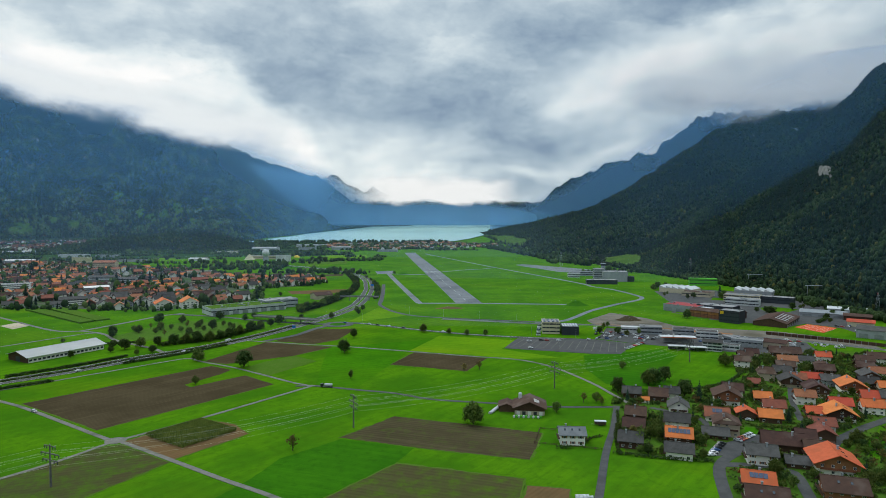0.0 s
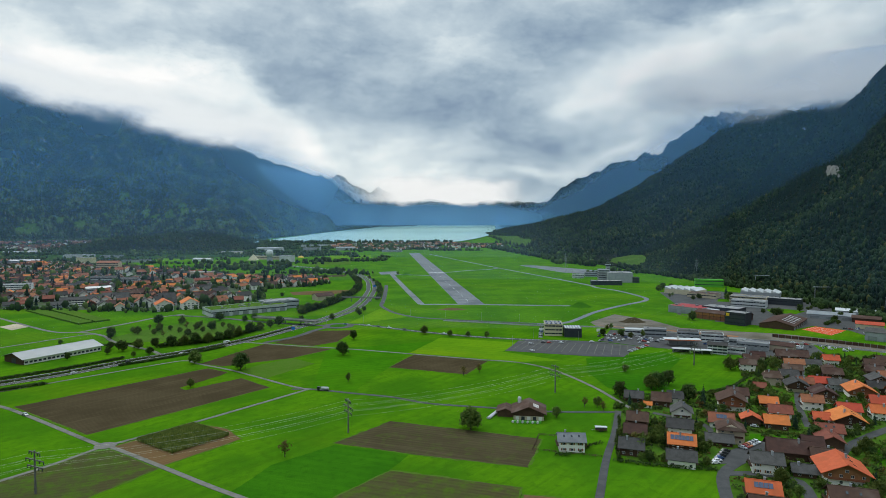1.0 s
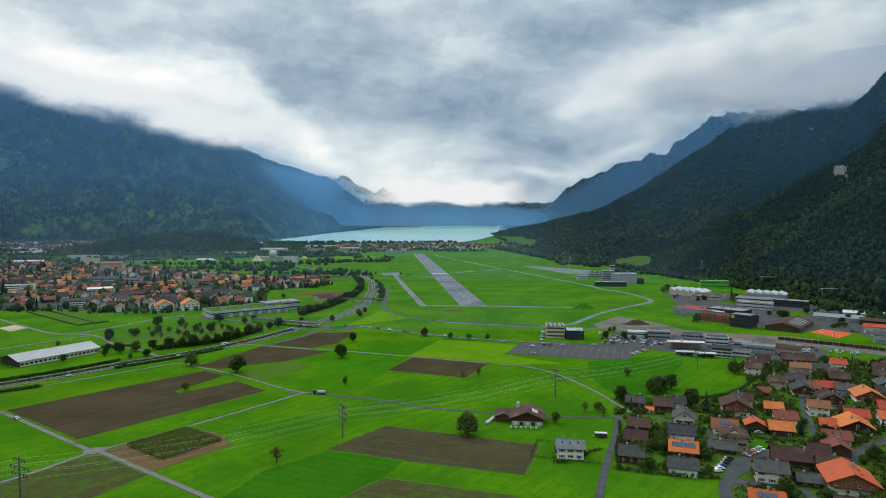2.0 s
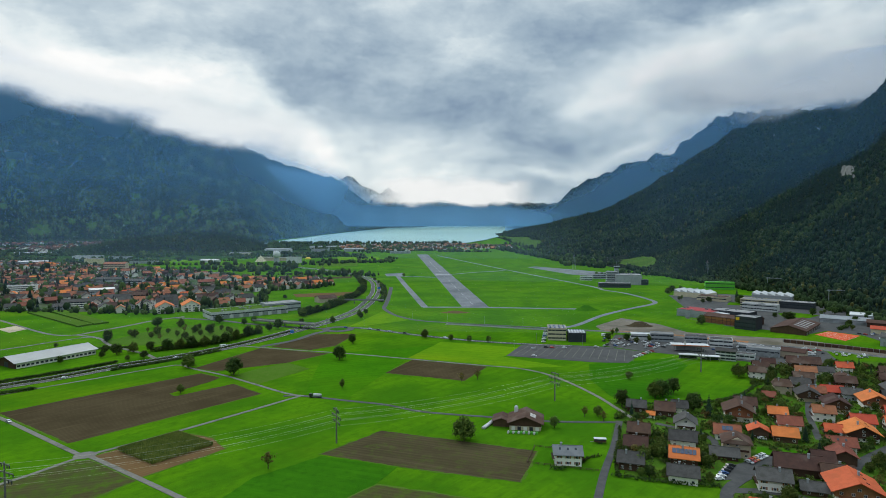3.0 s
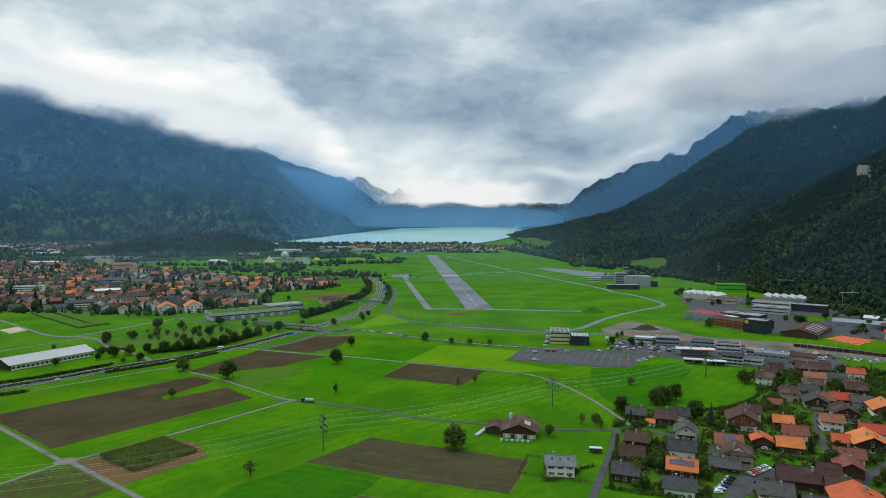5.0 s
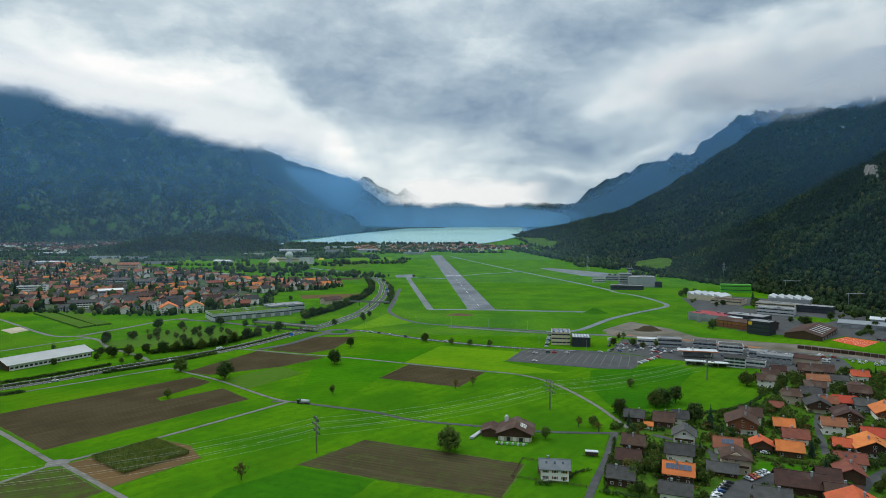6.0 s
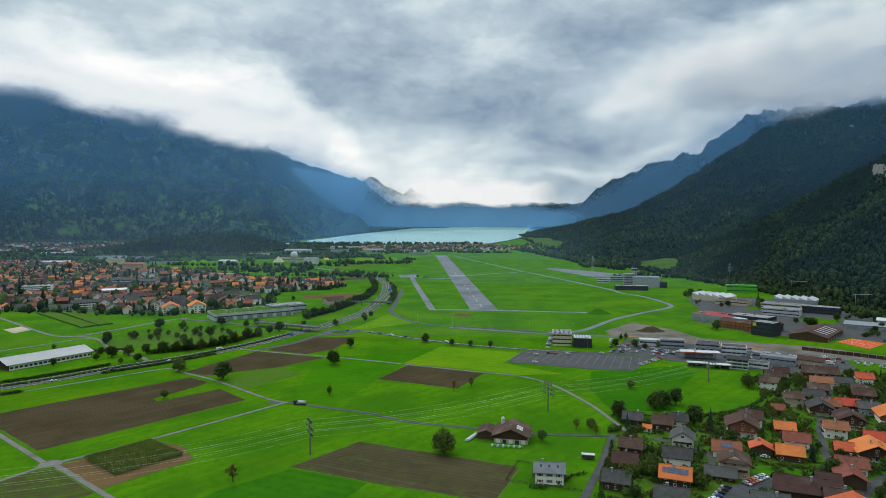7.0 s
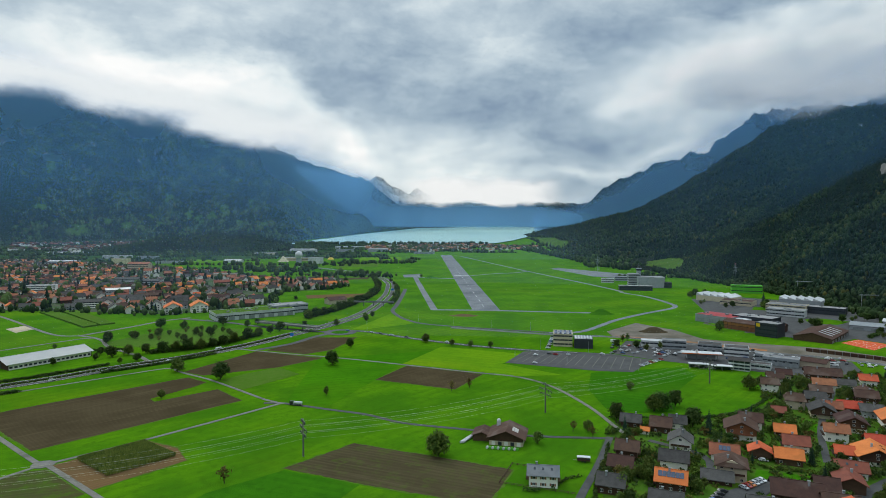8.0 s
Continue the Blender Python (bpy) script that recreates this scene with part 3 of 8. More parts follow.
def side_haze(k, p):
    # haze painted as a blue tint on a sheet, stronger with height
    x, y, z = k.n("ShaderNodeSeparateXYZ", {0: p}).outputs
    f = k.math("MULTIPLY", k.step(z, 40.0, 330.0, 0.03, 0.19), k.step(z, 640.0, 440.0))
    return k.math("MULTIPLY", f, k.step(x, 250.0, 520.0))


def cloud_parts(base, tilt_x, soft, top, side, dark, bright, stop=(9000.0, 8000.0), ragged=260.0):
    """base: height of the lower edge at x = 0 and its slope with x; side: x where it thins out and where it is full."""
    def parts(k, p):
        x, y, z = k.n("ShaderNodeSeparateXYZ", {0: p}).outputs
        n = k.noise(k.mapped(p, (0, 0, 0), (0, 0, 0), (1, 1, 2.0)), 1 / 330.0, 6.0, 0.56, 0.1)
        zz = k.math("ADD", k.math("MULTIPLY_ADD", x, -tilt_x, z), k.math("MULTIPLY", k.math("SUBTRACT", n, 0.5), ragged))
        f = k.math("MULTIPLY", k.step(zz, base, base + soft), k.step(zz, top[1], top[0]))
        xx = k.math("ADD", x, k.math("MULTIPLY", k.math("SUBTRACT", n, 0.5), 300.0))
        f = k.math("MULTIPLY", f, k.step(xx, side[0], side[1]))
        f = k.math("MULTIPLY", f, k.step(xx, stop[0], stop[1]))
        # shaded underside and bright upper part painted into the glow colour by height
        g = k.step(k.math("ADD", zz, k.math("MULTIPLY", n, 120.0)), base + 30, base + soft * 2.4)
        return f, k.mix(g, dark, bright)
    return parts


def build_sheet(name, az0, az1, r, z0, z1, material, label, category, na=60, nz=14):
    """A standing sheet of cloud or painted haze at distance r (already drawn near)."""
    mb = Mb()
    for j in range(nz + 1):
        z = z0 + (z1 - z0) * j / nz
        for i in range(na + 1):
            az = az0 + (az1 - az0) * i / na
            mb.v.append(tuple(polar(az, r(az) if callable(r) else r, z)))
    for j in range(nz):
        for i in range(na):
            o = j * (na + 1) + i
            mb.f.append((o, o + 1, o + na + 2, o + na + 1))
    return single(name, mb, material, label, category, "structure", True)


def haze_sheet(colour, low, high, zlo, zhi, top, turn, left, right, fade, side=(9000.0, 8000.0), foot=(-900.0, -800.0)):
    """Haze painted as a tinted sheet, thickening with height and ending below the ridge line, which rises by left and
    right from the bearing x = turn.
    """
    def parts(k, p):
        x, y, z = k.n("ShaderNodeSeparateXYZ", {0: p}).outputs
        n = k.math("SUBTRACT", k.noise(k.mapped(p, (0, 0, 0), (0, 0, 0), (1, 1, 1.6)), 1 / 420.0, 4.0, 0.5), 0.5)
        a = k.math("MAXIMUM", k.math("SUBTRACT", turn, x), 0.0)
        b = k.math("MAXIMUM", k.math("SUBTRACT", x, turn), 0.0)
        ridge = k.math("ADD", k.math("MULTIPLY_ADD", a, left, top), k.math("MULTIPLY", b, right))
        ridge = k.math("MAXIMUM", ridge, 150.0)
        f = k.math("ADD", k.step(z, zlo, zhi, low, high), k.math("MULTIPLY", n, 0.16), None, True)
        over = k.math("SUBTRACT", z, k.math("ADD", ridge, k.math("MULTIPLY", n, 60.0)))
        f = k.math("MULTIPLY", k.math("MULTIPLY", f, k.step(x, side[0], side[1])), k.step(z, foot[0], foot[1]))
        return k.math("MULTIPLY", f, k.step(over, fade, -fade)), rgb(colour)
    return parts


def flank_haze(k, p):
    """Distance blue painted on a sheet before the left mountain: thicker with height and towards the lake, ending just
    under the ridges.
    """
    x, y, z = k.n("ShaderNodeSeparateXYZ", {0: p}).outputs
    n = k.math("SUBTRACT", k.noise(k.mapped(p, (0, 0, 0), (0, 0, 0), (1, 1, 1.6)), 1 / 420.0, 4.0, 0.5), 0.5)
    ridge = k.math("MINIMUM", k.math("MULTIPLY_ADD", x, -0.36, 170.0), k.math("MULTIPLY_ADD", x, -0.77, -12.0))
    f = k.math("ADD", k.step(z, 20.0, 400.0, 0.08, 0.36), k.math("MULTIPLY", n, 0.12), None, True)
    # denser tint paints the flank paler towards the lake
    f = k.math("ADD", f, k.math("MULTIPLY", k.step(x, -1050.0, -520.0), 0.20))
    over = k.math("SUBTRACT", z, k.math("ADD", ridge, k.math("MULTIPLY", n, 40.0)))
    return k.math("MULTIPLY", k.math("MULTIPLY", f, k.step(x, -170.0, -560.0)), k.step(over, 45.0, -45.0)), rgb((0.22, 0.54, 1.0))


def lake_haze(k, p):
    """Blue of distance put into a tinted sheet over the lake's far end: dense low down, thin before the snow, dense
    before the flank that reaches into the lake.
    """
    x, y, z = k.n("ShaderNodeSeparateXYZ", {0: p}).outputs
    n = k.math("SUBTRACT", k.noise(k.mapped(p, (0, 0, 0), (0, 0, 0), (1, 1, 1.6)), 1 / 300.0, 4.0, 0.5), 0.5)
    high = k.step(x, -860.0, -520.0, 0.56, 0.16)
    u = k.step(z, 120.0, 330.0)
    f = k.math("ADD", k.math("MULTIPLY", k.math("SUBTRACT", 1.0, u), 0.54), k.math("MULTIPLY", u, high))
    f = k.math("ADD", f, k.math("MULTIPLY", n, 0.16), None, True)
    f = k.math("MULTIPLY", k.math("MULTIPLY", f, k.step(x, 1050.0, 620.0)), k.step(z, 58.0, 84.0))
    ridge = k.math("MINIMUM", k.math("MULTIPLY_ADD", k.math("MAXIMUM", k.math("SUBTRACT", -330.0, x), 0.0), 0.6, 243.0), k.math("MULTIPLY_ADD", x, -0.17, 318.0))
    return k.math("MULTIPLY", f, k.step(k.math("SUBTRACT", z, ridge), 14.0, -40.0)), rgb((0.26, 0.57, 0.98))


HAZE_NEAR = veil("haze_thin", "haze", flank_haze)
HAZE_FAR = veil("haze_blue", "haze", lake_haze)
# painted blue that sets the rocky shoulder back
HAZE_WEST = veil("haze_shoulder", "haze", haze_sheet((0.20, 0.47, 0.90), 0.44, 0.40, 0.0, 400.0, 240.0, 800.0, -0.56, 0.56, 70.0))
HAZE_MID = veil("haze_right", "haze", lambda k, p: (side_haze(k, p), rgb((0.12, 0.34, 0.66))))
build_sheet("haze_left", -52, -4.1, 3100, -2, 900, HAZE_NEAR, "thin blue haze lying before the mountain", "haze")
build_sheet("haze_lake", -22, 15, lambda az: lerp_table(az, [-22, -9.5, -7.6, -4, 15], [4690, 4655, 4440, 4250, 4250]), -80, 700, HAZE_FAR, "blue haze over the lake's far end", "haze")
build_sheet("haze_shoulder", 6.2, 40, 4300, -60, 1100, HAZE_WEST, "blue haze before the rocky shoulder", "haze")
# added tinted sheets paint the middle distance bluer, step by step
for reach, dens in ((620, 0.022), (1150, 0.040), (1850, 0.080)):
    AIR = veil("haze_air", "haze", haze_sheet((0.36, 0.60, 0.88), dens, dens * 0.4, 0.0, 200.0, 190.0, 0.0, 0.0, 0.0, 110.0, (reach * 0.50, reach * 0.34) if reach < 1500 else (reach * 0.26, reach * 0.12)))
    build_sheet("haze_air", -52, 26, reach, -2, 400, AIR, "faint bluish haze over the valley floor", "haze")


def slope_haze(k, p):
    # tint on an added sheet that makes the dark wooded slope paler and bluer
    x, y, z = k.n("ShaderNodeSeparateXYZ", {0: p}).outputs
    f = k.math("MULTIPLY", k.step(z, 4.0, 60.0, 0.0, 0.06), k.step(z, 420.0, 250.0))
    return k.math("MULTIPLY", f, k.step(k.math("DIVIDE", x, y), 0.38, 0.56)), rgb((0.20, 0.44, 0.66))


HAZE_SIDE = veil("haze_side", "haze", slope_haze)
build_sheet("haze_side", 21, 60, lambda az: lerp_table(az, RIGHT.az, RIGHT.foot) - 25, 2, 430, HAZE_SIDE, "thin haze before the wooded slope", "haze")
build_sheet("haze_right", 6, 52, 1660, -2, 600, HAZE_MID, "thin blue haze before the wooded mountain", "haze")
CLOUD_L = veil("cloud_low", "cloud", cloud_parts(246.0, -0.193, 80.0, (390.0, 520.0), (-420.0, -800.0), (0.36, 0.48, 0.63), (0.80, 0.85, 0.87), ragged=150.0))
CLOUD_R = veil("cloud_drift", "cloud", cloud_parts(478.0, 0.0, 90.0, (520.0, 860.0), (720.0, 1010.0), (0.22, 0.29, 0.37), (0.50, 0.56, 0.61), ragged=200.0))
build_sheet("cloud_bank_left", -60, -5, 2980, 250, 1700, CLOUD_L, "white cloud bank lying on the mountain side", "cloud")
CLOUD_C = veil("cloud_wisps", "cloud", cloud_parts(206.0, -0.02, 34.0, (330.0, 420.0), (-470.0, -180.0), (0.62, 0.71, 0.79), (0.90, 0.91, 0.90), (640.0, 420.0), 190.0))
build_sheet("cloud_bank_far", -9.5, 12, 3950, 100, 800, CLOUD_C, "white cloud wisps on the distant range", "cloud")
build_sheet("cloud_bank_right", 14, 60, 2540, 300, 1300, CLOUD_R, "grey-white cloud drifting across the summits", "cloud")


# ---- fields, roads, runway ----
def field(name, material, label, *pts, z=0.06, ragged=None):
    """A flat parcel; soil and grass parcels get uneven edges."""
    soft = material.name.startswith(("grass", "ploughed", "bare", "stubble", "greening", "gravel")) if ragged is None else ragged
    out = []
    for (ax, ay), (bx, by) in zip(pts, pts[1:] + pts[:1]):
        n = max(1, int(math.hypot(bx - ax, by - ay) / 2.5)) if soft else 1
        for i in range(n):
            x, y = ax + (bx - ax) * i / n, ay + (by - ay) * i / n
            if soft:
                x += 0.5 * noise.noise((x / 3.1, y / 3.1, 1.0)) + 0.4 * noise.noise((x / 11, y / 11, 4.0))
                y += 0.6 * noise.noise((x / 3.1, y / 3.1, 7.0)) + 0.5 * noise.noise((x / 11, y / 11, 9.0))
            out.append((x, y, z))
    area = sum(p[0] * q[1] - q[0] * p[1] for p, q in zip(out, out[1:] + out[:1]))
    if area < 0:
        out.reverse()
    if material.name.startswith(("ploughed", "bare_soil", "stubble", "greening")) and z < 0.1:
        # ragged strip of yellowing grass along the edge
        cx, cy = sum(p[0] for p in out) / len(out), sum(p[1] for p in out) / len(out)
        rim = []
        for x, y, _ in out:
            r = math.hypot(x - cx, y - cy)
            k = 1 + (1.1 + 1.3 * noise.noise((x / 6, y / 6, 2.0)) + 0.8 * noise.noise((x / 2, y / 2, 5.0))) / r
            rim.append((cx + (x - cx) * k, cy + (y - cy) * k, z - 0.02))
        single(name + "_rim", Mb().slab(rim, z + 0.2), GRASS_OLIVE, "yellowing grass along the edge of a field", "field", "structure")
    return single(name, Mb().slab(out, z + 0.25), material, label, "field", "structure")


def smooth_line(pts, step=6.0):
    out = []
    p = [Vector((*q, 0)) if len(q) == 2 else Vector(q) for q in pts]
    p = [2 * p[0] - p[1]] + p + [2 * p[-1] - p[-2]]
    for a, b, c, d in zip(p, p[1:], p[2:], p[3:]):
        n = max(2, int((c - b).length / step))
        for i in range(n):
            t = i / n
            out.append(0.5 * ((2 * b) + (c - a) * t + (2 * a - 5 * b + 4 * c - d) * t * t + (3 * b - a - 3 * c + d) * t ** 3))
    out.append(p[-2])
    return out


def ribbon(mb, pts, width, z, shift=0.0, step=6.0, thick=0.3, z_line=None):
    line = smooth_line(pts, step)
    o = len(mb.v)
    for i, c in enumerate(line):
        t = (line[min(i + 1, len(line) - 1)] - line[max(i - 1, 0)]).normalized()
        s = Vector((t.y, -t.x, 0))
        zz = z + c.z
        for off, dz in ((-width / 2, -thick), (-width / 2, 0), (width / 2, 0), (width / 2, -thick)):
            q = c + s * (off + shift)
            mb.v.append((q.x, q.y, zz + dz))
    for i in range(len(line) - 1):
        a = o + 4 * i
        for j in range(3):
            mb.f.append((a + j, a + 4 + j, a + 5 + j, a + 1 + j))
    return mb


ROADS = []


def road(name, material, label, width, *pts, z=0.16, step=6.0):
    ROADS.append((width, smooth_line(pts, 5.0)))
    return single(name, ribbon(Mb(), pts, width, z, step=step), material, label, "road", "structure")


field("field_ploughed", SOIL, "large ploughed field of dark brown soil", (-249, 394), (-167, 488), (-148, 475), (-152, 462), (-167, 434), (-161, 428), (-133, 458), (-107, 433), (-179, 344))
field("field_bare", SOIL_RED, "reddish bare soil round the maize plot", (-157, 326), (-129, 360), (-109, 351), (-97, 335), (-122, 302))
field("field_weedy", SOIL_GREEN, "brownish stubble field turning green", (-205, 262), (-162, 320), (-156, 322), (-123, 298), (-150, 250))
field("field_stubble", SOIL_WEED, "brown stubble field with green edges", (-22, 361), (13, 348), (57, 331), (44, 295), (-10, 313), (-48, 328))
field("field_stubble_near", SOIL_ROWS, "stubble field with greening rows", (-18, 293), (38, 274), (29, 245), (-60, 240))
field("field_brown", SOIL, "square ploughed field of brown soil", (-12, 531), (47, 507), (27, 465), (-30, 488))
field("field_dark", SOIL, "dark ploughed field beside the motorway", (-178, 504), (-148, 579), (-84, 555), (-111, 522), (-158, 494))
field("field_dark_upper", SOIL, "dark ploughed field below the junction", (-141, 584), (-113, 645), (-73, 647), (-84, 588), (-103, 570))
field("field_olive", GRASS_OLIVE, "olive-green cropped field", (-140, 482), (-130, 500), (-111, 522), (-89, 501), (-117, 455))
field("field_bright", GRASS_LIGHT, "bright yellow-green meadow", (12, 606), (84, 578), (63, 542), (106, 507), (72, 503), (33, 519), (-16, 538))
field("field_brown_far", SOIL_RED, "brown field beside the motorway trees", (-214, 985), (-126, 1012), (-124, 962), (-200, 945))
field("field_dark_far", SOIL, "dark ploughed strip beyond the brown field", (-245, 1222), (-162, 1250), (-164, 1292), (-250, 1262))
for i, (fx, fy, fw, fd, mt, what) in enumerate(((-700, 1800, 120, 90, GRASS_LIGHT, "bright"), (-560, 1380, 90, 60, GRASS_LIGHT, "bright"), (-620, 1500, 110, 50, GRASS_DARK, "deep green"), (-520, 1600, 100, 60, GRASS_OLIVE, "olive"),
                                               (-820, 1720, 90, 60, GRASS_DARK, "deep green"), (-1000, 1980, 150, 70, GRASS_OLIVE, "olive"), (-330, 1480, 90, 80, GRASS_DARK, "deep green"), (-250, 1640, 90, 120, GRASS_OLIVE, "olive"),
                                               (-230, 1900, 110, 130, GRASS_LIGHT, "bright"), (-680, 2150, 160, 90, GRASS_OLIVE, "olive"), (-1250, 2150, 170, 80, GRASS_LIGHT, "bright"))):
    field("field_far", mt, what + " meadow among trees of the valley floor", (fx - fw / 2, fy - fd / 2 - 12), (fx - fw / 2 - 15, fy + fd / 2), (fx + fw / 2, fy + fd / 2 + 15), (fx + fw / 2 + 12, fy - fd / 2), z=0.07)
field("orchard_meadow", GRASS_OLIVE, "long grass below the orchard trees", (-305, 600), (-290, 655), (-262, 700), (-205, 690), (-190, 655), (-205, 615), (-250, 590), z=0.05)
field("field_verge", GRASS_LIGHT, "yellow-green verge by the roundabout", (-86, 694), (-60, 800), (-24, 732), (-74, 691))
field("field_deep", GRASS_DARK, "deep green meadow", (-47, 326), (-10, 312), (-19, 293), (-62, 240), (-95, 250), (-80, 279), (-73, 301))
field("field_slope", GRASS_DARK, "deep green meadow with power lines above", (128, 515), (202, 536), (204, 510), (171, 459), (160, 422), (138, 418), (120, 425), (117, 468))
field("field_mid", GRASS_MID, "green meadow by the farm road", (-88, 554), (4, 588), (-16, 538), (-30, 488), (-49, 424), (-78, 432), z=0.05)
field("lane_crossing", LANE, "pale paved patch where the farm lanes meet", *[(-161.5 + 5.2 * math.cos(i * 0.5236), 327.6 + 4.6 * math.sin(i * 0.5236)) for i in range(12)], z=0.19, ragged=True)
field("field_village", GRASS, "mown green meadow beside the village", (85, 299), (127, 287), (116, 252), (100, 225), (58, 235))

road("lane_cross", LANE, "pale asphalt farm lane", 2.7, (-420, 480), (-340, 440), (-267, 400), (-234, 379), (-167, 330), (-161, 328), (-122, 300), (-92, 278), (-66, 260), (-30, 232))
road("lane_north", LANE, "pale asphalt farm lane", 2.4, (-160, 328), (-137, 354), (-111, 387), (-89, 416), (-80, 428), z=0.18)
road("lane_south", LANE, "pale asphalt farm lane", 2.3, (-162, 326), (-177, 298), (-200, 268), z=0.18)
road("lane_field", LANE, "narrow farm lane between fields", 2.2, (-185, 508), (-175, 500), (-144, 479), (-92, 435), (-78, 428), z=0.15)
road("farm_road", ASPHALT, "grey farm road past the barn", 2.8, (-91, 428), (-78, 428), (-48, 417), (-23, 408), (0, 394), (38, 384), (70, 376), (110, 374), z=0.14)
road("lane_upper", LANE, "curving pale farm lane", 2.5, (-180, 592), (-120, 571), (-62, 553), (33, 515), (72, 500), (94, 474), (110, 430), (117, 396), (120, 380), z=0.17)
road("village_road", ASPHALT, "grey road along the village edge", 3.5, (111, 376), (97, 338), (82, 302), (66, 258), (52, 222))
road("village_street", ASPHALT, "village street with a parking bay", 5.2, (110, 232), (118, 258), (130, 286), (150, 304), (168, 320))
field("forecourt", ASPHALT, "asphalt forecourt with parked cars", (130, 296), (146, 313), (168, 325), (171, 319), (148, 298), z=0.13)
road("village_lane_north", ASPHALT, "narrow lane between gardens", 3.4, (205, 345), (214, 364), (224, 385), (240, 412), (262, 445), (300, 500), z=0.14)
road("village_lane", ASPHALT, "side street between houses", 5.0, (130, 286), (148, 284), (158, 276), (150, 252), (146, 235), z=0.18)
road("village_lane_east", ASPHALT, "lane climbing past gardens", 5.0, (190, 296), (202, 312), (231, 332), (256, 346), (300, 372), z=0.18)
road("village_lane_west", ASPHALT, "access lane between gardens", 3.6, (130, 372), (150, 352), (146, 330), z=0.15)

HIGHWAY = [(-440, 325), (-340, 406), (-296, 446), (-264, 478), (-238, 512), (-200, 553), (-166, 605), (-141, 660), (-113, 728), (-94, 800), (-88, 876), (-88, 960), (-92, 1040), (-110, 1180), (-150, 1300), (-230, 1430), (-400, 1600)]
for side in (-4.9, 4.9):
    single("motorway", ribbon(Mb(), HIGHWAY, 6.8, 0.2, side), ASPHALT, "grey two-lane motorway carriageway", "road", "structure")
for off in (-8.0, -1.8, 1.8, 8.0):
    single("edge_line", ribbon(Mb(), HIGHWAY, 0.14, 0.27, off), PAINT, "white painted edge line", "road marking", "structure")
road("motorway_track", LANE, "pale farm track beside the motorway", 2.2, (-390, 318), (-330, 376), (-277, 431), (-240, 470), (-197, 514), (-186, 508), z=0.13)
road("slip_road", ASPHALT, "slip road from the roundabout", 6.0, (-150, 585), (-128, 612), (-116, 645), (-106, 664), z=0.19)
road("junction_road", ASPHALT, "road across the valley floor", 6.2, (-300, 752), (-240, 732), (-189, 704), (-142, 685), (-112, 676), (-74, 681), (-15, 642), (41, 611), (93, 593), (130, 585), (165, 575), z=0.2)
road("airfield_road", ASPHALT, "dark perimeter road below the airfield", 5.0, (-61, 860), (-61, 832), (-54, 802), (-40, 765), (-16, 732), (18, 715), (64, 699), (126, 680))
road("airfield_road_east", CONCRETE, "pale perimeter road beside the airfield", 6.5, (118, 680), (126, 680), (154, 690), (204, 763), (250, 815), (306, 873), (312, 922), (301, 991), (280, 1039), (269, 1109), (149, 1521), (10, 2039), z=0.17)
road("airfield_track", ASPHALT, "dark track beside the motorway", 6.0, (-61, 840), (-62, 900), (-66, 1000), (-70, 1080), z=0.15)
single("railway", ribbon(Mb(), [(18, 706), (64, 690), (126, 668), (178, 660), (237, 632), (284, 596), (334, 574), (361, 553), (396, 522), (470, 460), (600, 370)], 7.0, 0.22), GRAVEL, "railway bed of grey ballast", "railway", "structure")
for off in (-2.4, -0.9, 0.9, 2.4):
    single("rail", ribbon(Mb(), [(18, 706), (64, 690), (126, 668), (178, 660), (237, 632), (284, 596), (334, 574), (361, 553), (396, 522), (470, 460), (600, 370)], 0.14, 0.42, off), METAL_GREY, "steel rail on the ballast", "rail", "structure")


def build_runway():
    mb = Mb()
    mb.slab([(41, 837, 0.14), (76, 837, 0.14), (-24, 2110, 0.14), (-60, 2110, 0.14)], 0.4)
    ob = single("runway", mb, CONCRETE, "long grey concrete runway with worn markings", "runway", "structure")
    along = Vector((-100.5, 1273, 0)).normalized()
    side = Vector((along.y, -along.x, 0))
    start = Vector((58.5, 837, 0))
    for i in range(24):
        c = start + along * (30 + i * 52)
        q = [c + side * a + along * b for a, b in ((-0.25, 0), (0.25, 0), (0.25, 22), (-0.25, 22))]
        single("centre_mark", Mb().slab([(v.x, v.y, 0.20) for v in q], 0.03), PAINT, "faded white centre line stroke", "road marking", "structure")
    # slab joints across and along
    mb = Mb()
    for i in range(64):
        c = start + along * (i * 20)
        q = [c + side * a + along * b for a, b in ((-17, 0), (17, 0), (17, 0.2), (-17, 0.2))]
        mb.slab([(v.x, v.y, 0.185) for v in q], 0.03)
    single("slab_joints", mb, ASPHALT, "dark joints between the concrete slabs", "road marking", "structure")


build_runway()
field("runway_bars", PAINT, "white crossing bars on the runway", (5, 1330), (36, 1330), (35.6, 1336), (4.6, 1336), z=0.21)
field("runway_band", CONCRETE, "reddish concrete band across the runway", (2, 1350), (34, 1350), (32, 1372), (0, 1372), z=0.20)
road("taxiway", CONCRETE, "grey taxiway beside the runway", 9.0, (-8, 838), (-40, 1060), (-69, 1270), (-75, 1330), z=0.13)
road("taxiway_end", CONCRETE, "grey taxiway along the runway's end", 8.0, (-10, 838), (58, 836), (120, 828), (188, 819), z=0.12)
road("taxiway_link", CONCRETE, "curving link to the runway", 7.0, (20, 1320), (50, 1345), (90, 1385), (140, 1415), (165, 1450), z=0.12)
road("taxiway_west", CONCRETE, "link between taxiway and runway", 8.0, (-70, 1290), (-35, 1280), (20, 1262), z=0.12)
field("apron_west", CONCRETE, "concrete apron by the taxiway", (-95, 1290), (-62, 1300), (-66, 1370), (-104, 1350), z=0.12)
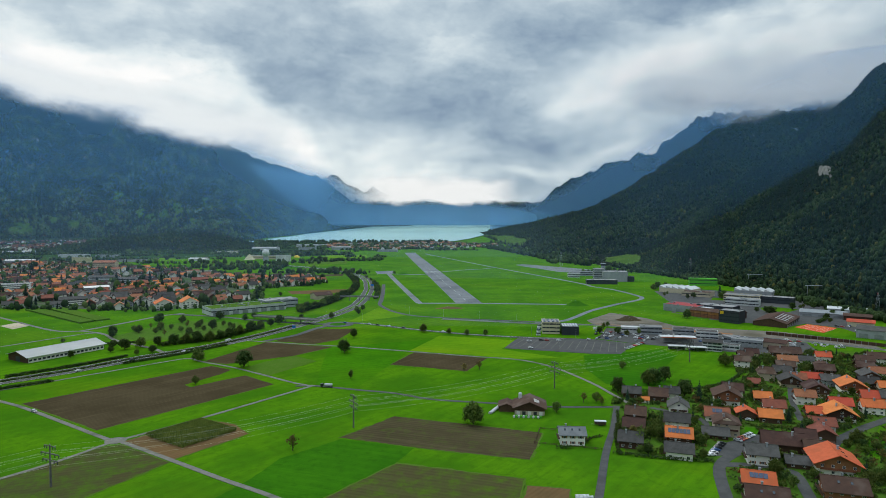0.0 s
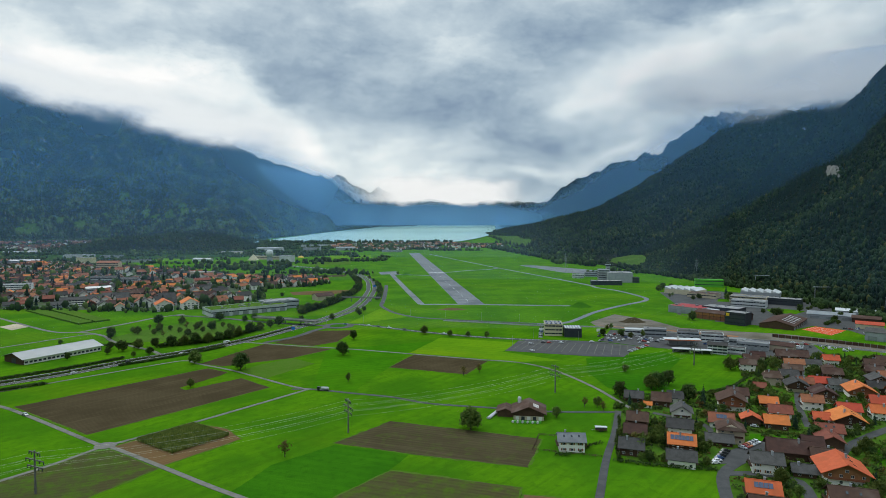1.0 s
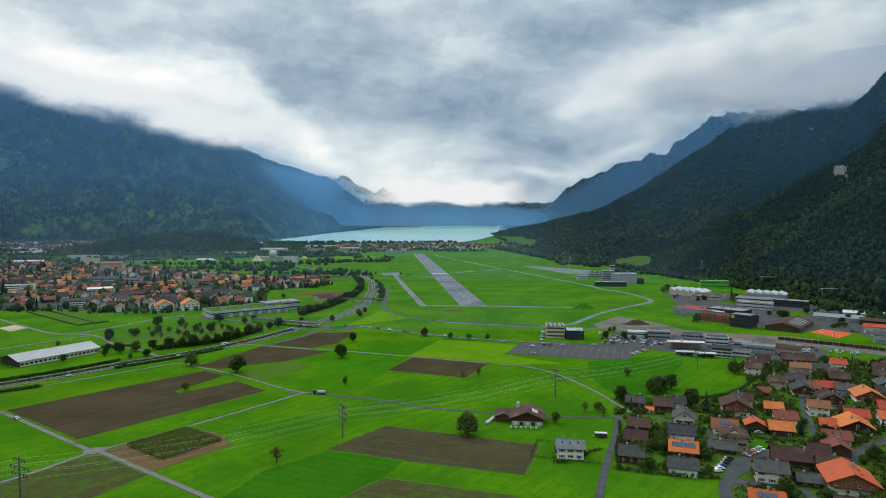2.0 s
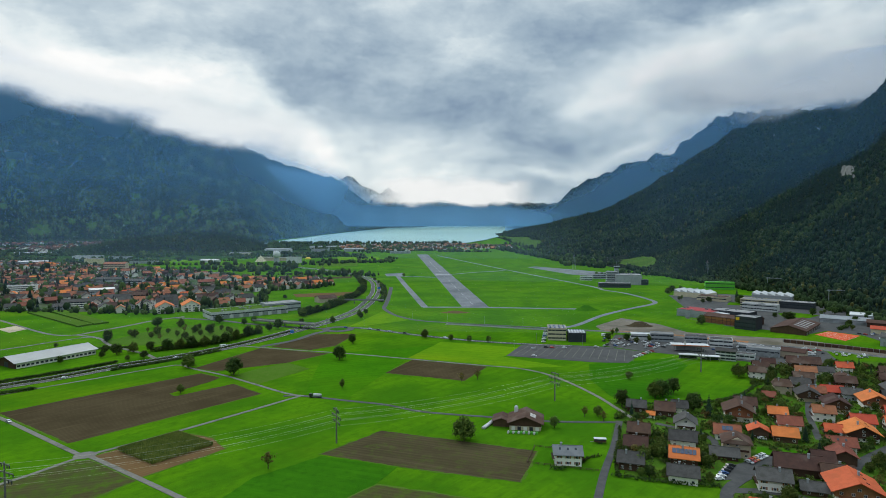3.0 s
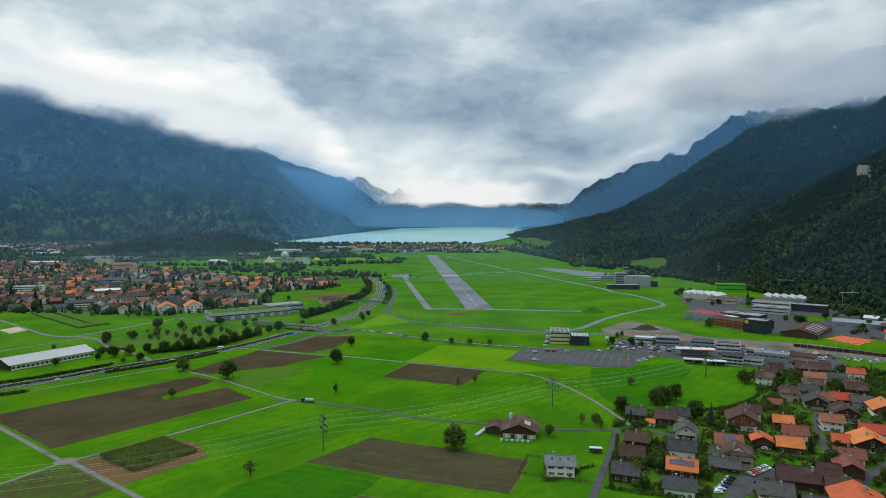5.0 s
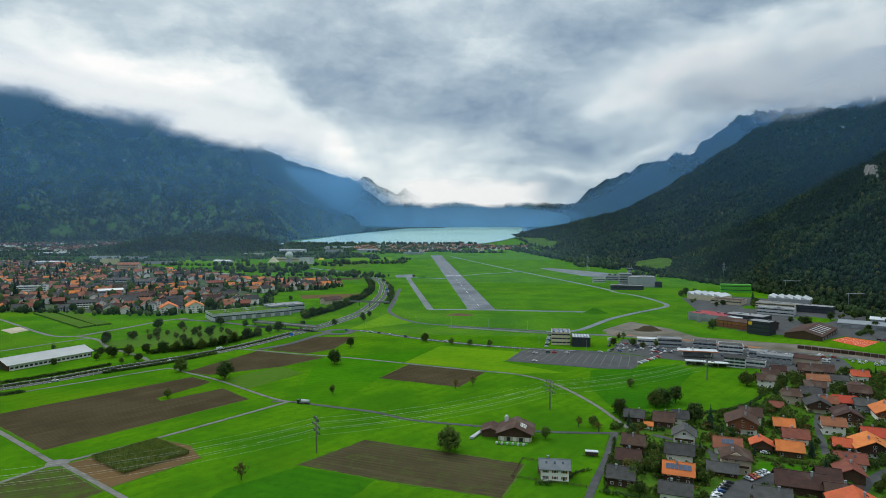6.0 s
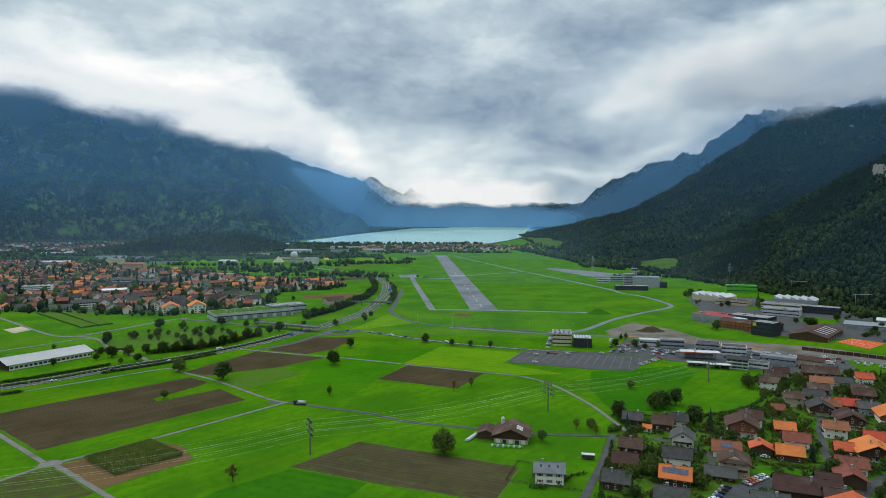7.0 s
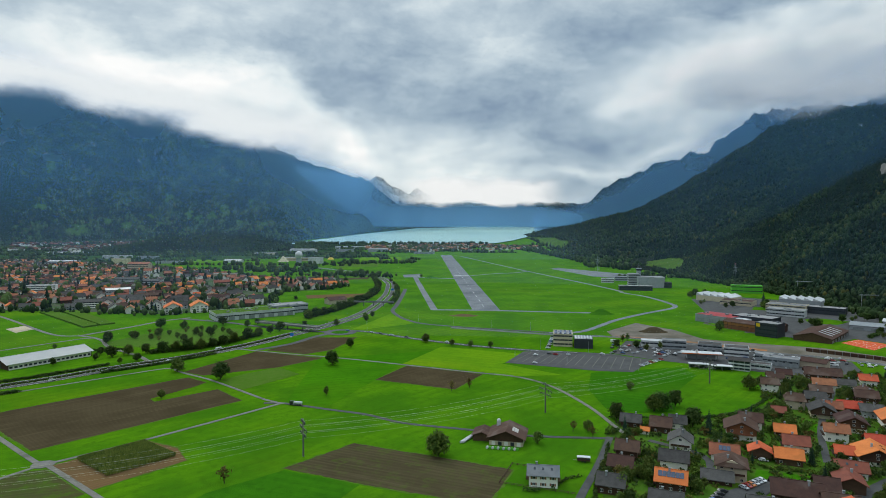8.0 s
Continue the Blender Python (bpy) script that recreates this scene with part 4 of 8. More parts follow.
field("apron_north", CONCRETE, "pale concrete apron by the shelters", (290, 1330), (330, 1290), (400, 1350), (250, 1560), (228, 1530), z=0.12)
field("car_park", ASPHALT, "large grey gravel car park", (93, 590), (156, 582), (186, 560), (160, 518), (134, 521), (66, 545), (84, 588), z=0.12)
field("tennis_court", CLAY, "red clay tennis courts", (383, 639), (408, 656), (424, 632), (392, 606), z=0.12)
COURT_U, COURT_V = Vector((25, 17, 0)), Vector((9.5, -33, 0))
for i in range(3):
    o = Vector((383, 639, 0)) + COURT_V * (0.05 + 0.32 * i) + COURT_U * 0.10
    a, b = COURT_U * 0.80, COURT_V * 0.26
    for p, q in ((o, o + a), (o + b, o + a + b), (o, o + b), (o + a, o + a + b), (o + a * 0.5, o + a * 0.5 + b), (o + a * 0.22 + b * 0.5, o + a * 0.78 + b * 0.5)):
        single("court_line", ribbon(Mb(), [(p.x, p.y), (q.x, q.y)], 0.14, 0.17, thick=0.04), PAINT, "white line on the clay court", "court marking", "structure")
field("gravel_yard", DIRT, "churned grey-brown earth yard beside the railway", (178, 690), (222, 745), (250, 702), (262, 652), (310, 630), (352, 614), (402, 562), (392, 524), (361, 553), (334, 574), (284, 588), (237, 636), (178, 664), z=0.09)
field("works_yard", ASPHALT, "asphalt yard between workshops", (160, 585), (185, 640), (240, 635), (300, 590), (345, 560), (330, 520), (280, 510), (225, 540), (186, 562), z=0.10)
field("works_yard_east", ASPHALT, "grey yard between factory halls", (318, 690), (296, 745), (322, 790), (360, 965), (440, 985), (520, 930), (525, 800), (512, 700), (470, 640), (440, 585), (424, 596), (428, 632), (408, 660), (380, 642), z=0.08)
EARTH_ORANGE = surface("orange_earth", (0.36, 0.16, 0.06), (0.26, 0.115, 0.045), 0.15, 1.2, 0.95, 0.1, c3=(0.20, 0.11, 0.05))
field("works_lawn", GRASS, "lawn between the factory halls", (414, 750), (440, 742), (466, 764), (446, 786), (424, 780), z=0.11)
field("works_lawn", GRASS, "lawn between the factory halls", (398, 856), (424, 846), (440, 870), (414, 884), z=0.11)
field("works_lawn", GRASS, "lawn at the edge of the works area", (318, 692), (300, 742), (322, 780), (330, 776), (318, 744), (328, 716), z=0.11)
field("bare_earth", EARTH_ORANGE, "strip of bare brown earth beside the railway", (182, 668), (245, 640), (300, 605), (296, 598), (236, 632), (180, 660), z=0.13)
SAND = surface("riding_sand", (0.42, 0.35, 0.24), (0.50, 0.42, 0.30), 0.08, 1.5, 0.95, 0.05, c3=(0.36, 0.30, 0.21))
field("riding_ground", SAND, "pale sand riding ground", (-450, 677), (-445, 698), (-419, 677), (-424, 657), z=0.1)
field("crop_strip", GRASS_OLIVE, "strip of tall green crop", (-495, 791), (-477, 796), (-366, 703), (-373, 688), z=1.6)
field("crop_strip_upper", GRASS_OLIVE, "strip of tall green crop", (-475, 802), (-457, 806), (-355, 715), (-364, 703), z=1.6)
road("orchard_road", LANE, "pale lane past the orchard", 3.6, (-560, 790), (-487, 734), (-380, 649), (-345, 642), (-315, 624), (-288, 592), (-242, 557), (-225, 540))
road("town_road", LANE, "pale road into the town", 5.0, (-349, 642), (-327, 692), (-311, 735), (-290, 760), z=0.18)
road("shed_lane", LANE, "pale track to the long barn", 3.0, (-377, 567), (-334, 630), (-318, 626), z=0.18)


def build_roundabout(x, y, r_in, r_out):
    mb = Mb()
    n = 40
    for i in range(n):
        c, s = math.cos(6.28319 * i / n), math.sin(6.28319 * i / n)
        for r, z in ((r_in, -0.1), (r_in, 0.24), (r_out, 0.24), (r_out, -0.1)):
            mb.v.append((x + c * r, y + s * r, z))
    for i in range(n):
        a, b = 4 * i, 4 * ((i + 1) % n)
        mb.f += [(a + j, a + j + 1, b + j + 1, b + j) for j in range(3)]
    single("roundabout", mb, ASPHALT, "asphalt roundabout by the motorway junction", "road", "structure")
    field("traffic_island", GRASS_DARK, "round grassy traffic island", *[(x + (r_in - 0.3) * math.cos(i * 0.349), y + (r_in - 0.3) * math.sin(i * 0.349)) for i in range(18)], z=0.28)


build_roundabout(-95, 674, 9.0, 16.5)


def build_valley_floor():
    """Dark wooded floor between the town and the mountain."""
    mb = Mb()
    azs, rs = np.linspace(-46, -10, 40), np.concatenate([np.linspace(1950, 2600, 10), np.linspace(2700, 4600, 20)])
    for r in rs:
        for a in azs:
            edge = 120 * noise.noise((a / 3.0, r / 300.0, 2.0))
            p = far(polar(a, r + edge, 0.0))
            mb.v.append((p.x, p.y, p.z + 0.8))
    n = len(azs)
    for j in range(len(rs) - 1):
        for i in range(n - 1):
            if azs[i] > -15.5 and rs[j] > 2800:
                continue
            o = j * n + i
            mb.f.append((o, o + 1, o + n + 1, o + n))
    m = grass_material("valley_woodland", (0.024, 0.052, 0.014), (0.036, 0.085, 0.014), (0.020, 0.040, 0.014), 0, 0, 0.006)
    single("valley_woodland", mb, m, "dark wooded ground below the mountain", "ground", "structure")


build_valley_floor()
for i in range(15):
    a, b = Vector((72 + i * 6.6, 548 - i * 2.0, 0)), Vector((92 + i * 6.2, 588 - i * 1.6, 0))
    single("bay_line", ribbon(Mb(), [a.lerp(b, 0.06), a.lerp(b, 0.94)], 0.5, 0.20), LANE, "pale row line on the car park", "road marking", "structure")
single("centre_line", ribbon(Mb(), [(-74, 681), (-15, 642), (41, 611), (93, 593), (130, 585)], 0.25, 0.27), PAINT, "white line along the valley road", "road marking", "structure")


# ---- trees ----
def leaf_cards(rnd, centres, per, size, spread):
    """Small bent leaf clumps round given centres: two triangles each, turned at random."""
    mb = Mb()
    for c in centres:
        for _ in range(per):
            d = Vector((rnd.gauss(0, 1), rnd.gauss(0, 1), rnd.gauss(0, 0.8)))
            p = Vector(c) + d * spread * 0.55
            n = (d.normalized() + Vector((rnd.uniform(-.5, .5), rnd.uniform(-.5, .5), rnd.uniform(0, .9)))).normalized()
            a = n.orthogonal().normalized()
            a.rotate(Matrix.Rotation(rnd.uniform(0, 6.28), 3, n))
            b = n.cross(a)
            s = size * rnd.uniform(0.6, 1.3)
            mb.add([p - a * s, p - b * s * 0.7 - n * s * .15, p + a * s, p + b * s * 0.7 - n * s * .15], [(0, 1, 2, 3)])
    return mb


def broad_tree(seed, height, spread, material, label, clumps=46, per=15, bare=0.25, name="tree"):
    rnd = random.Random(seed)
    root = thing(name, label, "tree")
    t = Mb()
    fork = height * bare
    t.tube((0, 0, -0.2), (0, 0, fork), height * 0.035, height * 0.024, 7)
    t.tube((0, 0, fork), (rnd.uniform(-.3, .3), rnd.uniform(-.3, .3), height * 0.72), height * 0.024, height * 0.008, 6)
    centres = []
    for i in range(7):
        w = i * 2.4 + rnd.uniform(-.3, .3)
        r = spread * rnd.uniform(0.45, 0.75)
        q = (math.cos(w) * r, math.sin(w) * r, height * rnd.uniform(0.45, 0.78))
        t.tube((0, 0, fork * rnd.uniform(0.8, 1.5)), q, height * 0.013, height * 0.004, 5)
        centres.append(q)
    part("trunk", t, BARK, root)
    mid = height * (bare + 1) / 2
    half = height * (1 - bare) / 2
    while len(centres) < clumps:
        d = Vector((rnd.gauss(0, 1), rnd.gauss(0, 1), rnd.gauss(0, 1))).normalized()
        lump = 0.82 + 0.3 * noise.noise(d * 1.8 + Vector((seed, 0, 0)))
        k = rnd.uniform(0.35, 1.0) ** 0.6 * lump
        wide = spread * (1.0 if d.z < 0.1 else 0.93)
        centres.append((d.x * wide * k, d.y * wide * k, mid + d.z * half * k))
    part("crown", leaf_cards(rnd, centres, per, max(0.36, height * 0.058), height * 0.15), material, root)
    return root


def conifer_tree(seed, height, spread, label, name="spruce"):
    rnd = random.Random(seed)
    root = thing(name, label, "tree")
    part("trunk", Mb().tube((0, 0, -0.2), (0, 0, height * 0.97), height * 0.022, height * 0.004, 6), BARK, root)
    mb = Mb()
    tiers = 13
    for j in range(tiers):
        f = j / (tiers - 1)
        z = height * (0.10 + 0.88 * f)
        r = spread * (1.03 - f) ** 0.85
        n = max(5, int(11 - 6 * f))
        for i in range(n):
            w = 6.283 * (i + rnd.random() * 0.7) / n + j
            rr = r * rnd.uniform(0.75, 1.12)
            c, s = math.cos(w), math.sin(w)
            tip = (c * rr, s * rr, z - rr * 0.42)
            wd = 0.28 * rr + 0.15
            mid = (c * rr * 0.55, s * rr * 0.55, z - rr * 0.12)
            mb.add([(0, 0, z + height * 0.03), (mid[0] - s * wd, mid[1] + c * wd, mid[2] - wd * 0.5), tip, (mid[0] + s * wd, mid[1] - c * wd, mid[2] - wd * 0.5), (mid[0], mid[1], mid[2] + 0.1)],
                   [(0, 1, 4), (1, 2, 4), (2, 3, 4), (3, 0, 4)])
    part("crown", mb, NEEDLE, root)
    return root


TREES = [broad_tree(1, 10, 5.0, LEAF, "full green broadleaf tree on the meadow", 78, 16, 0.03), broad_tree(2, 10, 4.0, LEAF_DARK, "dark green broadleaf tree on the meadow", 62, 15, 0.06),
         broad_tree(3, 8, 3.4, LEAF, "round green orchard tree in grass", 44, 15, 0.10), broad_tree(4, 7, 2.6, LEAF_AUTUMN, "thin orchard tree turning brown", 20, 9),
         broad_tree(5, 12, 5.5, LEAF_DARK, "broad dark green tree", 74, 15, 0.04), broad_tree(6, 9, 2.2, LEAF, "slender green tree beside houses", 30, 14, 0.18)]
SPRUCES = [conifer_tree(11, 14, 3.2, "dark green spruce beside houses"), conifer_tree(12, 11, 2.0, "slim dark conifer in a garden")]
BUSHES = [broad_tree(21, 3.2, 2.2, LEAF_GARDEN, "rounded green garden bush", 20, 12, 0.05, "bush"), broad_tree(22, 2.6, 2.0, LEAF_DARK, "dark green garden bush", 18, 12, 0.05, "bush"),
          broad_tree(23, 4.2, 2.4, LEAF_AUTUMN, "reddish brown garden shrub", 18, 12, 0.08, "bush")]
USED = set()


def plant(kind, x, y, size=1.0, turn=None, z=0.0, group=""):
    """The first call of a kind moves the built one; later calls copy it."""
    rnd = random.Random(int(x * 31 + y * 17))
    m = pose(x, y, z, 0, 0, rnd.uniform(0, 360) if turn is None else turn) @ Matrix.Diagonal((size, size, size * rnd.uniform(0.92, 1.1), 1))
    if kind.name not in USED:
        USED.add(kind.name)
        kind.matrix_basis = m
        ob = kind
    else:
        ob = copy_thing(kind, Matrix.Identity(4))
        ob.matrix_basis = m
    if group:
        ob["group"] = group
    return ob


def plant_row(kind_ids, size, pts, group=""):
    for i, (x, y) in enumerate(pts):
        plant(TREES[kind_ids[i % len(kind_ids)]], x, y, size, group=group)


# single trees on the meadows
plant(TREES[0], 22, 346, 1.3)
plant(TREES[4], -71, 531, 0.98)
plant(TREES[5], -56, 446, 0.72)
plant(TREES[3], -69, 311, 1.15)
plant(TREES[4], -141, 483, 1.15)
plant(TREES[0], -183, 505, 1.1)
plant(TREES[2], -160, 435, 0.8)
plant(TREES[3], 25, 461, 0.9)
plant(TREES[3], 37, 468, 0.95)
plant_row([2, 3], 0.85, [(72, 365), (93, 384), (101, 384), (102, 376), (145, 468)])
plant_row([1, 0, 4], 1.05, [(121, 405), (147, 421), (153, 424), (163, 432), (226, 473)])
plant_row([0, 2, 2, 2], 0.8, [(-4, 624), (21, 612), (38, 606), (56, 603)], "trees along the valley road")
plant(TREES[1], -70, 599, 0.9)
plant_row([5, 5, 1, 2, 5, 1], 0.8, [(181, 636), (187, 642), (186, 607), (192, 597), (205, 601), (170, 612)])
# orchard and hedgerow by the motorway
plant_row([4, 1, 2, 0, 2, 3, 4, 2, 0, 1], 0.82, [(-304, 618), (-299, 606), (-294, 640), (-286, 632), (-268, 628), (-254, 616), (-219, 649), (-246, 636), (-265, 690), (-201, 701)])
plant_row([2, 2, 3, 0, 2], 0.78, [(-275, 660), (-262, 652), (-250, 662), (-236, 655), (-240, 676), (-228, 682), (-214, 668), (-255, 678), (-270, 645), (-225, 640), (-205, 660), (-198, 648), (-284, 655), (-232, 620), (-222, 612)], "orchard trees")
plant_row([4, 0, 1, 4, 0], 0.92, [(-262, 552), (-252, 560), (-240, 566), (-228, 572), (-219, 577), (-210, 580), (-201, 586), (-194, 595), (-188, 605), (-183, 618), (-177, 636), (-171, 650), (-164, 664), (-158, 676)], "trees along the motorway")
plant_row([1, 4, 2], 0.62, [(-268, 540), (-233, 539), (-242, 530), (-290, 520), (-276, 560), (-330, 580)])
plant_row([4, 1, 0], 1.05, [(-146, 778), (-140, 796), (-133, 815), (-130, 835), (-127, 856), (-123, 877), (-119, 900), (-116, 925), (-113, 950), (-112, 990), (-113, 1030), (-116, 1070), (-120, 1105), (-128, 1150), (-138, 1200), (-150, 1260), (-164, 1323), (-180, 1350), (-198, 1378), (-155, 770), (-150, 760)], "trees along the motorway")
plant_row([1, 0], 0.7, [(-77, 976), (-74, 1010), (-80, 1060), (-88, 1100), (-97, 1142), (-110, 1200), (-78, 776), (-84, 762), (-80, 745), (-108, 716), (-140, 706), (-69, 930), (-72, 950)], "trees along the motorway")
plant(TREES[2], -60, 1285, 1.0)
plant_row([4, 0, 1], 1.0, [(378, 1000), (366, 985), (398, 1015), (430, 885), (420, 870), (500, 870), (512, 760), (525, 770), (488, 770), (405, 720), (296, 700), (455, 760)])
plant_row([1, 4, 2, 5], 0.72, [(402, 746), (410, 738), (470, 768), (478, 774), (452, 690), (466, 702), (438, 664), (496, 700), (372, 872), (384, 880), (352, 905), (360, 915)])
plant(SPRUCES[0], 448, 932, 1.2)
plant(TREES[4], -235, 905, 0.9)
plant(TREES[1], -212, 925, 0.7)
plant(TREES[4], -290, 690, 1.0)
plant(TREES[4], -232, 712, 0.9)
plant(TREES[1], -195, 716, 0.8)
plant(SPRUCES[0], 165, 384, 0.92)
plant(TREES[4], 160, 394, 0.95)
plant(SPRUCES[1], 158, 258, 0.85)
plant_row([3, 2], 0.75, [(196, 289), (188, 267), (208, 288), (203, 270), (196, 278), (214, 300)])
plant(TREES[5], 101, 309, 0.95)
plant(TREES[5], 108, 299, 0.55)
plant(TREES[1], 197, 326, 0.8)
plant(TREES[0], 126, 294, 0.45)
plant(TREES[2], 112, 324, 0.8)


def numpy_trees(kind, seed):
    """A light tree for woods: vertices and triangles of unit height."""
    rnd = random.Random(seed)
    if kind == "broad":
        bm = bmesh.new()
        bmesh.ops.create_icosphere(bm, subdivisions=2 if seed % 2 else 1, radius=0.5)
        for v in bm.verts:
            n = 1 + 0.55 * noise.noise(v.co * 4.6 + Vector((seed * 3.1, 0, 0))) + rnd.uniform(-0.16, 0.18)
            v.co *= n
            v.co.z = v.co.z * 1.1 + 0.5
            taper = 1.0 - 0.35 * max(0.0, v.co.z - 0.45)
            v.co.x *= 0.62 * taper
            v.co.y *= 0.62 * taper
        bm.verts.ensure_lookup_table()
        vs = np.array([v.co[:] for v in bm.verts])
        fs = np.array([[v.index for v in f.verts] for f in bm.faces])
        bm.free()
        return vs, fs
    vs, fs = [], []
    for j in range(3):
        n, z0, z1, r = 6, 0.08 + j * 0.25, 0.48 + j * 0.26, 0.21 * (1 - j * 0.26)
        o = len(vs)
        for i in range(n):
            w = 6.283 * i / n + j * 0.5
            k = r * (1.0 if i % 2 else 0.62) * rnd.uniform(0.85, 1.2)
            vs.append((math.cos(w) * k, math.sin(w) * k, z0 + (0.05 if i % 2 == 0 else 0)))
        vs.append((0, 0, z1))
        fs += [(o + i, o + (i + 1) % n, o + n) for i in range(n)]
    return np.array(vs), np.array(fs)


LIGHT = {"broad": [numpy_trees("broad", s) for s in (2, 4, 6, 8)], "fine": [numpy_trees("broad", s) for s in (1, 3, 5)], "spruce": [numpy_trees("spruce", s) for s in (1, 2, 3)]}


def wood(name, spots, material, label, kind="broad", seed=0, category="wood"):
    """Many trees as one object: spots are (x, y, z, height, width factor)."""
    rng = np.random.default_rng(seed)
    vs, fs, o = [], [], 0
    for x, y, z, h, wdt in spots:
        v, f = LIGHT[kind][rng.integers(len(LIGHT[kind]))]
        a = rng.uniform(0, 6.283)
        c, s = math.cos(a), math.sin(a)
        q = np.empty_like(v)
        q[:, 0] = (v[:, 0] * c - v[:, 1] * s) * h * wdt + x
        q[:, 1] = (v[:, 0] * s + v[:, 1] * c) * h * wdt + y
        q[:, 2] = v[:, 2] * h + z
        vs.append(q)
        fs.append(f + o)
        o += len(v)
    if not vs:
        return None
    me = big_mesh(name, np.concatenate(vs), np.concatenate(fs), material)
    return tagged(new(name, me), label, category, kind="stuff")


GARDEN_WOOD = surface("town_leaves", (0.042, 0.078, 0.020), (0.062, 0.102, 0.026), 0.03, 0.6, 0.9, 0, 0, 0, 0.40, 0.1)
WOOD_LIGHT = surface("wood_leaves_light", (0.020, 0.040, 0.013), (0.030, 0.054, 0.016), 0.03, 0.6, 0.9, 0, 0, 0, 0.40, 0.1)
WOOD_DEEP = surface("wood_leaves_deep", (0.014, 0.030, 0.011), (0.022, 0.041, 0.013), 0.03, 0.6, 0.9, 0, 0, 0, 0.40, 0.1)
WOOD_MID = surface("wood_leaves", (0.012, 0.026, 0.013), (0.017, 0.035, 0.015), 0.03, 0.6, 0.9, 0, 0, 0, 0.40, 0.1)
WOOD_AUTUMN = surface("wood_leaves_turning", (0.045, 0.056, 0.014), (0.062, 0.064, 0.016), 0.03, 0.6, 0.9, 0, 0, 0, 0.35, 0.1)
WOOD_NEEDLE = surface("wood_needles", (0.007, 0.017, 0.012), (0.010, 0.023, 0.014), 0.03, 0.6, 0.9, 0, 0, 0, 0.35, 0.1)


def slope_woods(sl, az0, az1, s1, count, seed, hmin, hmax, keep=None, s0=0.0, brightened=False):
    rng = np.random.default_rng(seed)
    sets = {"light": [], "mid": [], "autumn": [], "needle": []}
    for _ in range(count):
        az = rng.uniform(az0, az1)
        f, r = lerp_table(az, sl.az, sl.foot), lerp_table(az, sl.az, sl.ridge)
        s = s0 + (s1 - s0) * rng.uniform(0, 1) ** 0.9
        p = sl.at(az, s)
        if on_pasture(sl, az, s):
            continue
        if keep and not keep(p):
            continue
        q = far(p)
        k = (q - HUB).length / max(1.0, (p - HUB).length)
        n = noise.fractal((p.x / 160, p.y / 160, seed), 0.9, 2.0, 3)
        h = rng.uniform(hmin, hmax) * k * (0.6 if s > 0.93 else 1.0)
        low = 1 - s
        u = rng.random()
        if n + 0.55 * (s - 0.35) + rng.normal(0, 0.22) > 0.14:
            sets["needle"].append((q.x, q.y, q.z - 1.0 * k, h * 1.35, 0.95))
        elif u < 0.02 + 0.05 * low:
            sets["autumn"].append((q.x, q.y, q.z - 1.5 * k, h * 0.95, 1.0))
        elif n < -0.12 or u < 0.22:
            sets["light"].append((q.x, q.y, q.z - 1.5 * k, h, 1.0))
        else:
            sets["mid"].append((q.x, q.y, q.z - 1.5 * k, h, 1.05))
    # brightened: paler leaf copies put the hazy slope's brightness into the colour
    wood("mixed_forest", sets["light"], GARDEN_WOOD if brightened else WOOD_DEEP, "light green broadleaf trees of the mountain forest", "broad", seed, "forest")
    wood("dark_forest", sets["mid"], WOOD_LIGHT if brightened else WOOD_MID, "dark green broadleaf trees of the mountain forest", "broad", seed + 1, "forest")
    wood("autumn_trees", sets["autumn"], WOOD_AUTUMN, "yellowing trees among the mountain forest", "broad", seed + 2, "forest")
    wood("spruce_forest", sets["needle"], WOOD_NEEDLE, "dark spruces of the mountain forest", "spruce", seed + 3, "forest")


ROCK_AZ, ROCK_SLOPE = 33.6, 0.066
ROCK = RIGHT.at(ROCK_AZ, rise_at(RIGHT, ROCK_AZ, ROCK_SLOPE))


def off_rock(p):
    return abs(p.z - ROCK.z + 4) > 15 or (p - ROCK).to_2d().length > 21


slope_woods(RIGHT, 17, 47, 1.04, 23500, 31, 5, 11.5, off_rock)
# left woods: brightness painted in with paler leaf colours
slope_woods(LEFT, -37, -6.0, 0.97, 21000, 63, 14, 25, brightened=True)
slope_woods(HILL, -31.5, -15.5, 1.5, 2600, 77, 9, 15)
slope_woods(RIGHT_MID, 6.0, 36, 1.03, 14000, 47, 10, 18)


# ---- houses ----
def sash(xs, zs, panes, y0, y1, fill):
    """A window frame as one connected sheet with depth: cells of a grid, those in panes open or glazed."""
    mb = Mb()
    nx, nz = len(xs), len(zs)
    mb.v = [(x, y, z) for y in (y0, y1) for z in zs for x in xs]
    glazed = []

    def solid(i, j):
        return 0 <= i < nx - 1 and 0 <= j < nz - 1 and (i, j) not in panes

    for j in range(nz - 1):
        for i in range(nx - 1):
            a = j * nx + i
            q = (a, a + 1, a + nx + 1, a + nx)
            if not solid(i, j):
                if fill:
                    glazed.append(len(mb.f))
                    mb.f.append(q)
                continue
            b = nx * nz
            mb.f.append(q)
            mb.f.append(tuple(k + b for k in reversed(q)))
            for di, dj, e in ((0, -1, (a, a + b, a + b + 1, a + 1)), (0, 1, (a + nx, a + nx + 1, a + nx + 1 + b, a + nx + b)), (-1, 0, (a, a + nx, a + nx + b, a + b)), (1, 0, (a + 1, a + 1 + b, a + nx + 1 + b, a + nx + 1))):
                if not solid(i + di, j + dj):
                    mb.f.append(e)
    return mb, glazed


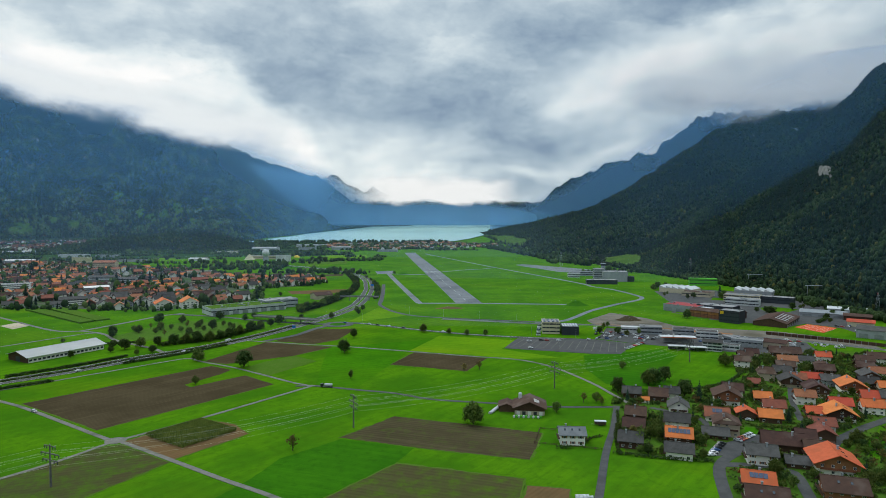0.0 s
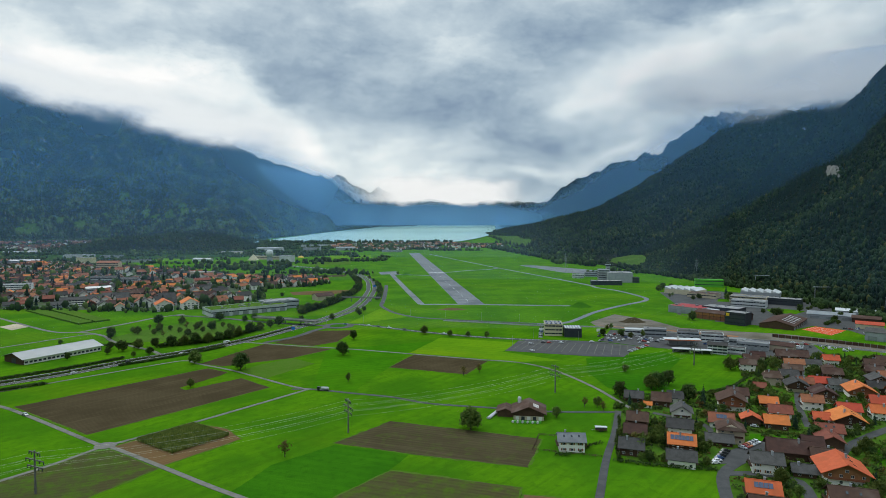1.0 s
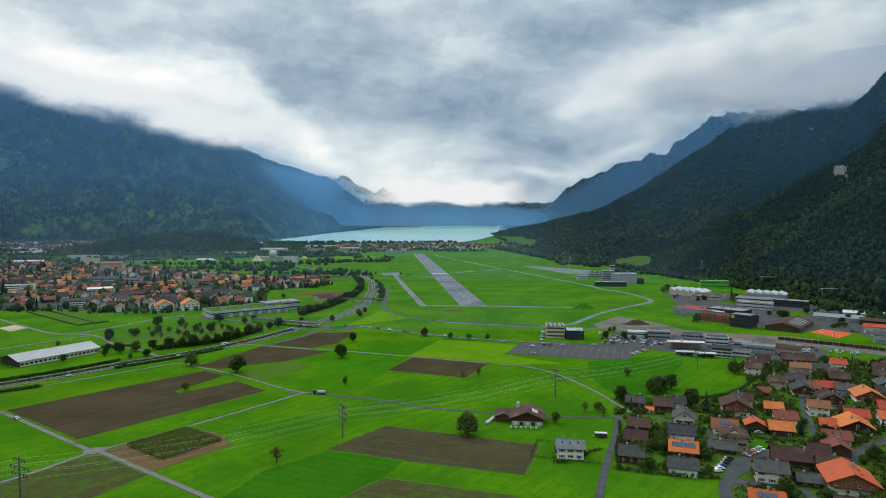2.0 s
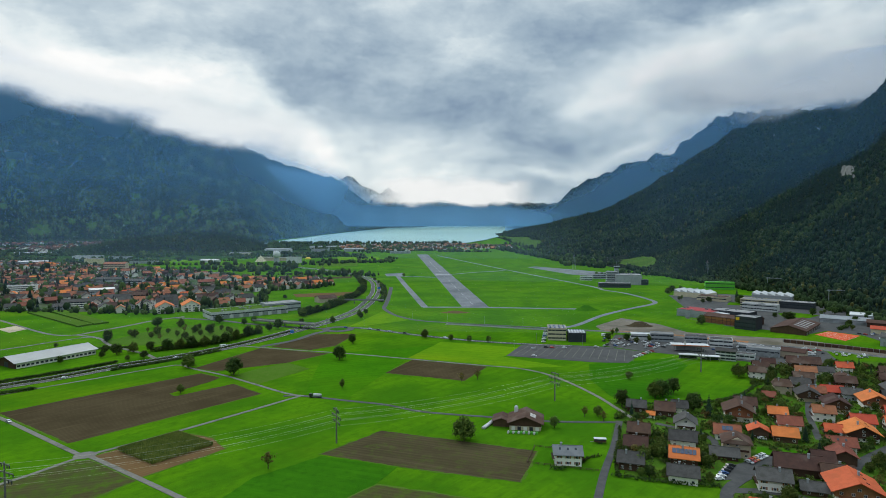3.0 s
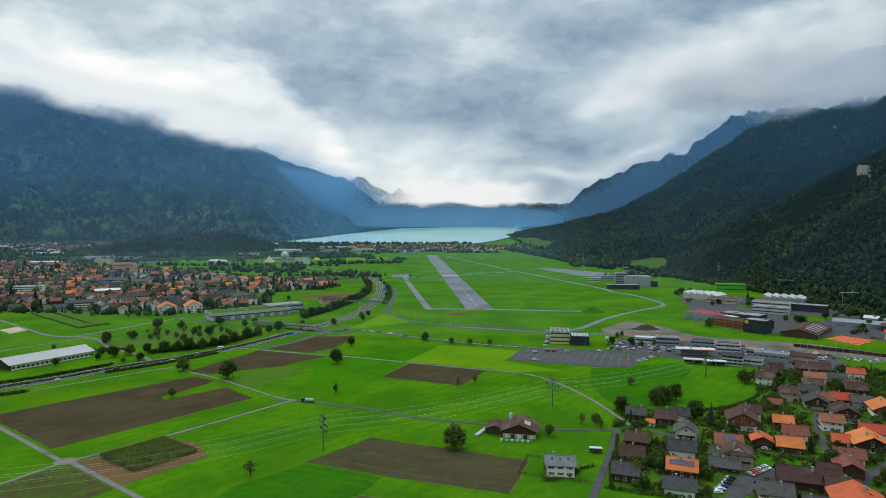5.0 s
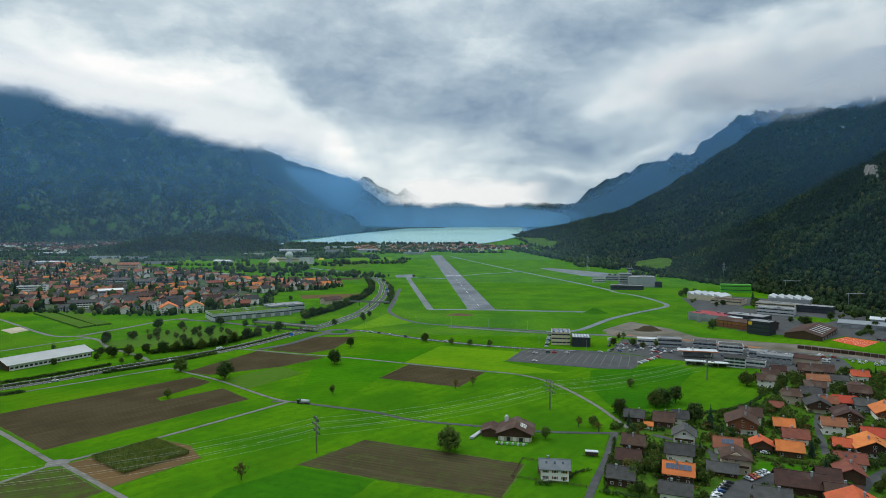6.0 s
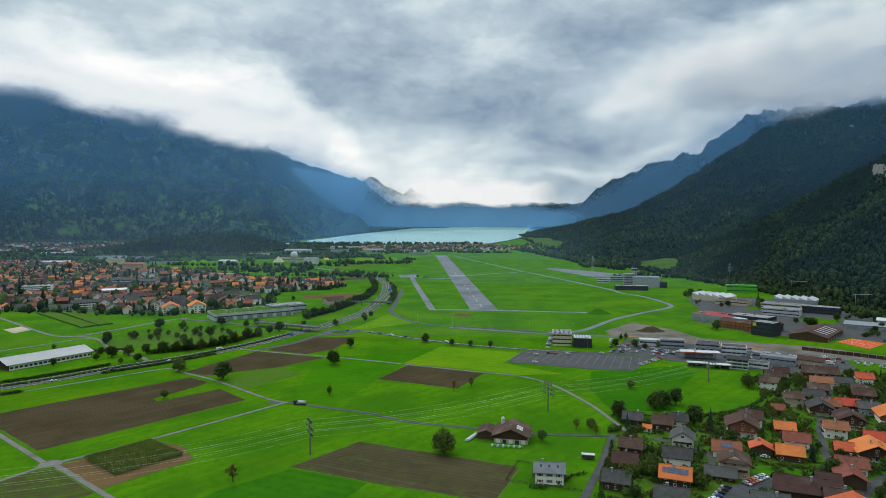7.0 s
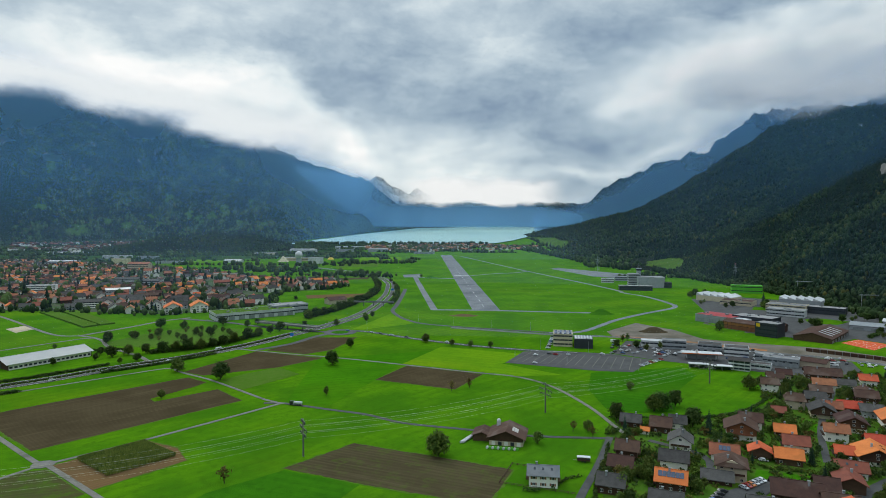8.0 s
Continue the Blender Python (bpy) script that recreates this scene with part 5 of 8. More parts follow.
def window_meshes():
    xs, zs = (-0.56, -0.48, -0.03, 0.03, 0.48, 0.56), (-0.68, -0.57, 0.57, 0.65)
    frame_mb, _ = sash(xs, zs, {(1, 1), (3, 1)}, -0.09, 0.02, False)
    far_mb, glazed = sash(xs, zs, {(1, 1), (3, 1)}, -0.06, 0.02, True)
    pane_mb = Mb().box(0, -0.01, -0.58, 1.0, 0.04, 1.16)
    shutter_mb = Mb().box(0, -0.03, -0.62, 0.50, 0.05, 1.24)
    plain = far_mb.mesh("window", FRAME_WHITE)
    plain.materials.append(GLASS)
    for n in glazed:
        plain.polygons[n].material_index = 1
    return frame_mb.mesh("window", FRAME_WHITE), pane_mb.mesh("pane", GLASS), shutter_mb.mesh("shutter", WALL_TIMBER), plain


WIN, PANE, SHUT, WIN_FAR = window_meshes()


def add_window(root, x, y, z, turn, w=1.0, h=1.0, shutters=False, near=False):
    m = pose(x, y, z, 0, 0, turn) @ Matrix.Diagonal((w, 1, h, 1))
    if not near:
        return part("window", WIN_FAR, None, root, m=m)
    win = part("window", WIN, None, root, m=m)
    part("pane", PANE, None, win)
    if shutters:
        for s in (-1, 1):
            part("shutter", SHUT, None, win, m=pose(0.86 * s, 0, 0))
    return win


def roof_mesh(w, d, h, rise, over, thick=0.28, hip=0.0):
    """A saddle roof, ridge along x; hip: how far the ridge ends are drawn in."""
    mb = Mb()
    k = rise / (d / 2)
    ex, ey = w / 2 + over, d / 2 + over
    ze, zr = h - over * k, h + rise
    for sgn in (-1, 1):
        c = [(-ex, sgn * ey, ze), (ex, sgn * ey, ze), (ex - hip, 0, zr), (-ex + hip, 0, zr)]
        if sgn > 0:
            c.reverse()
        mb.slab(c, thick)
    if hip:
        mb.slab([(ex, -ey, ze), (ex, ey, ze), (ex - hip, 0, zr)], thick)
        mb.slab([(-ex, ey, ze), (-ex, -ey, ze), (-ex + hip, 0, zr)], thick)
    mb.box(0, 0, zr - 0.12, 2 * (ex - hip), 0.35, 0.2)
    return mb


def body_mesh(w, d, z0, z1, rise=0.0):
    mb = Mb()
    if rise <= 0:
        return mb.box(0, 0, z0, w, d, z1 - z0)
    a, b = w / 2, d / 2
    v = []
    for x in (-a, a):
        v += [(x, -b, z0), (x, b, z0), (x, b, z1), (x, 0, z1 + rise), (x, -b, z1)]
    return mb.add(v, [(0, 4, 3, 2, 1), (5, 6, 7, 8, 9), (0, 5, 9, 4), (2, 7, 6, 1), (4, 9, 8, 3), (3, 8, 7, 2), (0, 1, 6, 5)])


HOUSES = []


def chalet(x, y, w, d, turn, roof, wall, label, h=5.4, rise=None, upper=None, over=1.0, solar=0, balcony=True, chimney=True, hip=0.0, windows=True, dormer=0, z=0.0, name="house", shutters=False):
    """A village house; ridge along its own x, the side towards the valley is -y."""
    rise = d * (0.25 if turn == 70 else 0.34) if rise is None else rise
    if w < 20:
        w, d, rise, h = w * 0.90, d * 0.92, rise * 0.92, h * (0.80 if h < 6.1 else 0.88)
    HOUSES.append((x, y, max(w, d) / 2))
    root = thing(name, label, "house" if name == "house" else "barn", pose(x, y, z, 0, 0, turn))
    low = h if upper is None else h * 0.48
    if upper is None:
        part("wall", body_mesh(w, d, -0.3, h, 0 if hip > d / 2 - 1 else rise - 0.15), wall, root)
    else:
        part("wall", body_mesh(w, d, -0.3, low), wall, root, "rendered ground floor")
        part("upper_wall", body_mesh(w + 0.16, d + 0.16, low + 0.01, h, rise - 0.2), upper, root, "timber-clad upper storey")
    part("roof", roof_mesh(w, d, h + 0.32, rise, over, hip=hip), roof, root)
    rnd = random.Random(int(abs(x) * 7 + abs(y) * 13))
    if chimney:
        cx, cy = rnd.uniform(-0.25, 0.25) * w, rnd.choice((-1, 1)) * d * 0.12
        c = part("chimney", Mb().box(cx, cy, h + rise * 0.5, 0.8, 0.8, rise * 0.5 + 1.1), WALL_GREY, root)
        part("chimney_cap", Mb().box(cx, cy, h + rise + 1.1, 1.05, 1.05, 0.12), METAL_GREY, c)
    if windows:
        floors = max(1, int(round(h / 2.7)))
        proud = 0.1 if upper is not None else 0.02
        for fl in range(floors):
            zc = 1.45 + fl * (h / floors)
            p = proud if zc > low else 0.02
            nx = max(2, int(w / 3.4))
            for i in range(nx):
                xx = (i + 0.5) / nx * w - w / 2
                if rnd.random() < 0.9:
                    add_window(root, xx, -d / 2 - p, zc, 0, 1.15, 0.95, shutters, y < 345)
            ny = max(2, int(d / 3.6))
            for i in range(ny):
                yy = (i + 0.5) / ny * d - d / 2
                for sgn in (-1, 1):
                    if rnd.random() < 0.8:
                        add_window(root, sgn * (w / 2 + p), yy, zc, 90 * sgn, 1.1, 0.95, shutters, y < 345)
        if rise > 2.4 and hip < 1:
            for sgn in (-1, 1):
                add_window(root, sgn * (w / 2 + proud), 0, h + 0.75, 90 * sgn, 1.3, 0.85)
    if balcony:
        long = d * 0.86
        for sgn in ((-1,) if rnd.random() < 0.4 else (-1, 1)):
            xx = sgn * (w / 2 + 0.65)
            b = Mb().box(xx, 0, h * 0.5, 1.2, long, 0.14)
            b.box(xx + sgn * 0.55, 0, h * 0.5 + 0.12, 0.08, long, 0.87)
            part("balcony", b, WALL_WOOD if upper is None else upper, root, "timber balcony")
    k = rise / (d / 2)
    tilt = math.degrees(math.atan(k))
    if solar:
        for i in range(solar):
            xx = (i - (solar - 1) / 2) * 1.75
            part("solar_panel", Mb().box(0, 0, 0.06, 1.6, d * 0.28, 0.08), SOLAR, root, "dark blue solar panel", m=pose(xx, -d * 0.24, h + 0.34 + rise - k * d * 0.24, tilt, 0, 0))
    for i in range(dormer):
        xx = (i - (dormer - 1) / 2) * w * 0.3
        part("skylight", Mb().box(0, 0, 0.02, 0.9, 1.2, 0.14), GLASS, root, "roof window", m=pose(xx, -d * 0.22, h + 0.34 + rise - k * d * 0.22, tilt, 0, 0))
    return root


ROOF_PALE = surface("roof_sheet_pale", (0.15, 0.16, 0.17), (0.20, 0.21, 0.22), 0.3, 3.0, 0.7, 0.02, 0, 0.1, spec=0.2)
O, R, B, S = ROOF_ORANGE, ROOF_RED, ROOF_BROWN, ROOF_GREY
W, C, T, K, Y = WALL_WHITE, WALL_CREAM, WALL_TIMBER, WALL_WOOD, WALL_GREY
chalet(114, 352, 11, 10, -20, B, K, "brown-roofed timber house by the village road", upper=None, h=5)
chalet(106, 332, 11, 10, -20, B, K, "brown-roofed timber house beside its twin", h=5)
chalet(97, 311, 11.5, 10, -20, S, K, "dark timber house with grey roof", h=5.2)
chalet(127, 396, 11, 9, -20, S, K, "small dark timber house with grey roof", h=4.4)
chalet(131, 383, 5, 4.5, -20, O, W, "small garden shed with orange roof", h=2.4, balcony=False, chimney=False, over=0.4)
chalet(141, 388, 11, 11, -20, B, K, "brown-roofed timber house with wide eaves", h=5)
chalet(152, 394, 9, 9, -20, S, W, "grey-roofed house beside tall trees", h=4.6)
chalet(143, 363, 12, 11, 70, S, W, "white house with dark gabled roof", h=6, rise=3.4, over=1.2)
chalet(132, 339, 13, 10, -20, S, W, "pale house with a grey roof", h=5.2)
chalet(123, 315, 13, 10.5, -20, O, K, "timber house with a bright orange roof and solar panels", h=5.6, solar=6, dormer=2)
chalet(115, 296, 13, 9, -20, S, W, "white house with dark grey roof at the meadow", h=5)
chalet(180, 380, 15, 15, 70, B, W, "large brown timber chalet with wide gable", h=7.2, upper=T, rise=3.6, over=1.6, shutters=True)
chalet(192, 396, 12, 10, -20, B, W, "brown-roofed house behind the chalet", h=6)
chalet(159, 349, 13, 10.5, -20, R, W, "white house with red roof and solar panel", h=4.6, solar=3)
chalet(153, 327, 13, 13, 70, B, C, "three-storey cream house with brown hipped roof", h=8, hip=2.0, rise=3.0, upper=None)
chalet(145, 322, 13, 8, -20, S, K, "low timber porch building with dark roof", h=3.2, balcony=False, chimney=False)
chalet(203, 381, 10, 8.5, -20, O, K, "dark timber barn with orange roof", h=4.8, balcony=False)
chalet(199, 362, 12, 9.5, -20, R, W, "white house with red-brown roof", h=5.2)
chalet(177, 352, 9, 10, 70, O, K, "timber chalet with orange gable roof", h=4.6)
chalet(187, 345, 12, 9.5, -20, O, K, "timber house with orange roof", h=4.8)
chalet(235, 433, 11, 10, -20, B, C, "yellow house with brown roof and shutters", h=6.6, hip=1.5, shutters=True)
chalet(218, 418, 7, 7, -20, R, K, "small timber shed with red roof", h=3.6, balcony=False, chimney=False)
chalet(242, 417, 13, 13, 70, S, C, "cream chalet with dark wide gable", h=6.0, upper=K, over=1.4)
chalet(245, 394, 15, 13, 70, B, W, "white chalet with broad brown gable", h=6.4, upper=K, rise=3.2, over=1.5)
chalet(227, 377, 11.5, 9, -20, R, W, "white house with orange-red roof", h=6.4)
chalet(252, 424, 10, 9, -20, R, K, "timber house with red roof", h=5)
chalet(262, 424, 13, 9, -20, O, K, "long timber house with orange roof", h=5.4)
chalet(270, 417, 12, 9, -20, S, Y, "blue-grey house with slate roof", h=5.6)
chalet(273, 401, 16, 15, 70, O, W, "large timber chalet with orange gable roof", h=6.2, upper=T, over=1.6)
chalet(241, 365, 12, 9.5, -20, O, W, "white house with bright orange roof", h=5)
chalet(228, 348, 16, 15, 70, O, W, "dark timber chalet with broad orange roof", h=6, upper=K, over=1.6, dormer=2)
chalet(217, 353, 8, 8, -20, O, K, "orange-roofed annex beside the chalet", h=4)
chalet(207, 331, 13, 9, -20, R, W, "house with red-orange roof", h=4.8, dormer=2)
chalet(198, 317, 13, 11, 70, R, K, "dark timber barn with red roof", h=5.4, balcony=False, windows=False, name="barn")
chalet(268, 376, 12, 10, -20, O, T, "timber house with orange roof", h=6)
chalet(255, 358, 12, 9.5, -20, O, W, "white house with orange roof and balcony", h=6)
chalet(277, 372, 12, 10, -20, S, Y, "grey house with slate roof", h=6.4)
chalet(296, 399, 11, 9, -20, ROOF_ORANGE, C, "yellow house with orange roof", h=5.4)
chalet(285, 446, 13, 10, -20, B, K, "timber house with a brown roof", h=5.6)
chalet(305, 428, 14, 12, 70, S, K, "dark chalet with slate gable roof", h=5.8)
chalet(292, 411, 12, 10, -20, S, K, "dark timber house with slate roof", h=5)
chalet(170, 305, 19.9, 12.5, -20, B, K, "long dark timber barn with brown roof", h=5.2, balcony=False, windows=False, name="barn")
chalet(184, 309, 9, 11, -20, B, K, "barn annex with patched brown roof", h=5.8, balcony=False, windows=False, chimney=False, name="barn")
chalet(181, 294, 13, 11, -20, B, W, "white farm house with brown roof", h=5.2)
chalet(150, 288, 13.5, 10, -20, S, W, "white house with dark slate roof and shutters", h=6.2, shutters=True)
chalet(164, 283, 10, 7, -20, S, K, "low dark annex with slate roof", h=3.4, balcony=False)
chalet(178, 279, 17.9, 18, 70, O, W, "large timber chalet with a broad bright orange roof", h=6.4, upper=T, rise=4.2, over=1.7, dormer=3)
chalet(134, 262, 13, 9.5, -20, O, W, "white house with orange roof and solar panels", h=5, solar=4)
chalet(163, 251, 17, 12, -20, B, T, "long timber house with a brown roof", h=6, dormer=2)
chalet(128, 245, 16, 12, -20, B, W, "house with broad brown roof and chimneys", h=5.4, dormer=2)
chalet(251, 491, 11, 9, -20, B, W, "white house with brown roof", h=6)
chalet(238, 471, 11, 9, -20, B, W, "white house with brown roof at the meadow's edge", h=6.4)
chalet(264, 505, 10, 8, -20, B, C, "small house with brown roof", h=5)
chalet(289, 501, 22, 11, -20, B, K, "long workshop with a brown roof", h=5, balcony=False)
chalet(276, 476, 14, 9, -20, R, W, "house with red roof", h=5.6)
chalet(265, 460, 13, 9, -20, B, K, "timber house with brown roof", h=5)
chalet(292, 480, 13, 8, -20, S, W, "low white house with pale roof", h=4.2, balcony=False)
chalet(313, 489, 11, 9, -20, O, W, "house with orange roof", h=5.4)
chalet(292, 457, 12, 10, 70, B, W, "white house with brown gable", h=5.6)
chalet(253, 444, 12, 10, -20, S, K, "dark house with slate roof", h=4.8)
chalet(335, 473, 13, 10, -20, B, K, "dark timber house with brown roof", h=5.4)
chalet(322, 455, 12, 10, -20, B, K, "timber house with a brown roof", h=5)
chalet(318, 436, 12, 10, -20, R, W, "white house with red roof", h=5.4)
chalet(345, 450, 12, 10, 70, S, W, "white house with slate roof", h=5.6)
chalet(350, 480, 14, 11, -20, B, W, "white house with brown roof beside the railway", h=5.8)
chalet(315, 405, 13, 11, 70, O, T, "timber chalet with orange roof", h=5.6)
chalet(330, 418, 12, 10, -20, B, K, "timber house with a brown roof", h=5.2)
chalet(69, 317, 13.4, 10, -6, ROOF_PALE, W, "white farm house with pale grey roof standing in meadow", h=6.2, rise=2.6, shutters=True, dormer=3)


# farm barn on the meadow
def build_farm():
    root = thing("barn", "large brown barn with fan duct on the meadow", "barn", pose(57, 369, 0, 0, 0, 80))
    part("wall", body_mesh(16, 17, -0.3, 4.2, 3.3), WALL_CREAM, root, "pale rendered wall")
    gable = Mb().add([(-8.12, -8.6, 2.3), (-8.12, 8.6, 2.3), (-8.12, 8.6, 4.3), (-8.12, 0, 7.5), (-8.12, -8.6, 4.3), (-8.0, -8.6, 2.3), (-8.0, 8.6, 2.3), (-8.0, 8.6, 4.3), (-8.0, 0, 7.5), (-8.0, -8.6, 4.3)],
                     [(4, 3, 2, 1, 0), (5, 6, 7, 8, 9), (0, 1, 6, 5), (1, 2, 7, 6), (2, 3, 8, 7), (3, 4, 9, 8), (4, 0, 5, 9)])
    part("gable_cladding", gable, WALL_WOOD, root, "brown timber cladding")
    part("roof", roof_mesh(16, 17, 4.4, 3.4, 1.4), ROOF_BROWN, root)
    tilt = math.degrees(math.atan(3.4 / 8.5))
    for i in range(4):
        part("roof_light", Mb().box(0, 0, 0, 0.7, 3.4, 0.12), FRAME_WHITE, root, "pale roof light", m=pose(-3.6 + i * 1.5, -4.0, 4.4 + 3.4 * (1 - 4.0 / 8.5) + 0.04, tilt, 0, 0))
    part("annex", body_mesh(11, 9, -0.3, 3.2, 1.5), WALL_WOOD, root, m=pose(1.5, 13.2, 0))
    part("annex_roof", roof_mesh(11, 9, 3.3, 1.6, 0.8), ROOF_BROWN, root, m=pose(1.5, 13.2, 0))
    for i in range(5):
        part("barn_door", Mb().box(-8.2, -6.4 + i * 3.2, 0, 0.12, 1.9, 2.0), WALL_BLACK if i % 2 else FRAME_WHITE, root, "stable door")
    for i in range(5):
        add_window(root, -6 + i * 3, -8.55, 2.0, 0, 1.4, 0.7)
    duct = Mb()
    duct.tube((6.5, 5.5, 4), (6.5, 5.5, 8.2), 1.1, 1.1, 12)
    duct.tube((6.5, 5.5, 8.2), (6.5, 5.5, 9.0), 1.1, 0.5, 12)
    part("silo", duct, METAL_WHITE, root, "white feed silo")
    for i in range(26):
        bx, by = 33 + (i % 13) * 0.55 + (i // 13) * 1.0, 364 + (i % 13) * 1.05
        ob = single("hay_bale", Mb().tube((-0.6, 0, 0.65), (0.6, 0, 0.65), 0.65, 0.65, 12), METAL_WHITE, "white wrapped hay bale stacked by the barn", "hay bale", group="bales by the barn")
        ob.matrix_basis = pose(bx, by, 0, 0, 0, 60)
    for i in range(12):
        ob = single("hay_bale", Mb().tube((-0.6, 0, 0.65), (0.6, 0, 0.65), 0.65, 0.65, 12), GREEN_PANEL if i % 2 else METAL_WHITE, "green and white wrapped bale before the barn", "hay bale", group="bales before the barn")
        ob.matrix_basis = pose(46 + i * 1.35, 357.0 - i * 0.2, 0, 0, 0, 75)
    for i in range(9):
        ob = single("hay_bale", Mb().tube((-0.6, 0, 0.65), (0.6, 0, 0.65), 0.65, 0.65, 12), METAL_WHITE, "white wrapped bale in a heap on grass", "hay bale", group="bales by the vegetable plot")
        ob.matrix_basis = pose(56 + (i % 5) * 1.4, 254 + (i // 5) * 1.35, 0, 0, 0, 10)


build_farm()
field("field_garden", SOIL_RED, "small vegetable plot with brown soil", (38, 267), (55, 263), (52, 250), (34, 254))


# ---- halls, works and landmarks ----
TIMBER_ORANGE = surface("timber_orange", (0.38, 0.16, 0.05), (0.30, 0.12, 0.04), 0.5, 5.0, 0.8, 0.03)
HALL_PANE = Mb().box(0, 0, -0.6, 1.0, 0.1, 1.2).mesh("window", GLASS)


def hall(x, y, w, d, h, turn, wall, roof, label, bands=0, saw=0, rise=0.0, parapet=True, doors=0, name="hall", category="building"):
    root = thing(name, label, category, pose(x, y, 0, 0, 0, turn))
    part("wall", body_mesh(w, d, -0.3, h, rise * 0.96), wall, root)
    if saw:
        for i in range(saw):
            x0 = -w / 2 + w * i / saw
            x1 = x0 + w / saw
            mb = Mb()
            mb.add([(x0, -d / 2, h), (x1, -d / 2, h), (x1, d / 2, h), (x0, d / 2, h), (x0 + 0.4, -d / 2, h + 3.4), (x0 + 0.4, d / 2, h + 3.4)],
                   [(0, 1, 4), (1, 2, 5, 4), (2, 3, 5), (3, 0, 4, 5), (3, 2, 1, 0)])
            part("saw_roof", mb, roof, root)
            part("saw_glazing", Mb().box(x0 + 0.12, 0, h + 0.5, 0.12, d * 0.94, 2.1), GLASS, root, "glazed upright side")
    elif rise:
        part("roof", roof_mesh(w, d, h + 0.3, rise, 0.7, 0.25), roof, root)
    else:
        part("roof", Mb().box(0, 0, h + 0.02, w - 0.6, d - 0.6, 0.22), roof, root)
        if parapet:
            mb = Mb()
            for cx, cy, sx, sy in ((0, -d / 2, w + 0.2, 0.35), (0, d / 2, w + 0.2, 0.35), (-w / 2, 0, 0.35, d), (w / 2, 0, 0.35, d)):
                mb.box(cx, cy, h + 0.01, sx, sy, 0.55)
            part("parapet", mb, wall, root)
        rnd = random.Random(int(x + y))
        for i in range(int(w * d / 220)):
            part("roof_unit", Mb().box(rnd.uniform(-.4, .4) * w, rnd.uniform(-.35, .35) * d, h + 0.24, rnd.uniform(1, 3), rnd.uniform(1, 2.5), rnd.uniform(.6, 1.4)), METAL_GREY, root)
    for b in range(bands):
        zc = h * (b + 0.62) / bands
        n = max(3, int(w / 3.2))
        for i in range(n):
            part("window", HALL_PANE, None, root, m=pose(-w / 2 + (i + 0.5) * w / n, -d / 2 - 0.03, zc) @ Matrix.Diagonal((w / n * 0.93, 1, 1.1, 1)))
        n = max(2, int(d / 4))
        for i in range(n):
            part("window", HALL_PANE, None, root, m=pose(-w / 2 - 0.03, -d / 2 + (i + 0.5) * d / n, zc, 0, 0, -90) @ Matrix.Diagonal((d / n * 0.75, 1, 1, 1)))
    for i in range(doors):
        part("gate", Mb().box(-w / 2 + (i + 0.5) * w / doors, -d / 2 - 0.08, 0, w / doors * 0.6, 0.1, min(4.2, h * 0.6)), METAL_GREY, root, "grey roller gate")
    return root


hall(319, 757, 42, 30, 8, -52, WALL_GREY, RED_SHEET, "factory hall with a red flat roof", doors=3)
hall(330, 737, 22, 16, 7, -52, METAL_WHITE, METAL_WHITE, "white canopy hall beside the red roof", parapet=False)
hall(327, 706, 44, 18, 7.5, -52, WALL_TIMBER, ROOF_BROWN, "long brown timber-clad hall", bands=1, rise=2.4)
hall(334, 673, 21, 18, 13, -48, WALL_BLACK, ROOF_FLAT, "tall anthracite office block", bands=3)
hall(352, 742, 42, 24, 9, -48, WALL_BLACK, ROOF_FLAT, "dark hall behind the office block", bands=1)
hall(381, 668, 66, 32, 4.2, 48, WALL_WOOD, ROOF_BROWN, "riding hall with brown roof and pale strips", rise=4.2, doors=6)
hall(352, 702, 22, 15, 6, -40, WALL_WOOD, ROOF_BROWN, "brown shed beside the riding hall", rise=2.4)
hall(436, 843, 44, 24, 9, -38, WALL_CREAM, ROOF_FLAT, "pale concrete factory building with window bands", bands=3)
hall(487, 905, 50, 32, 8, -38, WALL_GREY, METAL_WHITE, "white factory hall with saw-tooth roof", saw=5)
hall(418, 808, 40, 18, 8, -38, METAL_WHITE, ROOF_FLAT, "white office block with long window bands", bands=2)
hall(474, 826, 42, 20, 8, -38, WALL_BLACK, ROOF_FLAT, "dark grey warehouse beside the factory", bands=1)
hall(394, 950, 50, 34, 7, -48, WALL_CREAM, METAL_WHITE, "saw-tooth factory of pale concrete", saw=5)
hall(402, 905, 40, 24, 6, -40, WALL_CREAM, ROOF_BROWN, "low brown-roofed works building", bands=1)
hall(474, 1045, 44, 14, 12, -16, GREEN_PANEL, GREEN_PANEL, "bright green panelled factory building", bands=2)
hall(462, 712, 46, 24, 4.5, -36, WALL_GREY, METAL_GREY, "grey metal warehouse in the works area", rise=2.4, doors=3)
hall(508, 736, 40, 18, 4.5, -36, WALL_GREY, METAL_WHITE, "low white warehouse at the forest edge", rise=2.0)
hall(428, 578, 36, 20, 8, -42, WALL_GREY, ROOF_GREY, "blue-grey workshop with slate roof", rise=2.8, doors=3)
hall(456, 642, 24, 14, 5, -36, WALL_CREAM, ROOF_ORANGE, "orange-roofed building by the road", rise=2.2)
hall(480, 680, 26, 15, 5, -36, WALL_WOOD, ROOF_BROWN, "brown-roofed shed at the forest edge", rise=2.2)
hall(349, 1132, 44, 32, 17, -8, WALL_GREY, ROOF_FLAT, "large windowless grey hangar at the airfield")
hall(325, 1148, 19, 20, 21, -8, WALL_GREY, ROOF_FLAT, "grey multi-storey operations building at the airfield", bands=5)
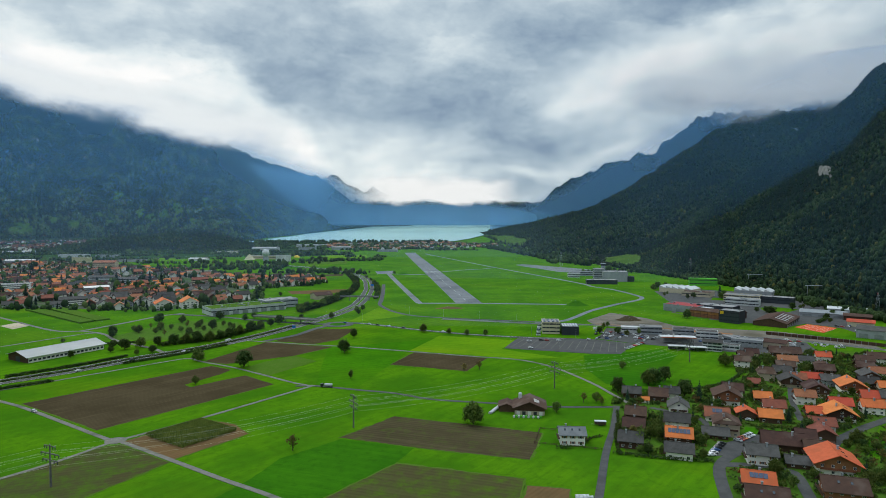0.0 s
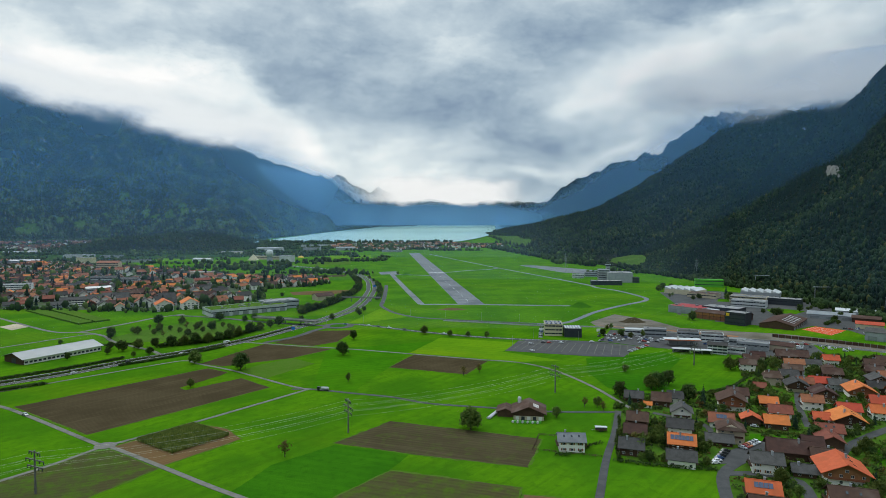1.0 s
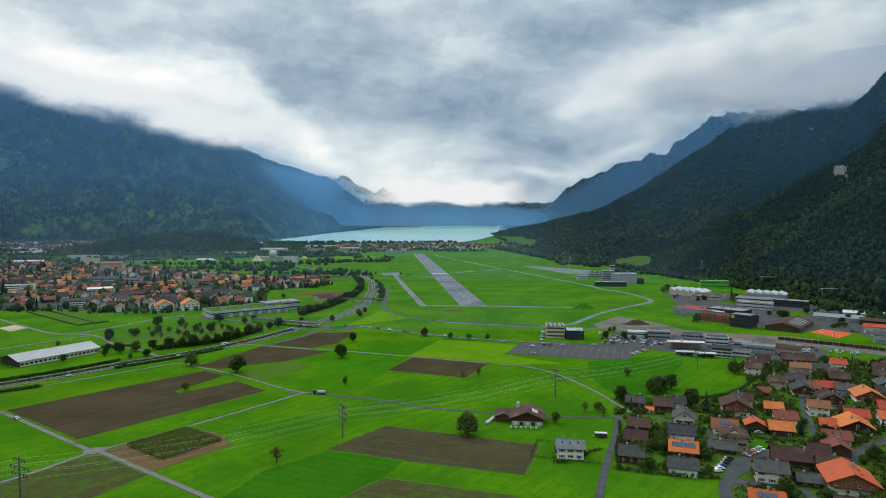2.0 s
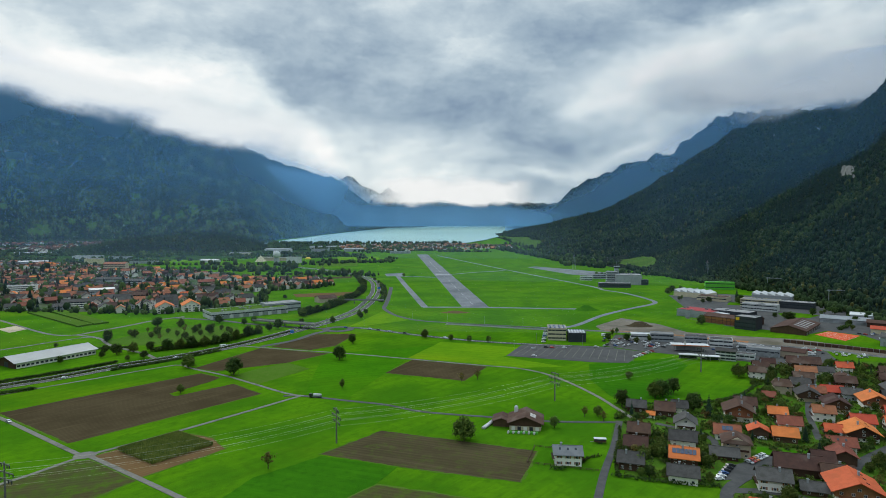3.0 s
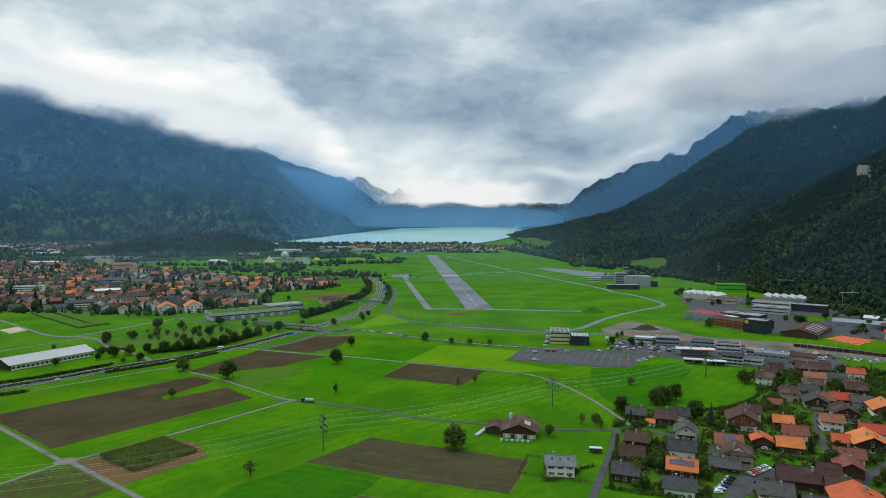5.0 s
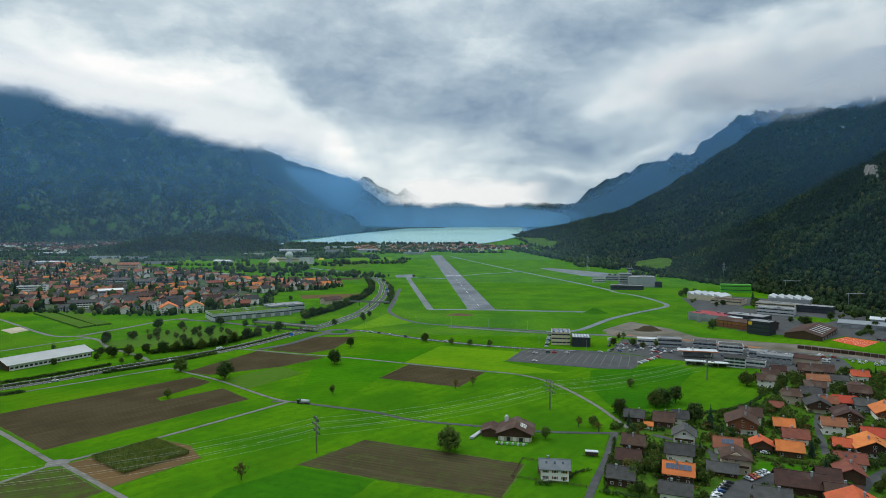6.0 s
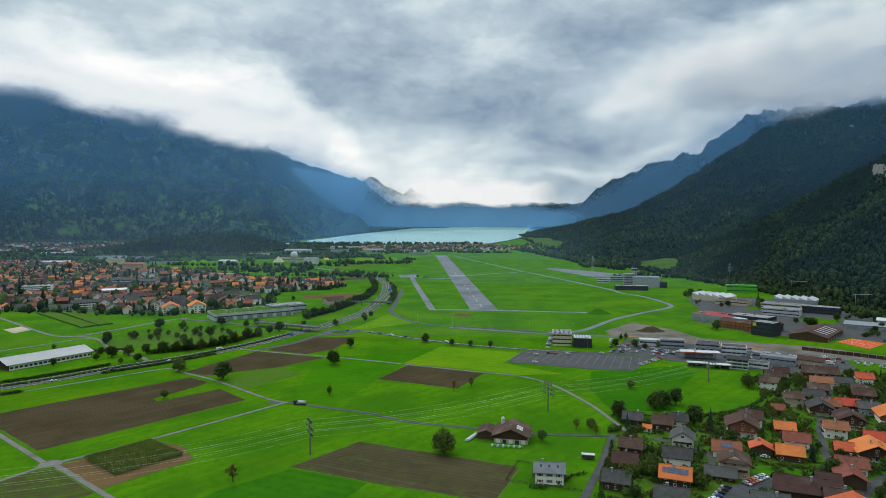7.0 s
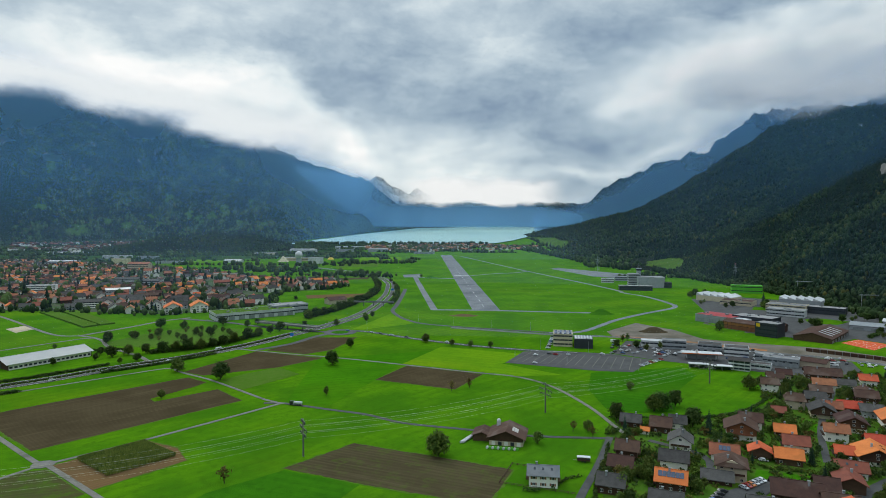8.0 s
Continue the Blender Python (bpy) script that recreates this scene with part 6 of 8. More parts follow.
hall(310, 1080, 52, 18, 7, -8, WALL_BLACK, ROOF_FLAT, "dark low hangar with glazed gates before the apron", bands=1)
hall(328, 1240, 28, 14, 8, -8, WALL_GREY, ROOF_FLAT, "low grey annex beside the airfield apron", bands=2)
hall(292, 1205, 22, 12, 7, -8, METAL_WHITE, ROOF_FLAT, "pale low building beside the airfield apron", bands=2)
hall(374, 1118, 12, 14, 9, -8, WALL_BLACK, ROOF_GREY, "dark stair block at the hangar's end", bands=2)


def build_control_tower():
    root = thing("control_tower", "grey control tower with glazed cabin and aerials", "tower", pose(338, 1164, 0, 0, 0, -8))
    part("shaft", Mb().box(0, 0, -0.3, 7, 7, 26), WALL_GREY, root)
    part("cabin", Mb().box(0, 0, 25.7, 9, 9, 3.2), GLASS, root, "glazed cabin")
    part("roof", Mb().box(0, 0, 28.9, 10, 10, 0.5), METAL_GREY, root)
    for x, y, h in ((-3, 0, 6), (0, 2, 9), (3, -2, 5)):
        part("aerial", Mb().tube((x, y, 29.4), (x, y, 29.4 + h), 0.22, 0.12, 5), METAL_GREY, root)
    for i in range(4):
        part("window", HALL_PANE, None, root, m=pose(0, -3.53, 6 + i * 5) @ Matrix.Diagonal((5, 1, 1.4, 1)))


build_control_tower()
hall(203, 619, 18, 10, 5, -15, METAL_WHITE, METAL_WHITE, "low white pavilion in the yard", bands=1)
hall(220, 610, 20, 11, 7, -15, WALL_GREY, ROOF_FLAT, "grey two-storey workshop in the yard", bands=2)
hall(246, 595, 19, 13, 7, -22, WALL_GREY, ROOF_GREY, "pale grey garage building with dark roof", bands=2, doors=3)
hall(263, 582, 19, 14, 7, -22, METAL_WHITE, ROOF_GREY, "white garage building with dark flat roof", bands=2)
hall(279, 566, 13, 11, 5, -30, WALL_GREY, ROOF_FLAT, "low grey store in the yard", bands=1)
hall(283, 547, 25, 11, 6, -34, WALL_GREY, ROOF_FLAT, "long grey flat-roofed commercial building", bands=1, doors=5)
hall(244, 531, 15, 11, 7.5, -28, METAL_WHITE, ROOF_GREY, "pale three-storey house with a slate roof", bands=3, rise=1.6)
hall(261, 534, 15, 9, 4, -32, METAL_WHITE, ROOF_GREY, "low white annex with dark roof", bands=1)
hall(305, 540, 18, 12, 5, -42, WALL_CREAM, ROOF_BROWN, "small store with a brown roof", rise=2.0)
hall(123, 622, 17, 21, 11, -8, WALL_CREAM, ROOF_FLAT, "three-storey beige office building by the car park", bands=3)
hall(140, 613, 16, 20, 8, -8, WALL_BLACK, METAL_GREY, "dark glass wing of the office building", bands=0)
hall(-222, 776, 92, 34, 8, 36, METAL_WHITE, GRASS_OLIVE, "long white commercial building with green roof", bands=1, doors=8)
hall(-190, 812, 44, 24, 10, 36, WALL_GREY, ROOF_FLAT, "grey showroom building with window bands", bands=2)
hall(-147, 893, 26, 18, 6, 36, WALL_CREAM, ROOF_BROWN, "lone farm shed with brown roof", rise=3.4)
for i, (hx, hy, hw, hd, hh, turn, wall, roof, what) in enumerate((
        (-1330, 2100, 120, 30, 7, 8, METAL_WHITE, METAL_GREY, "long pale glasshouse"), (-1030, 1880, 80, 26, 9, 4, METAL_WHITE, ROOF_FLAT, "white commercial hall"), (-930, 1870, 60, 24, 8, -6, WALL_GREY, ROOF_GREY, "grey commercial hall"),
        (-1020, 1620, 70, 24, 9, 12, WALL_GREY, METAL_GREY, "pale grey hall"), (-880, 1640, 40, 22, 15, 0, WALL_CREAM, ROOF_FLAT, "pale apartment block"), (-770, 1680, 70, 18, 6, 6, WALL_GREY, ROOF_GREY, "low grey shed"),
        (-610, 1720, 50, 20, 6, -10, METAL_WHITE, METAL_GREY, "low white shed"), (-560, 2250, 90, 36, 12, -6, METAL_WHITE, METAL_GREY, "white industrial hall"), (-420, 2300, 60, 30, 10, -6, WALL_GREY, ROOF_GREY, "grey industrial hall"),
        (-300, 2320, 70, 30, 10, 4, WALL_GREY, METAL_GREY, "grey industrial hall"), (-640, 2080, 70, 26, 8, 10, WALL_CREAM, ROOF_FLAT, "cream commercial hall"), (-440, 1240, 44, 14, 11, 10, WALL_CREAM, ROOF_FLAT, "pale apartment block"))):
    hall(hx, hy, hw, hd, hh, turn, wall, roof, what + " far across the valley", rise=2.5 if roof is METAL_GREY else 0.0)
hall(-710, 1420, 48, 18, 17, 0, WALL_CREAM, ROOF_RED, "pale yellow hotel with gables", bands=4, rise=4.0)
hall(-455, 1795, 90, 26, 9, -14, WALL_CREAM, ROOF_FLAT, "low cream hall beside the silver sphere", bands=1)
hall(-375, 1690, 34, 22, 16, -14, METAL_WHITE, ROOF_FLAT, "pale blue box hall near the sphere", bands=0)
hall(-566, 1122, 46, 14, 11, 6, METAL_WHITE, ROOF_GREY, "long white apartment building", bands=3, rise=3)
hall(-518, 1102, 36, 14, 10, 6, METAL_WHITE, ROOF_GREY, "white apartment building with grey roof", bands=3, rise=3)
hall(-508, 985, 34, 18, 8, 35, WALL_GREY, METAL_GREY, "grey glazed hall in the town", bands=1, rise=2.0)
hall(-462, 840, 34, 12, 8, 24, WALL_WHITE, ROOF_GREY, "white row of terraced houses", bands=3, rise=3.2)
hall(-420, 905, 30, 12, 9, 28, WALL_WHITE, ROOF_BROWN, "white apartment row with brown roof", bands=3, rise=3.2)
hall(-640, 1000, 40, 16, 12, 20, WALL_WHITE, ROOF_FLAT, "white flat-roofed apartment block", bands=4)
hall(-385, 1085, 26, 12, 10, 35, WALL_CREAM, ROOF_RED, "cream apartment house with red roof", bands=3, rise=3.4)
hall(-640, 860, 60, 20, 8, 12, METAL_WHITE, ROOF_FLAT, "pale commercial building in the town", bands=2)
hall(-120, 2180, 70, 18, 7, -4, WALL_GREY, ROOF_FLAT, "grey hangar at the runway's far end", doors=4)
hall(-450, 2560, 120, 30, 10, -4, METAL_WHITE, METAL_WHITE, "long pale hall near the lake", bands=1)


def build_canopy():
    root = thing("fuel_station", "white fuel station canopy with an orange band", "fuel station", pose(227, 563, 0, 0, 0, -12))
    part("canopy", Mb().box(0, 0, 5.2, 31, 10, 0.9), METAL_WHITE, root)
    part("band", Mb().box(0, -5.06, 5.3, 31, 0.12, 0.7), ROOF_ORANGE, root, "orange fascia band")
    for i in range(4):
        part("post", Mb().tube((-12 + i * 8.0, 0, 0), (-12 + i * 8.0, 0, 5.2), 0.3), METAL_GREY, root)
    part("kiosk", Mb().box(0, 3.4, 0, 22, 3, 4), WALL_GREY, root)


build_canopy()


def build_wash_bay(x, y, turn):
    root = thing("wash_bay", "white flat wash bay roof on slim posts", "canopy", pose(x, y, 0, 0, 0, turn))
    part("roof", Mb().box(0, 0, 3.4, 15, 6, 0.5), METAL_WHITE, root)
    for sx in (-6.8, 0, 6.8):
        for sy in (-2.6, 2.6):
            part("post", Mb().tube((sx, sy, -0.2), (sx, sy, 3.4), 0.14, 0.14, 6), METAL_GREY, root)
    part("screen", Mb().box(0, 2.7, 0, 14, 0.2, 2.6), GLASS, root, "glazed screen")


build_wash_bay(214, 533, -14)
build_wash_bay(229, 527, -14)


def build_roof_strips():
    root = bpy.data.objects["hall.005"]
    for i in range(5):
        part("roof_strip", Mb().box(0, 0, 0.06, 2.0, 12.0, 0.14), METAL_WHITE, root, "pale translucent roof strip", m=pose(-20 + i * 9.0, -8.2, 6.85, math.degrees(math.atan(4.2 / 16)), 0, 0))
    for wing, n, span, deep, z in (("three-storey beige", 4, 17, 21, 11.26), ("dark glass wing", 6, 16, 20, 8.26)):
        ob = next(o for o in bpy.data.objects if o.get("label", "").startswith(wing))
        for i in range(n):
            part("skylight", Mb().box((i - (n - 1) / 2) * span / n, 0, z, span / n * 0.45, deep * 0.78, 0.5), SOLAR if n == 4 else METAL_WHITE, ob, "long roof light")
    long_hall = next(o for o in bpy.data.objects if o.get("label", "").startswith("long brown timber-clad"))
    part("cladding_band", Mb().box(0, -9.1, 4.3, 43.6, 0.16, 2.6), TIMBER_ORANGE, long_hall, "orange-stained timber band")
    for i in range(11):
        part("cladding_post", Mb().box(-21 + i * 4.2, -9.2, 0, 0.35, 0.2, 7.2), WALL_WOOD, long_hall)
    sign = bpy.data.objects["hall.003"]
    part("sign_board", Mb().box(-7.5, -9.15, 9.3, 3.6, 0.2, 3.2), YELLOW, sign, "yellow square sign")


build_roof_strips()


def build_long_barn():
    root = thing("barn", "long stable barn with pale metal roof", "barn", pose(-309, 536, 0, 0, 0, 59))
    part("wall", body_mesh(62, 28, -0.3, 4.6, 3.4), WALL_WOOD, root)
    part("roof", roof_mesh(63, 29, 4.7, 3.6, 1.0, 0.2), METAL_ROOF, root, "pale grey metal roof")
    part("lower_wall", Mb().box(0, -14.1, 0, 61, 0.15, 4.3), FRAME_WHITE, root, "pale concrete base wall")
    # stable openings: their dark inside is painted as anthracite panels on the wall
    for i in range(18):
        part("stable_opening", Mb().box(-29 + i * 3.4, -14.2, 1.1, 2.2, 0.12, 1.5), WALL_BLACK, root)
    part("gable_door", Mb().box(-31.1, 0, 0, 0.15, 6, 4), WALL_BLACK, root)


build_long_barn()


def build_twin_gables():
    for x, y in ((-329, 797), (-303, 812)):
        root = thing("apartment_house", "pale apartment house with bright orange gable roof", "house", pose(x, y, 0, 0, 0, 118), "twin gabled apartment houses")
        part("wall", body_mesh(24, 20, -0.3, 8.5, 5.2), WALL_WHITE, root)
        part("roof", roof_mesh(24, 20, 8.5, 5.4, 1.0), ROOF_ORANGE, root)
        for f in range(3):
            for i in range(4):
                add_window(root, -12.05, -7.2 + i * 4.8, 1.6 + f * 2.8, -90, 2.2, 1.2)
            for i in range(5):
                add_window(root, -9.6 + i * 4.8, -10.05, 1.6 + f * 2.8, 0, 2.0, 1.2)


build_twin_gables()


def build_dome():
    root = thing("dome_tower", "silver panelled sphere on a low hall", "landmark", pose(-430, 1722, 0))
    bm = bmesh.new()
    bmesh.ops.create_icosphere(bm, subdivisions=3, radius=10.5)
    for v in bm.verts:
        v.co.z += 21
    me = bpy.data.meshes.new("sphere")
    bm.to_mesh(me)
    bm.free()
    me.materials.append(METAL_WHITE)
    part("sphere", me, None, root, "silver panelled sphere")
    part("drum", Mb().tube((0, 0, -0.3), (0, 0, 12), 8, 7, 16), WALL_GREY, root)
    mb = Mb()
    mb.add([(-66, 20, 0), (-40, 20, 0), (-40, 46, 0), (-66, 46, 0), (-53, 33, 17)], [(3, 2, 1, 0), (0, 1, 4), (1, 2, 4), (2, 3, 4), (3, 0, 4)])
    single("pyramid_hall", mb, WALL_CREAM, "sand-coloured pyramid hall beside the sphere", "building").matrix_basis = pose(-430, 1722, 0)


build_dome()


def build_yellow_dome():
    mb = Mb()
    n, m = 18, 6
    for j in range(m):
        a = math.pi / 2 * j / m
        for i in range(n):
            w = 6.28319 * i / n
            mb.v.append((math.cos(w) * 9 * math.cos(a), math.sin(w) * 9 * math.cos(a), 6.5 * math.sin(a) - 0.1))
    mb.v.append((0, 0, 6.5))
    for j in range(m - 1):
        mb.f += [(j * n + i, j * n + (i + 1) % n, (j + 1) * n + (i + 1) % n, (j + 1) * n + i) for i in range(n)]
    mb.f += [((m - 1) * n + i, (m - 1) * n + (i + 1) % n, m * n) for i in range(n)]
    single("dome_tent", mb, YELLOW, "yellow dome tent beside the halls", "tent", smooth=True).matrix_basis = pose(-373, 1860, 0)


build_yellow_dome()


# ---- power line ----
POLES = [(-281, 203), (-162, 273.5), (-43, 343), (82, 416), (205, 488)]
ARMS = [(17.2, 3.4), (14.0, 5.6), (11.2, 4.6)]


CONCRETE_DARK = surface("weathered_concrete", (0.10, 0.10, 0.095), (0.15, 0.148, 0.14), 0.4, 2.0, 0.9, 0.01)


def build_pole():
    root = thing("power_pole", "concrete power pole with three crossarms", "power pole", None, "poles of the power line")
    part("mast", Mb().tube((0, 0, -0.3), (0, 0, 18), 0.46, 0.30, 8), CONCRETE_DARK, root)
    for z, half in ARMS:
        arm = part("crossarm", Mb().box(0, 0, z, 0.42, 2 * half, 0.42), CONCRETE_DARK, root)
        for s in (-1, 1):
            for f in (0.55, 1.0):
                part("insulator", Mb().tube((0, s * half * f, z), (0, s * half * f, z - 1.1), 0.2, 0.2, 6), WALL_BLACK, arm)
    part("cap", Mb().box(0, 0, 18, 0.4, 0.4, 0.3), METAL_GREY, root)
    return root


first_pole = build_pole()
turn_line = math.degrees(math.atan2(70, 119.5))
for i, (px, py) in enumerate(POLES):
    if i == 0:
        first_pole.matrix_basis = pose(px, py, 0, 0, 0, turn_line)
    else:
        copy_thing(first_pole, pose(px, py, 0, 0, 0, turn_line + (34 if i == 1 else 0)))
WIRE = surface("aluminium_wire", (0.50, 0.50, 0.38), (0.42, 0.42, 0.32), 0.5, 2.0, 0.7, 0, 0.0)
side_dir = Vector((-math.sin(radians(turn_line)), math.cos(radians(turn_line)), 0))
for z, half in ARMS:
    for s in ((-half, half) if z != 14.0 else (-half, -half * 0.55, half * 0.55, half)):
        for (ax, ay), (bx, by) in zip(POLES, POLES[1:]):
            mb = Mb()
            a, b = Vector((ax, ay, z - 0.9)) + side_dir * s, Vector((bx, by, z - 0.9)) + side_dir * s
            pts = [a.lerp(b, i / 10) - Vector((0, 0, 3.0 * 4 * (i / 10) * (1 - i / 10))) for i in range(11)]
            for p in pts:
                o = len(mb.v)
                mb.v += [(p.x, p.y, p.z + 0.022), (p.x + 0.015, p.y - 0.022, p.z - 0.015), (p.x - 0.015, p.y + 0.022, p.z - 0.015)]
                if o:
                    mb.f += [(o - 3 + i, o - 3 + (i + 1) % 3, o + (i + 1) % 3, o + i) for i in range(3)]
            single("power_cable", mb, WIRE, "thin sagging aluminium power cable", "cable", group="cables of the power line")


def build_lattice(x, y, h, arms, top):
    root = thing("pylon", "steel lattice pylon with a red top", "pylon", pose(x, y, 0, 0, 0, 30))
    b, t = h * 0.09, h * 0.018
    mb = Mb()
    for sx in (-1, 1):
        for sy in (-1, 1):
            mb.tube((sx * b, sy * b, -0.3), (sx * t, sy * t, h), 0.22, 0.14, 4)
    for j in range(7):
        f, g = j / 7, (j + 1) / 7
        r0, r1 = b + (t - b) * f, b + (t - b) * g
        for sx, sy, tx, ty in ((-1, -1, 1, -1), (1, -1, 1, 1), (1, 1, -1, 1), (-1, 1, -1, -1)):
            mb.tube((sx * r0, sy * r0, h * f), (tx * r1, ty * r1, h * g), 0.09, 0.09, 3)
    part("lattice", mb, METAL_GREY, root)
    for z in arms:
        part("crossarm", Mb().box(0, 0, h * z, h * 0.34, 0.4, 0.4), METAL_GREY, root)
    part("top", Mb().tube((0, 0, h * 0.9), (0, 0, h), 0.7, 0.5, 6), top, root, "red painted top")


build_lattice(527, 712, 27, (0.55, 0.72, 0.86), RED_SHEET)
build_lattice(531, 1222, 36, (0.6, 0.75, 0.88), RED_SHEET)
build_lattice(330, 1480, 34, (0.6, 0.75, 0.88), METAL_GREY)


def build_gantry(x0, y0, x1, y1, h):
    root = thing("gantry", "steel portal of the railway power line", "gantry")
    part("post", Mb().tube((x0, y0, -0.3), (x0, y0, h), 0.5, 0.4, 6), METAL_GREY, root)
    part("post", Mb().tube((x1, y1, -0.3), (x1, y1, h), 0.5, 0.4, 6), METAL_GREY, root)
    part("beam", Mb().tube((x0 - 3, y0, h - 1.0), (x1 + 3, y1, h - 1.0), 0.5, 0.5, 6), METAL_GREY, root)


build_gantry(540, 1020, 566, 1010, 22)
build_gantry(528, 845, 556, 842, 22)


# ---- the town across the motorway ----
def inside(x, y, poly):
    hit = False
    for (ax, ay), (bx, by) in zip(poly, poly[1:] + poly[:1]):
        if (ay > y) != (by > y) and x < (bx - ax) * (y - ay) / (by - ay) + ax:
            hit = not hit
    return hit


TOWN_PANE = Mb().box(0, -0.02, -0.65, 1.6, 0.08, 1.3).mesh("window", GLASS)


def town_house(seed, w, d, h, roof, wall, label):
    root = thing("town_house", label, "house", None, "houses of the town")
    part("wall", body_mesh(w, d, -0.3, h * 0.88, d * 0.32), wall, root)
    part("roof", roof_mesh(w, d, h * 0.88 + 0.2, d * 0.34, 1.0), roof, root)
    floors = max(2, int(h / 2.7))
    for f in range(floors):
        for i in (0, 2):
            part("window", TOWN_PANE, None, root, m=pose((i - 1) * w * 0.26, -d / 2 - 0.03, 1.4 + f * h * 0.84 / floors))
        part("window", TOWN_PANE, None, root, m=pose(-w / 2 - 0.03, -d * 0.2, 1.4 + f * h * 0.84 / floors, 0, 0, -90))
    return root


TOWN_KINDS = [town_house(1, 13, 11, 6.5, R, W, "white town house with red roof"), town_house(2, 14, 11, 7.0, B, W, "white town house with brown roof"),
              town_house(3, 12, 11, 6.0, B, K, "dark timber house with brown roof"), town_house(4, 16, 12, 8.5, S, W, "pale apartment house with slate roof"),
              town_house(5, 12, 10, 6.0, O, C, "cream house with orange roof"), town_house(6, 13, 11, 6.0, R, K, "timber house with red-brown roof"),
              town_house(7, 20, 12, 9.0, S, W, "long pale apartment house with grey roof"), town_house(8, 12, 10, 5.5, S, Y, "grey house with slate roof")]
TOWN = [(-600, 800), (-520, 812), (-345, 790), (-268, 815), (-262, 850), (-238, 880), (-262, 930), (-300, 960), (-270, 1030), (-205, 1060), (-180, 1130), (-215, 1200), (-330, 1220), (-420, 1260), (-520, 1370), (-700, 1480), (-1000, 1640), (-1500, 1800), (-1700, 1500), (-1000, 1000)]
GREENS = [(-330, 880, 28), (-455, 1180, 40), (-560, 1260, 45), (-640, 1330, 40), (-350, 1150, 30), (-900, 1450, 50), (-310, 1000, 32)]
BUILT = [(-328, 797, 30), (-303, 812, 30), (-566, 1122, 28), (-518, 1102, 24), (-508, 985, 26), (-462, 840, 22), (-420, 905, 22), (-640, 1000, 26), (-385, 1085, 20), (-640, 860, 34), (-710, 1420, 30), (-222, 776, 50), (-190, 812, 30)]


def build_town():
    rng = np.random.default_rng(5)
    spots = []
    step = 21.0
    for i in range(-85, 0):
        for j in range(36, 92):
            x, y = i * step + rng.uniform(-6, 6) + (j % 2) * step / 2, j * step + rng.uniform(-6, 6)
            if not inside(x, y, TOWN) or x < -0.80 * y - 130:
                continue
            if any((x - a) ** 2 + (y - b) ** 2 < c * c for a, b, c in GREENS + BUILT) or noise.noise((x / 90, y / 90, 4.0)) > 0.42:
                continue
            spots.append((x, y))
    spots.sort(key=lambda p: p[0] ** 2 + p[1] ** 2)
    street = 35
    rest = []
    first = set()
    weights = [0.24, 0.15, 0.09, 0.14, 0.14, 0.11, 0.07, 0.06]
    for n, (x, y) in enumerate(spots):
        k = int(rng.choice(8, p=weights))
        if n < 30 and k in (4,):
            k = 3
        turn = street + rng.normal(0, 8) + (90 if rng.random() < 0.45 else 0)
        if n < 112:
            m = pose(x, y, 0, 0, 0, turn)
            if k not in first:
                first.add(k)
                TOWN_KINDS[k].matrix_basis = m
            else:
                copy_thing(TOWN_KINDS[k], m)
        else:
            rest.append((x, y, turn, k))
    for k in range(8):
        if k not in first:
            TOWN_KINDS[k].matrix_basis = pose(-600 - 20 * k, 1180, 0)
    far_houses("town_houses", rest, "packed houses of the town with red and brown roofs", 11)
    return spots


def far_houses(name, spots, label, seed, z=0.0, squash=False):
    """Houses too far off to be told apart, walls and roofs joined by colour."""
    rng = np.random.default_rng(seed)
    walls, roofs = {0: Mb(), 1: Mb()}, {0: Mb(), 1: Mb(), 2: Mb(), 3: Mb()}
    panes = Mb()
    for x, y, turn, k in spots:
        w, d, h = rng.uniform(10, 17), rng.uniform(9, 12), rng.uniform(4.4, 7)
        r = d * 0.33
        q = radians(turn)
        base = Vector((x, y, z))
        pt = far(base) if squash else base
        s = ((pt - HUB).length / (base - HUB).length) if squash else 1.0
        m = Matrix.Translation(pt) @ Matrix.Rotation(q, 4, "Z") @ Matrix.Scale(s, 4)
        for src, dst in ((body_mesh(w, d, -0.3, h, r * 0.95), walls[0 if k not in (2, 5) else 1]), (roof_mesh(w, d, h, r, 0.9), roofs[{0: 0, 1: 1, 2: 1, 3: 2, 4: 3, 5: 0, 6: 2, 7: 2}[k]])):
            dst.add([m @ Vector(v) for v in src.v], src.f)
        win = Mb()
        for f in range(2):
            for i in range(3):
                win.box((i - 1) * w * 0.3, -d / 2 - 0.06, 1.0 + f * 2.7, 1.5, 0.1, 1.3)
        panes.add([m @ Vector(v) for v in win.v], win.f)
    for mb, mt, what in ((walls[0], WALL_WHITE, "white_walls"), (walls[1], WALL_WOOD, "timber_walls"), (roofs[0], ROOF_RED, "red_roofs"), (roofs[1], ROOF_BROWN, "brown_roofs"), (roofs[2], ROOF_GREY, "slate_roofs"), (roofs[3], ROOF_ORANGE, "orange_roofs"), (panes, GLASS, "windows")):
        if mb.v:
            tagged(new(name + "_" + what, mb.mesh(name, mt)), label, "houses", kind="stuff")


TOWN_SPOTS = build_town()


